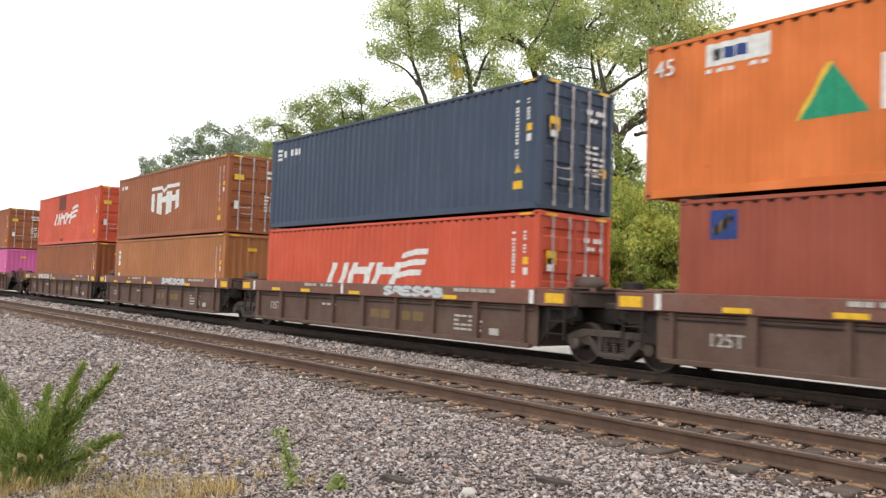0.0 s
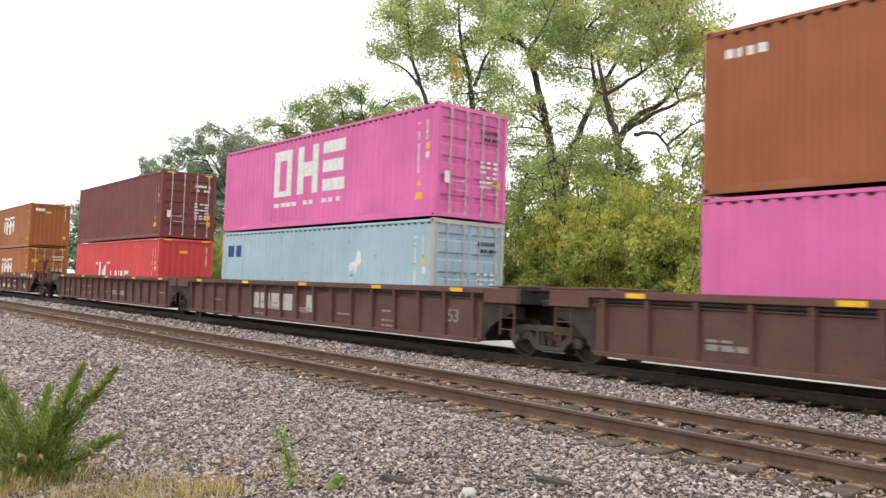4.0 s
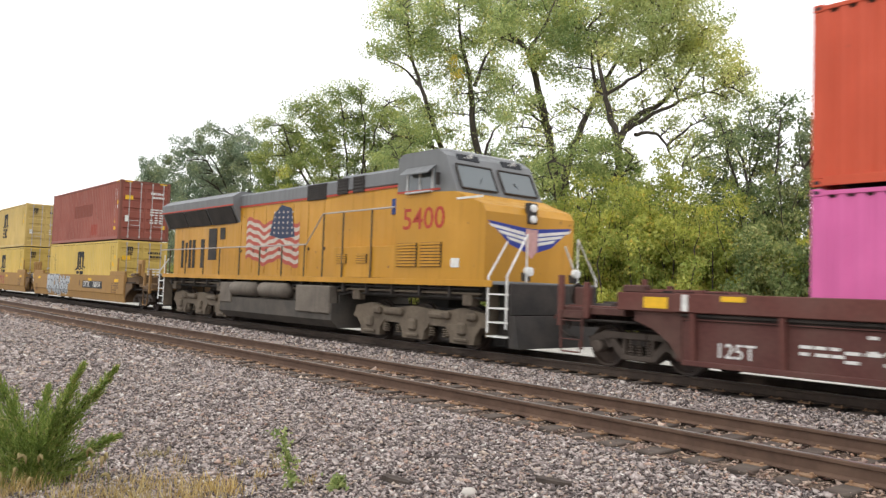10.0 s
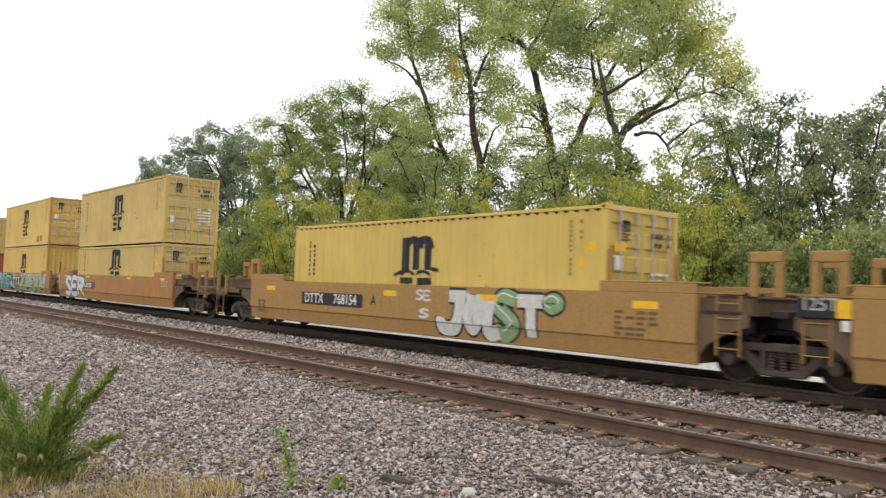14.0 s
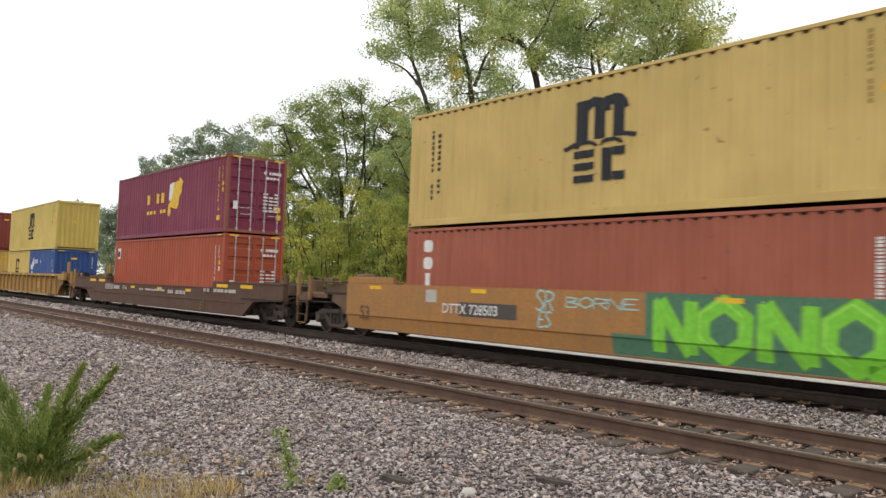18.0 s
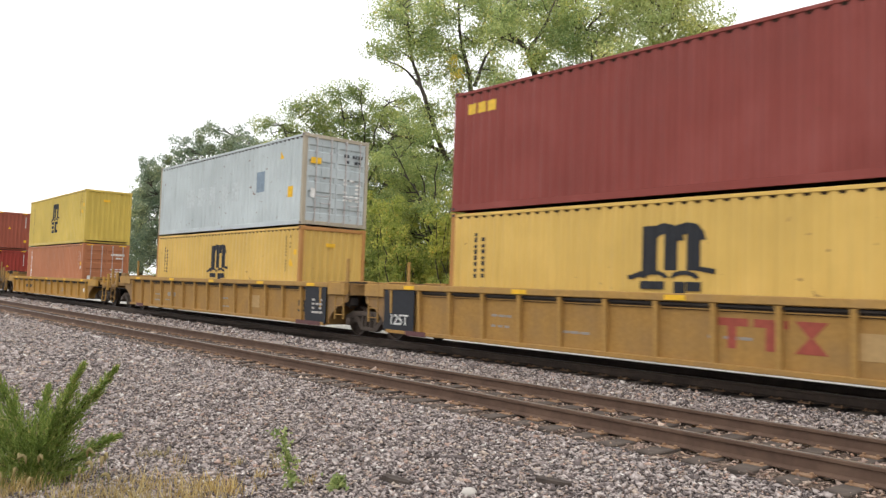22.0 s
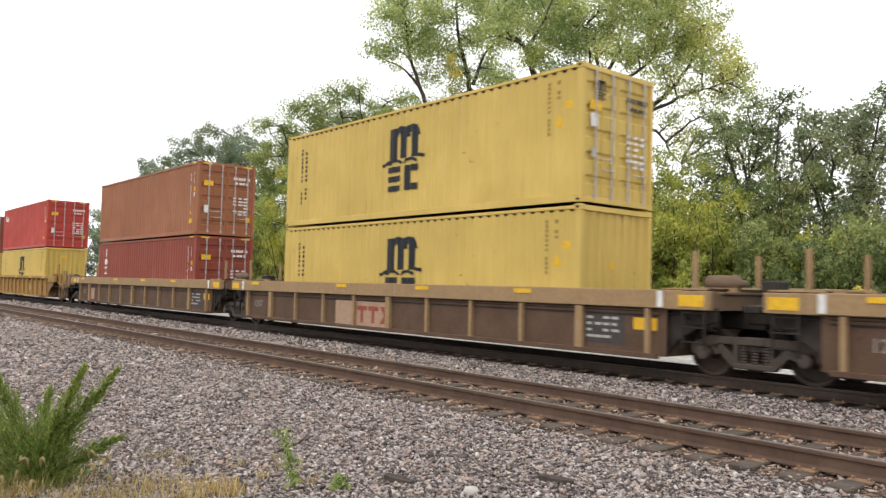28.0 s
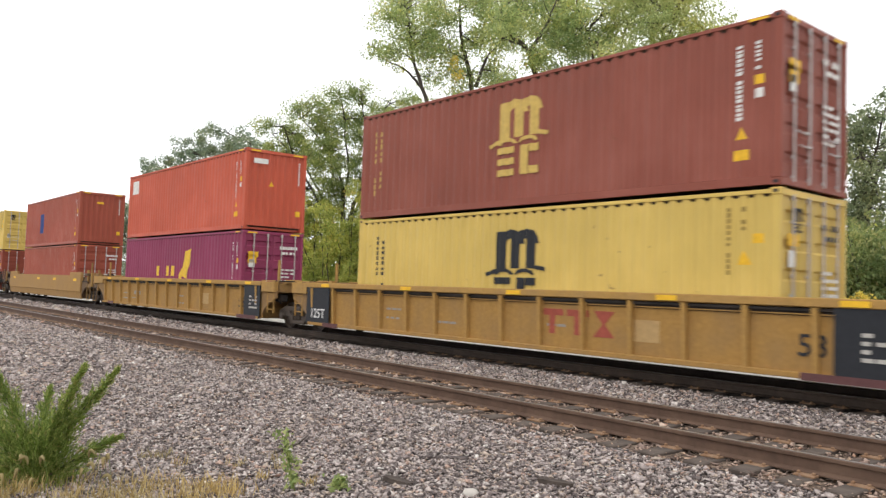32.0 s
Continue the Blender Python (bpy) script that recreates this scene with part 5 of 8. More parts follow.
        if how == "E" and kind != "fish":
            slab("hand_brake", (e * (reach - 0.25), -0.85, 1.36), (0.26, 0.32, 0.42), endm, ob, 0.03)
            part("brake_wheel", Build().lathe([(-0.03, 0.26), (0.0, 0.29), (0.03, 0.26), (0.0, 0.23)], (0, 0, 0), "x", 16).lathe([(-0.04, 0.05), (0.04, 0.05)], (0, 0, 0), "x", 8).box((0, 0, 0), (0.02, 0.03, 0.52), 0.004).box((0, 0, 0), (0.02, 0.52, 0.03), 0.004).mesh("brake_wheel"), DARK, ob, m=pose(e * (reach - 0.08), -0.85, 1.42) @ Matrix.Scale(0.8, 4))
            slab("bracket", (e * (deck - 0.35), -1.42, top + 0.06), (0.5, 0.2, 0.14), endm, ob, 0.02)
        p = posts[0] if e < 0 else posts[1]
        if kind == "smooth" and p >= 4:
            for k in (-1.15, 1.15):
                b = Build()
                for x in (-0.22, 0.22):
                    b.box((x, 0, 0.29), (0.13, 0.12, 0.58), 0.012)
                part("guide_bracket", b.box((0, 0, 0.66), (0.57, 0.14, 0.18), 0.015).mesh("guide_bracket"), side, ob, m=pose(e * (half + (0.5 if e < 0 else 1.05)), k, top - 0.02))
                slab("guide_post", (e * (half - 2.16), k, top + 0.42), (0.07, 0.06, 0.84), side, ob, 0.008)
            slab("hinged_deck_plate", (e * (half - 1.0), -1.36, top + 0.19), (2.2, 0.34, 0.03), side, ob, 0.006)
            p = 0
        for i in range(p):
            slab("guide_post", (e * (half + 0.35 + 0.28 * (i // 2)), (-1.1 if i % 2 else 1.1), top + 0.34), (0.09, 0.07, 0.72), chord, ob, 0.008)
        if drum[0 if e < 0 else 1]:
            part("brake_cylinder", Build().lathe([(-0.42, 0.02), (-0.42, 0.12), (-0.36, 0.17), (0.30, 0.17), (0.34, 0.10), (0.5, 0.06), (0.5, 0.02)], (0, 0, 0), "x", 16).mesh("brake_cylinder", True), DARK if kind in ("taper", "fish") else endm, ob, m=pose(e * (half + 0.6), -0.55, top + 0.14) @ Matrix.Scale(0.55 if kind == "fish" else 0.85, 4))
            slab("brake_valve", (e * (half + 1.15), 0.2, top + 0.10), (0.35, 0.4, 0.22), DARK, ob, 0.03)
        if arms and e > 0:
            for s in (-1, 1):
                b = Build().box((0, 0, 0.45), (0.14, 0.12, 0.92), 0.01).box((0.30, 0, 0.84), (0.86, 0.16, 0.16), 0.01)
                b.prism([(0.02, 0.30), (0.10, 0.24), (0.56, 0.78), (0.44, 0.80)], -0.05, 0.05)
                part("guide_arm", b.mesh("guide_arm"), chord, ob, m=pose(joint - 0.25, s * 0.95, top - 0.03))
    face = -1.585 if kind in ("rib", "taper") else (-1.567 if kind == "smooth" else -1.57)
    for nm, polys, mt, y in marks:
        if nm == "sprayed_paint":
            part(nm, spray(*polys).mesh(nm), mt, ob)
        elif nm in ("reflector", "white_panel", "number_board", "pale_patch", "black_end_panel", "yellow_panel", "purple_foot", "name_block"):
            for q in polys:
                part(nm, flat_marks([q], y if y else face).mesh(nm), mt, ob)
        elif polys:
            o = part(nm, flat_marks(polys, y if y else face).mesh(nm), mt, ob)
            o["kind"] = "stuff"
    for tx, h, x, z, mt, y in texts:
        part("lettering", glyphs(tx, h), mt, ob, m=pose(x, (y if y else face) - 0.004, z))
    CARS.append((ob, u))
    return ob


LETTERS = {"N": (((0.08, 0), (0.08, 1)), ((0.08, 1), (0.9, 0)), ((0.9, 0), (0.9, 1))), "O": (((0.5, 0), (0.06, 0.3), (0.06, 0.72), (0.5, 1), (0.94, 0.72), (0.94, 0.3), (0.5, 0)),),
           "M": (((0, 0), (0.2, 1), (0.5, 0.2), (0.82, 1), (1, 0)),), "A": (((0, 0), (0.5, 1), (1, 0)), ((0.2, 0.35), (0.8, 0.35)))}
LETTERS["B"] = (((0.1, 1), (0.1, 0)), ((0.1, 0.97), (0.8, 0.86), (0.7, 0.6), (0.2, 0.52)), ((0.2, 0.5), (0.95, 0.36), (0.8, 0.04), (0.1, 0.02)))
LETTERS["R"] = (((0.1, 1), (0.1, 0)), ((0.1, 0.97), (0.9, 0.86), (0.8, 0.56), (0.2, 0.48)), ((0.45, 0.48), (1, 0)))
LETTERS["S"] = (((0.9, 0.9), (0.4, 1), (0.1, 0.76), (0.5, 0.52), (0.9, 0.26), (0.5, 0), (0.06, 0.12)),)
LETTERS["J"] = (((0.3, 1), (1.0, 1)), ((0.75, 1), (0.75, 0.4), (0.6, 0.05), (0.1, 0.05), (0.05, 0.35)))
LETTERS["U"] = (((0.1, 1), (0.1, 0.3), (0.5, 0.02), (0.9, 0.3), (0.9, 1)),)
LETTERS["L"] = (((0.15, 1), (0.15, 0.05), (0.95, 0.05)),)
LETTERS["T"] = (((0, 0.95), (1, 0.95)), ((0.5, 0.95), (0.55, 0)))
LETTERS["Z"] = (((0.05, 0.95), (0.9, 0.9), (0.1, 0.1), (1.05, 0.05)),)
LETTERS["E"] = (((0.9, 0.95), (0.15, 0.95), (0.1, 0.05), (1.0, 0.05)), ((0.1, 0.5), (0.75, 0.5)))


def blot(x, z, rx, rz, seed=0):
    """A rounded uneven blot of paint."""
    r = random.Random(seed)
    return [[(x + rx * r.uniform(0.8, 1.1) * math.cos(k * math.pi / 7), z + rz * r.uniform(0.8, 1.1) * math.sin(k * math.pi / 7)) for k in range(14)]]


def piece(text, x0, x1, z0, z1, fat, edge=0.05, lean=0.0, seed=1, soft=True, crowd=1.15, tip=0.85):
    """Sprayed letters of a piece: the strips of their outline, fill and highlight."""
    r = random.Random(seed)
    w, h = (x1 - x0) / len(text), z1 - z0
    back, fill, shine = [], [], []
    for i, ch in enumerate(text):
        gx, gz, tilt, k = x0 + i * w, r.uniform(-0.03, 0.03) * h, lean + r.uniform(-0.06, 0.06), r.uniform(0.95, 1.05) * crowd
        for line in LETTERS[ch]:
            pts = [(gx + fat / 2 + (p[0] - 0.5) * (w * k - fat) + (w - fat) / 2 + tilt * (p[1] - 0.5) * h, z0 + gz + fat / 2 + p[1] * (h - fat)) for p in line]
            back.append(ribbon(pts, fat + 2 * edge, soft, tip + 0.05))
            fill.append(ribbon(pts, fat, soft, tip))
            shine.append(ribbon([(x - fat * 0.22, z + fat * 0.2) for x, z in pts[:max(2, len(pts) - 1)]], 0.028, soft, 0.4))
    return back, fill, shine


def sill_y(z):
    """How far the face of a slab-sided well stands out at a height."""
    return -float(np.interp(z, (0.28, 0.62, 0.66), (1.47, 1.53, 1.56)))


def spray(strips, level, face=None, z0=0.3, z1=1.5):
    """Strips of paint on the bent side sheet, each a hair above the one before."""
    b = Build()
    for i, strip in enumerate(strips):
        up = 0.0035 + 0.0016 * level + 0.0003 * i
        for q in strip:
            q = cut(cut(q, 1, z0, True), 1, z1, False)
            for lo, hi in ((z0, 0.62), (0.62, 0.66), (0.66, z1)) if face is None else ((z0, z1),):
                k = cut(cut(q, 1, lo, True), 1, hi, False) if len(q) > 2 else []
                if len(k) > 2:
                    b.add([(x, (sill_y(z) if face is None else face) - up, z) for x, z in k], [tuple(range(len(k)))])
    return b


def mural(mats, layers, face=None, z0=0.3, z1=1.5, level=0):
    """Marks of one sprayed piece, layer over layer."""
    return [("sprayed_paint", (strips, level + k, face, z0, z1), m, None) for k, (m, strips) in enumerate(zip(mats, layers))]


# colours of the cars
BROWN = (grimy("brown_car_side", (0.115, 0.067, 0.05), (0.165, 0.118, 0.09), 0.5), grimy("brown_car_chord", (0.19, 0.085, 0.062), (0.21, 0.15, 0.12), 0.4), grimy("brown_car_end", (0.085, 0.06, 0.05), (0.17, 0.13, 0.10), 0.5))
DARKBROWN = (grimy("dark_brown_car_side", (0.115, 0.055, 0.045), (0.17, 0.095, 0.078), 0.45), grimy("dark_brown_car_chord", (0.125, 0.055, 0.045), (0.15, 0.10, 0.08), 0.4), DARK)
MAROON = (grimy("maroon_car_side", (0.105, 0.040, 0.034), (0.16, 0.095, 0.075), 0.35), grimy("maroon_car_chord", (0.13, 0.046, 0.037), (0.18, 0.11, 0.09), 0.3), grimy("maroon_car_end", (0.085, 0.036, 0.03), (0.15, 0.09, 0.07), 0.4))
TAN = (grimy("tan_car_side", (0.365, 0.208, 0.07), (0.29, 0.175, 0.08), 0.4), grimy("tan_car_lip", (0.30, 0.17, 0.06), (0.24, 0.15, 0.08), 0.5), grimy("tan_car_end", (0.14, 0.085, 0.045), (0.14, 0.10, 0.07), 0.6))
ORANGE_TAN = (grimy("orange_tan_car_side", (0.39, 0.19, 0.06), (0.27, 0.155, 0.08), 0.5), grimy("orange_tan_car_lip", (0.27, 0.15, 0.06), (0.2, 0.13, 0.08), 0.5), grimy("orange_tan_car_end", (0.14, 0.085, 0.045), (0.13, 0.09, 0.065), 0.6))
YELLOW_CAR = (grimy("yellow_car_side", (0.36, 0.20, 0.055), (0.24, 0.15, 0.07), 0.5), grimy("yellow_car_chord", (0.40, 0.23, 0.065), (0.26, 0.17, 0.09), 0.4), grimy("yellow_car_end", (0.28, 0.16, 0.055), (0.2, 0.13, 0.08), 0.6))
BRIGHT_CAR = (grimy("bright_yellow_car_side", (0.42, 0.225, 0.045), (0.28, 0.17, 0.08), 0.45), grimy("bright_yellow_car_chord", (0.46, 0.26, 0.055), (0.28, 0.18, 0.09), 0.4), grimy("bright_yellow_car_end", (0.34, 0.19, 0.05), (0.2, 0.13, 0.08), 0.5))
OLIVE_CAR = (grimy("dull_yellow_car_side", (0.23, 0.15, 0.065), (0.17, 0.115, 0.065), 0.6), grimy("dull_yellow_car_chord", (0.33, 0.20, 0.07), (0.22, 0.14, 0.08), 0.5), grimy("dull_yellow_car_end", (0.2, 0.12, 0.05), (0.15, 0.1, 0.07), 0.6))
TWO_TONE = (grimy("two_tone_car_side", (0.105, 0.06, 0.037), (0.165, 0.105, 0.068), 0.5), grimy("two_tone_car_chord", (0.36, 0.235, 0.12), (0.27, 0.18, 0.11), 0.45), grimy("two_tone_car_end", (0.17, 0.11, 0.07), (0.17, 0.12, 0.08), 0.5))
FEC_CAR = (grimy("fishbelly_car_side", (0.105, 0.055, 0.035), (0.13, 0.085, 0.06), 0.45), grimy("fishbelly_car_chord", (0.10, 0.055, 0.04), (0.15, 0.10, 0.075), 0.5), grimy("fishbelly_car_end", (0.1, 0.07, 0.05), (0.16, 0.11, 0.08), 0.5))

DULLWHITE = plain("dusty_white_marking", (0.50, 0.47, 0.43))
GREYMARK = plain("faded_marking", (0.30, 0.27, 0.24))
REDMARK = plain("faded_red_marking", (0.34, 0.075, 0.05))
SILVER = plain("silver_spray", (0.62, 0.64, 0.66), 0.5)
TEAL = plain("teal_spray", (0.24, 0.52, 0.52), 0.5)
GREEN = plain("green_spray", (0.22, 0.62, 0.05), 0.5)
MOSS = plain("moss_spray", (0.17, 0.30, 0.08), 0.5)
LILAC = plain("lilac_spray", (0.42, 0.40, 0.55), 0.5)
FEROZ = plain("orange_spray", (0.55, 0.25, 0.05), 0.5)
GREYSPRAY = plain("grey_spray", (0.50, 0.53, 0.56), 0.5, 0.2)
PALESPRAY = plain("chalky_white_spray", (0.62, 0.61, 0.57), 0.6)
SAGE = plain("sage_green_spray", (0.25, 0.36, 0.19), 0.5)
PALETEAL = plain("pale_teal_spray", (0.36, 0.64, 0.62), 0.5)
LIME = plain("lime_spray", (0.36, 0.75, 0.12), 0.5)


def reflectors(xs, z, w=0.42, h=0.09):
    return [rect(x, z, x + w, z + h) for x in xs]


def common(seed, top=1.5, mat=DULLWHITE, n=5):
    """Small stencil bars and yellow reflectors that every car carries."""
    r = random.Random(seed)
    bars = []
    for i in range(n):
        x = r.uniform(-7.6, 7.2)
        for k in range(r.choice((1, 2, 3))):
            bars += bars_row(x, x + r.uniform(0.5, 0.9), r.uniform(0.55, 0.95) + k * 0.001 - 0.09 * k, 0.05, 3, seed + i + k)
    return [("reflector", reflectors((-7.4, -3.6, 0.2, 4.0, 7.2), top - 0.12), YELLOW, None), ("stencil", bars, mat, -1.455)]


XBLOCKS = [rect(-1.0, 0.12, -0.4, 0.25), rect(-0.78, -0.25, -0.62, 0.12), rect(-0.3, 0.12, 0.3, 0.25), rect(-0.08, -0.25, 0.08, 0.12), [(0.42, -0.25), (0.95, -0.25), (0.685, 0.03)], [(0.42, 0.25), (0.685, -0.03), (0.95, 0.25)]]


def arch_marks(L=12.192, mat=None, full=True):
    """Arched dark sign, columns of small marks at both ends, warning triangle."""
    mat = mat or BLACK
    return [("logo", place(sign_m(1.74), 0.05, 0.68, 1.14, 1.0), mat),
            ("name_column", bars_up(-L / 2 + 0.84, 0.66, 2.46, 13, 0.10, 3, 0.95) + bars_up(-L / 2 + 1.10, 0.80, 2.34, 11, 0.10, 4, 0.9), mat),
            ("code_column", bars_up(L / 2 - 0.95, 1.45, 2.62, 12, 0.06, 5) + bars_up(L / 2 - 0.68, 2.2, 2.62, 4, 0.07, 6), OCHRE),
            ("warning_label", triangle(L / 2 - 0.64, 1.62, 0.27) + [rect(L / 2 - 0.5, 1.98, L / 2 - 0.3, 2.14)], YELLOW)]


def codes(L=12.192, mat=None, h=2.896, seed=1):
    """Two columns of small marks near the leading end, with squares and a warning triangle below them."""
    mat = mat or WHITE
    e = L / 2
    return [("code_column", bars_up(e - 0.83, 1.15, h - 0.42, 17, 0.13, seed, 0.95) + bars_up(e - 0.48, h - 0.92, h - 0.42, 7, 0.11, seed + 1, 0.95), mat),
            ("white_label", [rect(e - 0.49, h - 1.40, e - 0.33, h - 1.24)], mat),
            ("warning_label", triangle(e - 0.72, 0.82, 0.24) + [rect(e - 0.50, h - 1.17, e - 0.32, h - 1.01), rect(e - 0.86, 0.46, e - 0.58, 0.64)], YELLOW)]


def column_sign(x0, x1, z0, z1, kinds, w=0.1):
    """Plain white shapes one under the other: i an upright bar, o an eight-cornered plate, x two wedges tip to tip."""
    step, out = (z1 - z0) / len(kinds), []
    for i, k in enumerate(kinds):
        top = z1 - i * step
        low = top - 0.84 * step
        cx, cz = (x0 + x1) / 2, (low + top) / 2
        if k == "o":
            rx, rz = 0.42 * (x1 - x0), 0.42 * (top - low)
            out.append([(cx + rx * a, cz + rz * c) for a, c in ((0.5, 1), (-0.5, 1), (-1, 0.6), (-1, -0.6), (-0.5, -1), (0.5, -1), (1, -0.6), (1, 0.6))])
        elif k == "i":
            out.append(rect(cx - w * 0.8, low, cx + w * 0.8, top))
        else:
            out += [[(x0, low), (x1, low), (cx, cz)], [(x0, top), (cx, cz), (x1, top)]]
    return out


SILVERP = plain("pale_pink_white", (0.62, 0.56, 0.60))
GOLDY = plain("pale_gold_marking", (0.62, 0.43, 0.12))
OCHRE = plain("ochre_marking", (0.30, 0.20, 0.05))
GOLD = plain("gold_marking", (0.80, 0.52, 0.06))
NAVY = plain("navy_marking", (0.03, 0.06, 0.22))
HC, STD, F40 = 2.896, 2.591, 12.192
BROWNC, RED, PINK, SANDY = (0.30, 0.095, 0.035), (0.58, 0.09, 0.042), (0.66, 0.14, 0.36), (0.62, 0.44, 0.115)
SANDT, MAR, MARD, REDBR = (0.56, 0.40, 0.135), (0.29, 0.085, 0.06), (0.26, 0.06, 0.05), (0.34, 0.10, 0.058)


def stack(u, lower, upper, z=0.3):
    """lower, upper: (paint name, colour, height, door faces ahead, label, marks, options); u: their leading end."""
    zz = z
    for spec in (lower, upper):
        if spec:
            name, rgb, h, door, label, marks, opt = spec
            ln = opt.get("length", F40)
            container(name, rgb, ln, h, door, label, u - F40 / 2 + opt.get("shift", 0), zz, marks, opt.get("wear", 0.5), opt.get("door_rgb"), opt.get("post"), opt.get("fade", 0.12))
            zz += h + 0.035


BLOCK = place(sign_block(1.40), -0.15, 0.87, 1.56, 1.0)
SLANTED = place(sign_bars(1.0), -0.15, 1.12, 1.03, 0.66)
RING_SIGN = place(sign_ring(1.5), -0.22, 1.0, 0.97, 1.0)
jbox = [("emblem", bars_row(-5.7, -4.9, 2.35, 0.16, 4, 9), WHITE)]

# 1 to 4: brown short wells
stack(155.99, ("brick_red", (0.30, 0.07, 0.04), HC, True, "dark brick red container with a small blue emblem", [("emblem", [rect(-5.5, 2.15, -4.98, 2.66)], NAVY), ("emblem_wave", [stroke(-5.4, 2.26, -5.08, 2.55, 0.14)], GOLD)] + codes(), {}),
      ("signal_orange", (0.66, 0.17, 0.035), HC, True, "bright orange forty-five foot container with a green triangle", [("triangle_sign", [[(-3.92, 1.1), (-2.86, 1.1), (-3.42, 1.95)]], plain("green_sign", (0.02, 0.30, 0.16))),
       ("triangle_edge", [[(-4.0, 1.1), (-3.92, 1.1), (-3.42, 1.95), (-3.5, 1.98)]], GOLD), ("name_board", [rect(-5.63, 2.28, -4.43, 2.68)], WHITE), ("name_lettering", bars_row(-5.5, -4.6, 2.38, 0.2, 4, 3), NAVY), ("name_lettering", bars_row(-5.63, -4.4, 2.16, 0.07, 6, 4), WHITE),
       ("name_block", [rect(-2.7, 1.1, -2.35, 1.95), rect(-2.0, 1.1, -1.65, 1.95), rect(-1.2, 1.1, 0.3, 1.4), rect(-1.2, 1.65, 0.3, 1.95)], WHITE)], {"length": 13.716, "fade": 0.2, "post": (0.55, 0.15, 0.04)}))
stack(140.38, ("scarlet", RED, HC, True, "bright red container with a white slanted sign", [("logo", SLANTED, WHITE)] + codes(seed=3), {"wear": 0.3}),
      ("dark_navy", (0.045, 0.065, 0.105), HC, True, "dark navy blue container with dark blue door end", [("emblem", bars_row(-5.3, -4.2, 2.28, 0.2, 5, 2) + [rect(-5.75, 2.2, -5.45, 2.28), rect(-5.75, 2.34, -5.45, 2.42), rect(-5.75, 2.48, -5.45, 2.56)], WHITE)] + codes(seed=4), {"fade": 0.06}))
stack(124.87, ("copper", (0.40, 0.155, 0.055), HC, False, "light copper brown container with blind corrugated end", [("name_column", bars_up(-5.6, 0.9, 2.5, 6, 0.28, 6), WHITE)] + codes(seed=5), {"fade": 0.18}),
      ("hazel", BROWNC, HC, True, "brown container with bold white block sign", [("logo", BLOCK, WHITE)] + jbox + codes(seed=6), {"wear": 0.3}))
stack(109.62, ("hazel", BROWNC, HC, False, "plain brown container with blind end", codes(seed=7), {}),
      ("scarlet", RED, HC, True, "bright red container with white slanted sign and a dark patch", [("logo", SLANTED, WHITE), ("repaired_panel", [rect(-1.6, 1.95, -0.1, 2.78), rect(-1.0, 0.12, -0.4, 0.32)], plain("dark_red_patch", (0.20, 0.05, 0.04)))] + codes(seed=8), {"wear": 0.3}))
part("lettering", glyphs("45", 0.3), WHITE, CONTAINERS[1][0], m=pose(-6.45, -1.235, 2.4))
# 5 to 7: dark brown wells
stack(88.71, ("magenta", PINK, HC, False, "magenta pink container with large pale block sign", [("logo", RING_SIGN, SILVERP)] + codes(seed=9), {"wear": 0.2}),
      ("hazel", BROWNC, HC, True, "brown container with bold white block sign", [("logo", BLOCK, WHITE)] + jbox + codes(seed=10), {"wear": 0.3}))
stack(69.12, ("pale_blue", (0.36, 0.49, 0.55), HC, True, "pale grey blue container with rusty posts", [("emblem", [rect(-5.6, 2.0, -5.2, 2.4), rect(-5.0, 2.0, -4.6, 2.4)], NAVY), ("emblem_wave", [stroke(2.3, 1.6, 2.9, 1.9, 0.2), stroke(2.6, 1.5, 2.8, 2.1, 0.15)], WHITE)] + codes(seed=11), {"post": (0.42, 0.40, 0.36), "wear": 0.7}),
      ("magenta", PINK, HC, True, "magenta pink container with white block sign", [("logo", RING_SIGN, WHITE), ("slogan_lettering", bars_row(-2.3, 1.8, 0.66, 0.13, 11, 5), WHITE)] + codes(seed=12), {"wear": 0.2}))
stack(50.59, ("cherry", (0.62, 0.065, 0.065), HC, False, "bright cherry red container with white serif sign", [("logo", place([rect(-1.2, 0.9, -0.85, 2.1), [(-0.65, 1.5), (0.2, 0.95), (0.2, 2.05)], rect(-1.8, 1.95, -1.4, 2.1), rect(0.3, 2.0, 0.9, 2.12), rect(1.0, 0.8, 1.25, 1.6), rect(1.9, 0.8, 2.15, 1.6), rect(2.4, 0.8, 2.65, 1.6), rect(2.9, 0.8, 3.15, 1.6), rect(2.65, 1.1, 2.9, 1.3), rect(3.4, 0.8, 3.65, 1.6), rect(3.65, 1.4, 4.2, 1.6), rect(3.65, 0.8, 4.2, 1.0)], -1.12, 0.12, 0.825, 0.83), WHITE)] + codes(seed=13), {"wear": 0.3}),
      ("wine", (0.17, 0.045, 0.042), HC, True, "dark wine red container, plain sided", codes(mat=GREYMARK, seed=14), {"fade": 0.07}))
# 8 to 10: maroon wells
stack(27.35, ("rust_orange", (0.38, 0.12, 0.03), HC, True, "rust orange container with bold white block sign", [("logo", BLOCK, WHITE)] + jbox + codes(seed=15), {}),
      ("rust_brown", (0.34, 0.11, 0.035), HC, False, "rust brown container with bold white block sign and blind end", [("logo", BLOCK, WHITE), ("end_emblem", [], WHITE)] + codes(seed=16), {"wear": 0.3}))
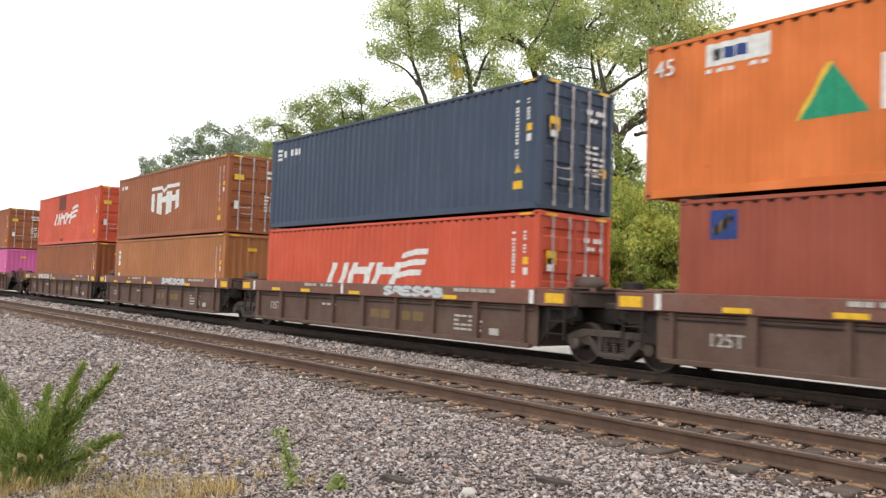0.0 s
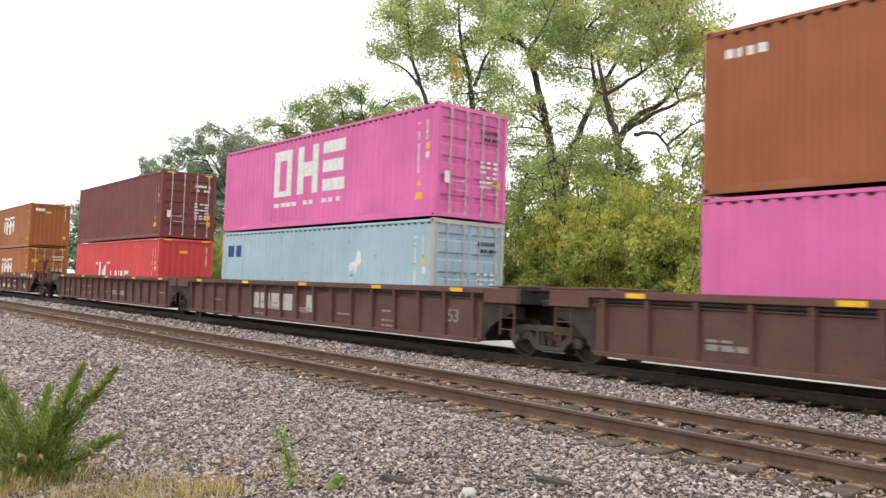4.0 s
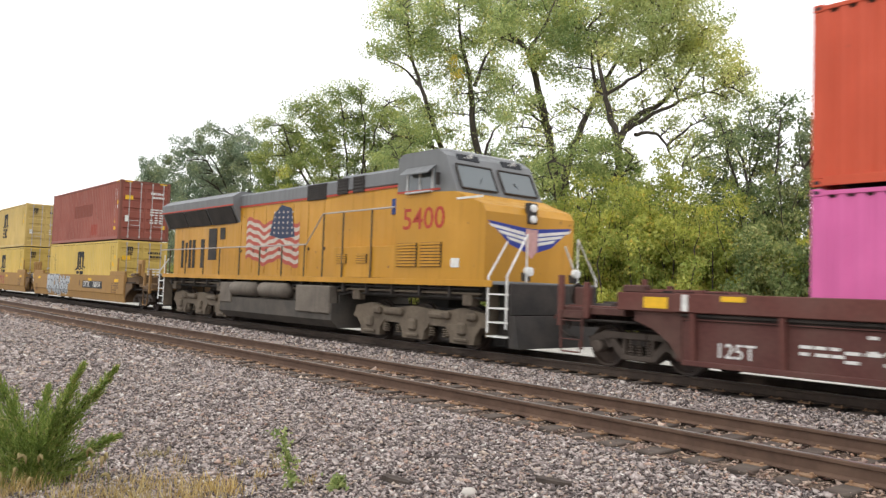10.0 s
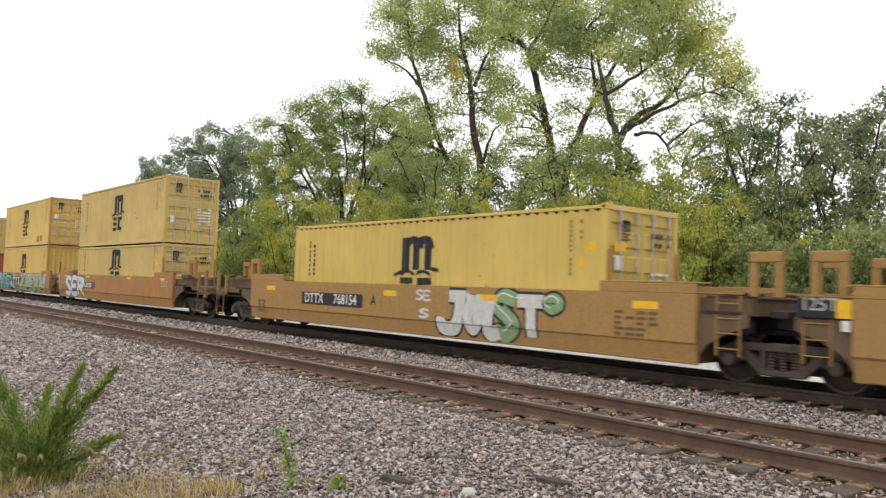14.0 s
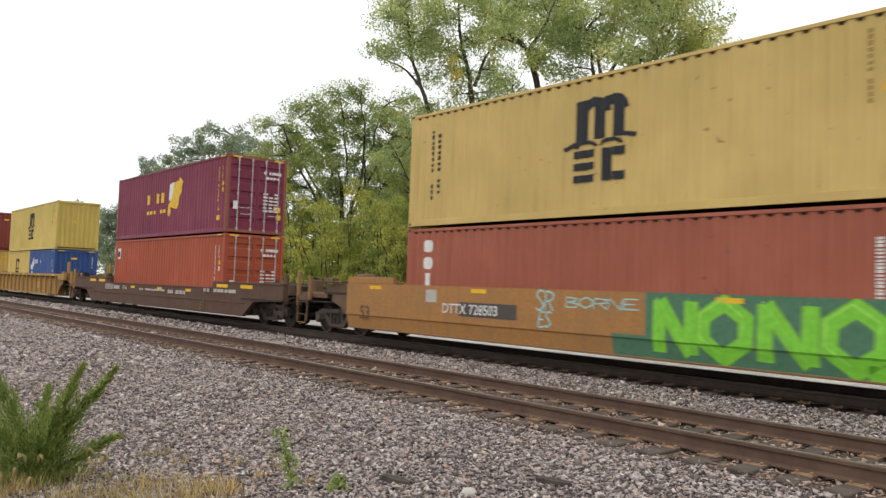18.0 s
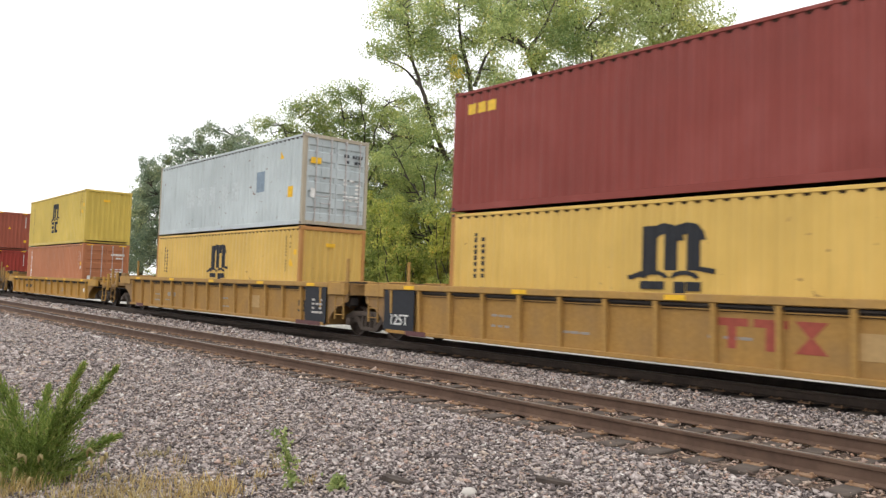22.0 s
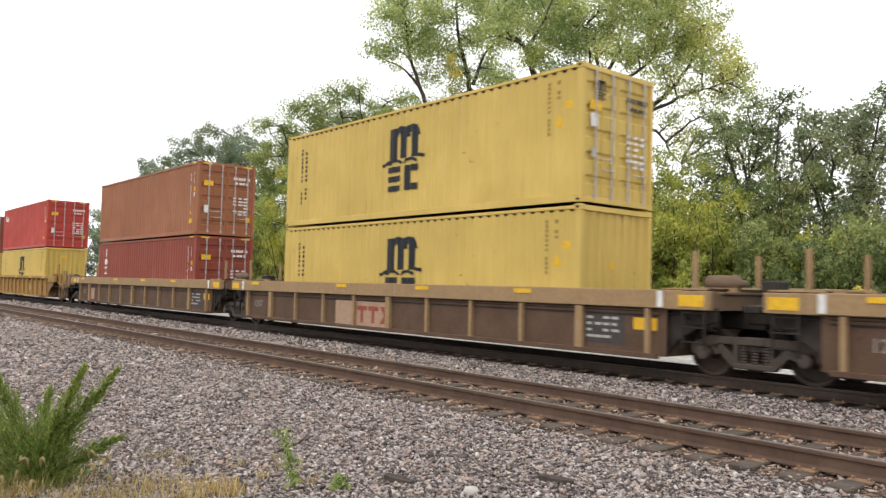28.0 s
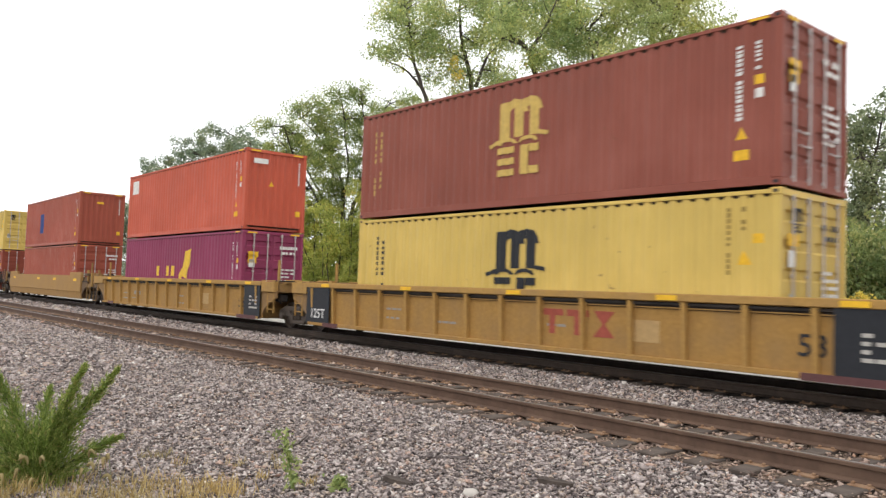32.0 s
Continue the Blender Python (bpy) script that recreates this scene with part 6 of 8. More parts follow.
stack(8.52, ("steel_blue", (0.085, 0.155, 0.235), HC, False, "steel blue container with weathered blind end", [("emblem", bars_row(-5.2, -4.2, 2.2, 0.2, 5, 2) + [rect(-5.75, 2.15, -5.4, 2.22), rect(-5.75, 2.28, -5.4, 2.35), rect(-5.75, 2.41, -5.4, 2.48)], WHITE)] + codes(seed=17), {"wear": 0.6}),
      ("faded_scarlet", (0.56, 0.085, 0.045), HC, True, "faded red container with white slanted sign and rust patches", [("logo", SLANTED, WHITE), ("extra_mark", [rect(2.5, 1.95, 3.1, 2.1)], WHITE), ("repaired_panel", [rect(-4.0, 0.2, -1.0, 0.9), rect(2.6, 2.2, 3.4, 2.7)], plain("orange_patch", (0.42, 0.12, 0.045)))] + codes(seed=18), {"wear": 0.7}))
stack(-10.44, ("magenta", PINK, HC, False, "magenta pink container with large white block sign", [("logo", RING_SIGN, WHITE)] + codes(seed=19), {"wear": 0.2}),
      ("scarlet", RED, HC, False, "bright red container with white slanted sign and blind end", [("logo", SLANTED, WHITE)] + codes(seed=20), {"wear": 0.3}))
# 11 to 13: tan slab-sided wells
stack(-55.91, ("mustard", SANDY, HC, True, "mustard yellow container with dark arched sign", arch_marks(), {}),
      ("dull_maroon", MAR, HC, True, "dull maroon container with overpainted patches", [("repaired_panel", [rect(-1.6, 1.3, 1.8, 1.95)], plain("maroon_patch", (0.235, 0.065, 0.045))), ("repaired_panel", [rect(1.6, 0.3, 2.7, 0.85)], plain("red_patch", (0.36, 0.075, 0.05)))] + codes(seed=21), {"wear": 0.7, "post": (0.2, 0.07, 0.05)}), 0.34)
stack(-74.98, ("mustard", SANDY, HC, True, "mustard yellow container with dark arched sign", arch_marks(), {}),
      ("sand", SANDT, HC, True, "sand yellow container with large dark sign", arch_marks(), {"wear": 0.6}), 0.34)
stack(-94.15, ("mustard", SANDY, HC, True, "mustard yellow container riding alone in the well", arch_marks(), {}), None, 0.34)
# 14 to 16: orange-tan slab-sided wells with sprayed lettering
stack(-117.63, ("sand", SANDT, STD, True, "sand yellow container with dark arched sign", arch_marks(), {}),
      ("sand", SANDT, HC, True, "sand yellow container with yellow and green door labels", arch_marks(), {"wear": 0.4}), 0.36)
stack(-136.35, ("amber", (0.62, 0.42, 0.12), HC, False, "amber yellow container with corrugated blind end", arch_marks(), {"post": (0.45, 0.25, 0.08)}),
      ("amber", (0.62, 0.42, 0.12), HC, True, "amber yellow container with rust stains along its foot", arch_marks() + [("rust_stain", [rect(3.2, 0.2, 3.7, 0.55), rect(3.9, 0.25, 4.6, 0.6)], plain("rust_stain", (0.36, 0.20, 0.06)))], {"wear": 0.8, "post": (0.45, 0.25, 0.08)}), 0.34)
stack(-155.66, ("brick_brown", REDBR, STD, True, "brick brown container with a white column of marks", [("name_sign", column_sign(-5.45, -5.02, 0.6, 2.3, "ooio", 0.10), WHITE)] + codes(h=2.5, seed=22), {"wear": 0.6}),
      ("sand", SANDT, HC, True, "sand yellow container with large dark sign", arch_marks(), {}), 0.36)
# 17: fishbelly well
stack(-178.83, ("vermilion", (0.37, 0.075, 0.032), HC, True, "vermilion brown container with small blue emblem", [("emblem", [rect(-5.7, 2.0, -5.3, 2.5)], WHITE), ("emblem_wave", [rect(-5.66, 2.1, -5.34, 2.35)], NAVY)] + codes(seed=23), {}),
      ("claret", (0.19, 0.028, 0.06), HC, True, "claret red container with yellow winged sign", [("logo", bars_row(-2.1, 0.0, 1.45, 0.42, 4, 2) + [stroke(0.4, 0.9, 0.75, 1.5, 0.3), stroke(1.1, 1.2, 1.7, 2.3, 0.5), [(0.7, 1.2), (1.2, 1.1), (1.6, 2.3), (0.9, 2.2)]], GOLD), ("logo_leaf", [[(0.45, 1.5), (0.85, 1.45), (0.95, 2.25), (0.5, 2.2)]], WHITE), ("slogan_lettering", bars_row(-2.1, 0.2, 1.0, 0.15, 6, 4), GOLD)] + codes(mat=GOLD, seed=24), {"wear": 0.7, "post": (0.24, 0.08, 0.05)}))
# 18 to 20: yellow ribbed wells
u = -202.02
container("sapphire", (0.035, 0.085, 0.26), 6.058, STD, False, "dark blue twenty foot container with white emblem", u - 3.029, 0.36,
          [("emblem", [stroke(-2.6, 1.5, -1.9, 1.75, 0.3), stroke(-2.3, 1.4, -2.0, 2.1, 0.25), rect(-2.4, 1.1, -2.1, 1.25)], WHITE), ("name_lettering", bars_row(-1.7, 0.0, 1.75, 0.25, 6, 3), WHITE)] + codes(6.058, h=2.4, seed=25), 0.4)
container("mustard", SANDY, 6.058, STD, True, "mustard yellow twenty foot container with dark sign", u - F40 + 3.029, 0.36, [("logo", place(sign_m(1.35), -0.2, 0.75), BLACK), ("name_column", bars_up(-2.4, 0.9, 2.3, 10, 0.08, 3) + bars_up(-2.15, 1.0, 2.3, 9, 0.1, 4), BLACK)], 0.5)
stack(u, None, ("lemon", (0.56, 0.415, 0.105), HC, False, "bright yellow container with dark sign and blind end", arch_marks(), {"wear": 0.3}), 0.36 + STD + 0.02)
stack(-221.19, ("straw", (0.64, 0.42, 0.11), HC, False, "straw yellow container with rusted edge, blind end", arch_marks(), {"post": (0.42, 0.2, 0.06)}),
      ("oxblood", (0.23, 0.045, 0.035), HC, False, "oxblood red container with yellow name bars", [("name_lettering", bars_row(-5.6, -4.0, 2.3, 0.25, 5, 3), GOLD)] + codes(seed=26), {"wear": 0.3}), 0.36)
stack(-240.54, ("straw", (0.64, 0.42, 0.11), HC, False, "straw yellow container with blind end", arch_marks(), {"post": (0.42, 0.2, 0.06)}),
      ("pale_grey", (0.47, 0.52, 0.53), HC, True, "pale grey container with washed-out lettering and rusty posts", [("repaired_panel", [rect(2.9, 1.2, 3.5, 1.9)], plain("slate_patch", (0.24, 0.31, 0.38))), ("ghost_lettering", [rect(-3.1, 1.0, -2.4, 1.7), rect(-2.1, 1.0, -1.4, 1.7), rect(-1.1, 1.0, -0.4, 1.7), rect(0.0, 1.0, 0.7, 1.7), rect(1.0, 1.0, 1.6, 1.7)], plain("ghost_lettering", (0.54, 0.59, 0.60))), ("warning_label", triangle(4.6, 2.2, 0.26) + [rect(5.1, 0.9, 5.45, 1.25)], YELLOW)], {"post": (0.38, 0.33, 0.25), "wear": 0.8}), 0.36)
# 21: bright yellow well; 22: dull yellow well
stack(-263.59, ("terracotta", (0.43, 0.165, 0.075), HC, True, "terracotta container with a white column of lettering bars", [("name_sign", column_sign(-5.28, -4.92, 0.98, 2.56, "ioiiox", 0.09), WHITE)] + codes(seed=27), {}),
      ("ochre", (0.56, 0.41, 0.085), HC, False, "ochre yellow container with dark sign and blind end", arch_marks(), {"wear": 0.3}))
stack(-286.87, ("crimson", (0.31, 0.042, 0.03), HC, False, "crimson container with yellow arched sign", [("logo", place(sign_m(1.74), 0.05, 0.68, 1.14, 1.0), GOLDY), ("name_column", bars_up(-5.5, 0.8, 2.4, 10, 0.1, 3), GOLDY)] + codes(seed=28), {"wear": 0.3}),
      ("dull_red", (0.31, 0.082, 0.05), HC, False, "dull red container with a white board", [("name_board", [rect(-5.6, 2.0, -4.5, 2.6)], WHITE)] + codes(seed=29), {"wear": 0.4}), 0.32)
# 23 to 25: two-tone wells
stack(-309.85, ("lemon", (0.56, 0.415, 0.105), HC, True, "bright yellow container with dark arched sign", arch_marks(), {"wear": 0.3}),
      ("lemon", (0.56, 0.415, 0.105), HC, False, "bright yellow container with dark sign and blind end", arch_marks(), {"wear": 0.3}), 0.36)
stack(-329.18, ("mustard", SANDY, HC, False, "mustard yellow container with blind end", arch_marks(), {}),
      ("mustard", SANDY, HC, True, "mustard yellow container with dark sign and labelled doors", arch_marks(), {}), 0.32)
stack(-348.48, ("maroon_brown", (0.27, 0.06, 0.036), HC, True, "maroon container with white lettering bars", [("name_sign", column_sign(-5.12, -4.70, 1.26, 2.55, "iox", 0.12), WHITE)] + codes(seed=30), {}),
      ("chestnut", (0.32, 0.122, 0.055), HC, True, "chestnut brown container, plain sided", codes(seed=31), {"wear": 0.4}), 0.34)
# 26 to 28: yellow ribbed wells
stack(-371.27, ("mustard", SANDY, HC, False, "mustard yellow container with dark sign and blind end", arch_marks(), {}),
      ("ruby", (0.45, 0.055, 0.04), HC, True, "ruby red container with white emblem", [("emblem", [rect(-5.40, 2.04, -5.10, 2.42)] + [stroke(-5.05, 2.02, -4.88, 2.44, 0.11), stroke(-4.72, 2.02, -4.88, 2.44, 0.11), rect(-4.62, 2.02, -4.5, 2.44)], WHITE)] + codes(seed=32), {"wear": 0.3}), 0.38)
stack(-390.14, ("mustard", SANDY, HC, True, "mustard yellow container with dark arched sign", arch_marks(), {}),
      ("maroon_sign", (0.25, 0.068, 0.045), HC, True, "maroon container with large yellow arched sign", [("logo", place(sign_m(1.74), 0.05, 0.68, 1.14, 1.0), GOLDY), ("name_column", bars_up(-5.5, 0.6, 2.4, 10, 0.1, 3) + bars_up(-5.25, 0.8, 2.4, 9, 0.1, 4), GOLDY)] + codes(seed=33), {"wear": 0.4}), 0.40)
stack(-409.64, ("plum", (0.25, 0.035, 0.09), HC, True, "plum red container with yellow sign", [("logo", bars_row(-2.1, 0.0, 1.2, 0.42, 4, 2) + [stroke(0.4, 0.9, 0.75, 1.5, 0.3), [(0.7, 1.2), (1.2, 1.1), (1.6, 2.3), (0.9, 2.2)]], GOLD)] + codes(seed=34), {"wear": 0.6}),
      ("tangerine", (0.50, 0.095, 0.05), HC, False, "orange red container with a white board and blind end", [("name_board", [rect(-5.6, 2.0, -4.9, 2.6)], WHITE)] + codes(seed=35), {"wear": 0.4}), 0.40)
# 29, 30
stack(-429.94, ("burnt_red", (0.33, 0.075, 0.045), HC, True, "burnt red container with yellow labels", codes(seed=36), {}),
      ("burnt_red", (0.33, 0.075, 0.045), HC, False, "burnt red container with a dark board and blind end", [("name_board", [rect(-2.4, 0.8, -1.6, 2.0)], NAVY)] + codes(seed=37), {}), 0.34)
stack(-449.2, ("maroon_brown", (0.27, 0.06, 0.036), HC, True, "maroon container under a yellow one", codes(seed=38), {}),
      ("mustard", SANDY, HC, True, "mustard yellow container with dark sign", arch_marks(), {}), 0.34)

# the cars below them
M40 = -F40 / 2


def joint_marks(joint):
    """Large yellow and white patches on the chord beside each shared truck."""
    return [("yellow_panel", [rect(-joint + 0.5, 1.22, -joint + 1.0, 1.42), rect(joint - 1.0, 1.22, joint - 0.5, 1.42)], YELLOW, -1.555), ("white_panel", [rect(-joint + 1.3, 1.19, -joint + 1.42, 1.48), rect(joint - 1.42, 1.19, joint - 1.3, 1.48)], WHITE, -1.578)]


SHORT = dict(half=6.35, joint=7.62, ribs=9)


def brown_marks(seed):
    return [("reflector", reflectors((-5.0, -3.2, -0.6, 3.4), 1.2, 0.5), YELLOW, None), ("white_panel", [rect(-1.0, 1.2, -0.9, 1.48)], WHITE, None),
            ("stencil", [q for i in range(4) for q in bars_row(3.7, 4.7, 0.8 - 0.1 * i, 0.05, 4, seed + i)] + bars_row(-2.4, -1.4, 0.85, 0.06, 4, seed + 5) + [rect(4.9, 0.45, 5.2, 0.6)], DULLWHITE, -1.456),
            ("faded_lettering", bars_row(0.3, 2.6, 0.62, 0.22, 5, seed + 7), plain("faded_gold", (0.20, 0.13, 0.05)), -1.456),
            ("chord_stencil", bars_row(-3.0, -1.4, 1.38, 0.08, 7, seed) + bars_row(3.8, 5.2, 1.38, 0.08, 7, seed + 3), DULLWHITE, None)]


for i, (u, l, r) in enumerate(((155.99, "A", "A"), (140.38, "A", "A"), (124.87, "A", "A"), (109.62, "E", "A"))):
    gx = -3.8 if i == 3 else 1.0
    g = piece("SRESOB", gx, gx + 2.4, 1.22, 1.47, 0.07, 0.02, 0.2, 40 + i)
    well_car("rib", u + M40, l, r, BROWN, "grimy brown ribbed well car with a reddish top chord", marks=brown_marks(60 + i) + joint_marks(7.62) + mural((GREYMARK, SILVER), g[:2], -1.57, 1.18, 1.5),
             texts=(("125T", 0.22, -5.0, 0.72, DULLWHITE, -1.456),), drum=(0, 1), **SHORT)
for i, (u, l, r) in enumerate(((88.71, "A", "E"), (69.12, "A", "A"), (50.59, "E", "A"))):
    well_car("taper", u + M40, l, r, DARKBROWN, "dark brown ribbed well car with grimy sides", ribs=17, joint=9.75 if i < 2 else 9.4,
             marks=common(70 + i, 1.5, GREYMARK, 7) + [("faded_lettering", bars_row(1.0, 4.0, 0.62, 0.2, 5, 3) if i != 1 else bars_row(-3.2, 1.2, 0.6, 0.5, 6, 5), GREYMARK if i != 1 else DULLWHITE, -1.456)],
             texts=(("53", 0.36, 6.9, 0.8, plain("faded_gold", (0.20, 0.13, 0.05)), -1.456),) if i != 1 else (("53", 0.3, 7.2, 0.8, GREYMARK, -1.456),))
for i, (u, l, r) in enumerate(((27.35, "A", "E"), (8.52, "A", "A"), (-10.44, "E", "A"))):
    well_car("taper", u + M40, l, r, MAROON, "maroon ribbed well car with white stencils", ribs=11, joint=9.45, deep=0.33, drum=(0, 0), arms=1,
             marks=common(80 + i, 1.5, WHITE, 6) + joint_marks(9.45) + [("number_lettering", bars_row(0.3, 1.4, 0.5, 0.22, 4, 4), WHITE, -1.456), ("white_panel", [rect(6.1 + 0.45 * k, 1.30, 6.3 + 0.45 * k, 1.46) for k in range(4)], WHITE, None)],
             texts=(("53", 0.42, -0.72, 0.62, WHITE, -1.456), ("350129", 0.24, 2.38, 0.6, WHITE, -1.456), ("125T", 0.24, -7.2, 0.55, WHITE, -1.456)))
for i, (u, l, r) in enumerate(((-55.91, "A", "E"), (-74.98, "A", "A"), (-94.15, "E", "A"))):
    mk = [("reflector", reflectors((-7.2, -0.8, 2.9, 7.0), 1.2, 0.55, 0.14), YELLOW, None),
          ("stencil", [q for k in range(5) for q in bars_row(6.6, 7.6, 1.1 - 0.1 * k, 0.05, 4, k)], plain("brown_stencil", (0.16, 0.09, 0.04)), None)]
    if i == 0:
        spots = [(c, -5.05 + 0.6 * k, -4.25 + 0.6 * k, 0.42, 1.5, k) for k, c in enumerate("BROS")] + [("S", -2.95, -2.25, 0.4, 0.98, 9), ("U", -2.32, -1.55, 0.95, 1.5, 5), ("U", -1.75, -0.9, 0.95, 1.5, 6), ("O", -2.15, -1.45, 0.52, 1.05, 4), ("O", -1.65, -0.85, 0.48, 1.1, 8), ("U", -0.95, -0.42, 1.05, 1.5, 7)]
        for k, (text, x0, x1, z0, z1, sd) in enumerate(spots):
            fat = 0.25 if z1 - z0 > 0.7 else 0.21
            halo, fill, shine = piece(text, x0, x1, z0, z1, fat, 0.085, 0.06, sd)
            rim = piece(text, x0, x1, z0, z1, fat, 0.04, 0.06, sd)[0]
            mk += mural((SILVER,), (halo,)) + mural((BLACK, GREYSPRAY, SILVER), (rim, fill, shine), level=1 + 3 * (k % 4))
    elif i == 1:
        for text, x0, x1, z0, z1, sd, colour in (("S", -5.6, -4.9, 0.75, 1.5, 2, PALESPRAY), ("O", -2.85, -1.45, 0.36, 1.5, 6, FEROZ), ("A", -5.15, -3.7, 0.34, 1.5, 3, PALESPRAY), ("A", -3.75, -2.25, 0.34, 1.5, 5, PALESPRAY), ("S", -1.6, -0.4, 0.34, 1.5, 4, PALESPRAY), ("A", -0.75, 0.8, 0.34, 1.5, 7, PALESPRAY)):
            rim, fill, shine = piece(text, x0, x1, z0, z1, 0.36 if colour is PALESPRAY else 0.26, 0.06, -0.12, sd, True, 1.1)
            mk += mural((BLACK, colour, GREYSPRAY), (rim, fill, shine), level=3 * (sd % 3))
    else:
        for text, x0, x1, z0, z1, sd, colour in (("J", 1.45, 2.45, 0.36, 1.46, 1, PALESPRAY), ("UL", 2.35, 3.65, 0.36, 1.46, 2, PALESPRAY), ("S", 3.25, 4.15, 0.34, 1.5, 3, SAGE), ("T", 3.95, 4.9, 0.34, 1.46, 4, PALESPRAY), ("O", 4.8, 5.3, 0.98, 1.42, 5, SAGE)):
            rim, fill, shine = piece(text, x0, x1, z0, z1, 0.33 if z1 - z0 > 0.6 else 0.2, 0.055, 0.05, sd)
            mk += mural((BLACK, colour, WHITE), (rim, fill, shine))
        mk += mural((SILVER,), (piece("SE", 0.55, 1.15, 1.12, 1.4, 0.05, 0.01, 0.1, 6)[1] + piece("S", 0.7, 1.1, 0.7, 0.95, 0.06, 0.01, 0.1, 7)[1],))
    if i != 1:
        x = (1.97, -4.95)[i // 2]
        mk += [("number_board", [rect(x, 0.84, x + 3.2, 1.2)], BLACK, None)]
    else:
        mk += [("name_block", place(XBLOCKS, 1.55, 1.0, 0.95, 1.05), REDMARK, None)]
    well_car("smooth", u + M40, l, r, TAN, "tan slab-sided well car with sprayed silver lettering", posts=(4, 4), marks=mk,
             texts=(("53", 0.36, -7.5, 0.68, plain("brown_stencil", (0.16, 0.09, 0.04)), None),) + ((("B", 0.25, 1.46, 1.06, BLACK, None), ("768154", 0.27, 4.32, 1.02, WHITE, -1.572), ("DTTX", 0.27, 2.67, 1.02, WHITE, -1.572)) if i == 0 else (("A", 0.25, -1.24, 1.05, BLACK, None), ("768154", 0.27, -2.6, 1.02, WHITE, -1.572), ("DTTX", 0.27, -4.25, 1.02, WHITE, -1.572)) if i == 2 else ()))
for i, (u, l, r) in enumerate(((-117.63, "A", "E"), (-136.35, "A", "A"), (-155.66, "E", "A"))):
    mk = [("reflector", reflectors((-7.2, -3.2, 2.9, 7.0), 1.36, 0.5, 0.09), YELLOW, None)]
    if i == 0:
        rim, fill, shine = piece("SER", -7.0, -3.6, 0.34, 1.46, 0.26, 0.06, 0.1, 11)
        mk += mural((NAVY, SILVER, WHITE), (rim, fill, shine))
    elif i == 1:
        mk += mural((TEAL,), ([ribbon([(-7.6, 0.5), (-6.2, 0.75), (-4.0, 0.8), (-1.9, 0.7), (-0.6, 0.36)], 0.62, True, 0.5), ribbon([(-8.2, 1.42), (-7.2, 1.1), (-4.6, 1.2), (-2.0, 1.1)], 0.5, True, 0.4)],))
        wide, dark, shine = piece("RAMR", -8.0, -1.5, 0.3, 1.5, 0.30, 0.10, 0.26, 22, False, 1.2, 0.5)
        mk += mural((BLACK, TEAL, BLACK, PALETEAL), (wide, dark, piece("RAMR", -8.0, -1.5, 0.3, 1.5, 0.15, 0.0, 0.26, 22, False, 1.2, 0.5)[1], shine), level=1)
        mk += mural((BLACK, PALETEAL), ([ribbon([(-2.4, 0.5), (-1.4, 0.42), (-0.5, 0.36)], 0.26, False, 0.4)], [ribbon([(-1.9, 0.72), (-1.3, 0.58), (-0.5, 0.5)], 0.04)]), level=2)
        mk += mural((LILAC,), ([ribbon([(2.2, 1.36), (3.2, 1.2), (6.4, 1.3)], 0.34, True), ribbon([(0.95, 0.5), (1.6, 0.9), (1.2, 1.35)], 0.3, True)] + [blot(2.75, 1.28, 0.3, 0.22, 3), blot(7.1, 1.1, 0.28, 0.3, 5), blot(1.2, 0.6, 0.3, 0.2, 6)],))
        rim, fill, shine = piece("ZAERA", 1.2, 7.1, 0.3, 1.5, 0.34, 0.075, -0.25, 23, False, 1.22, 0.6)
        mk += mural((BLACK, PALESPRAY, SAGE, MOSS), ([[[(x + 0.07, z - 0.06) for x, z in q] for q in st] for st in rim], piece("ZAERA", 1.2, 7.1, 0.3, 1.5, 0.34, 0.03, -0.25, 23, False, 1.22, 0.6)[0], fill, [[k for k in (cut(q, 1, 0.64, False) for q in st) if len(k) > 2] for st in fill]), level=1)
        mk += mural((BLACK, SAGE), piece("UES", 0.0, 0.95, 0.36, 0.66, 0.07, 0.03, 0.0, 8)[:2])
        mk += mural((PALETEAL,), (piece("SROB", -1.35, -0.35, 1.22, 1.46, 0.03, 0.01, 0.1, 9)[1],))
        mk += [("name_board", [rect(-1.12, 0.74, 1.12, 1.26)], BLACK, -1.568), ("name_block", place(XBLOCKS, 0.0, 1.0, 0.95, 0.86), plain("pale_pink_marking", (0.72, 0.60, 0.52)), -1.574)]
    else:
        mk += mural((plain("dark_green_spray", (0.085, 0.20, 0.12)),), ([[rect(1.5, 0.3, 6.0, 1.5)], [rect(0.75, 0.3, 1.52, 0.72)], [rect(5.9, 0.5, 6.3, 1.1)]],))
        for text, x0, x1 in (("N", 1.62, 2.62), ("O", 2.5, 3.6), ("N", 3.58, 4.68), ("O", 4.6, 5.7)):
            rim, fill, shine = piece(text, x0, x1, 0.31, 1.49, 0.26, 0.012, 0.0, 33, False, 1.0, 1.0)
            mk += mural((MOSS, GREEN, LIME), (rim, fill, shine), level=1)
        mk += mural((GREEN,), ([ribbon([(5.3, 0.42), (6.2, 0.44)], 0.24)],), level=2)
        mk += mural((PALETEAL,), (piece("BORNE", -0.4, 1.35, 1.14, 1.38, 0.03, 0.01, 0.1, 3, False)[1] + piece("SR", -1.2, -0.7, 1.05, 1.5, 0.04, 0.01, 0.1, 4)[1] + piece("ES", -1.1, -0.75, 0.7, 1.05, 0.035, 0.01, 0.1, 5)[1],))
    if i != 1:
        mk += [("number_board", [rect(-3.6, 0.82, -1.75, 1.14)], plain("faded_board", (0.09, 0.075, 0.065)), None), ("white_panel", [rect(-4.82, 1.1, -4.42, 1.4)], DULLWHITE, None)]
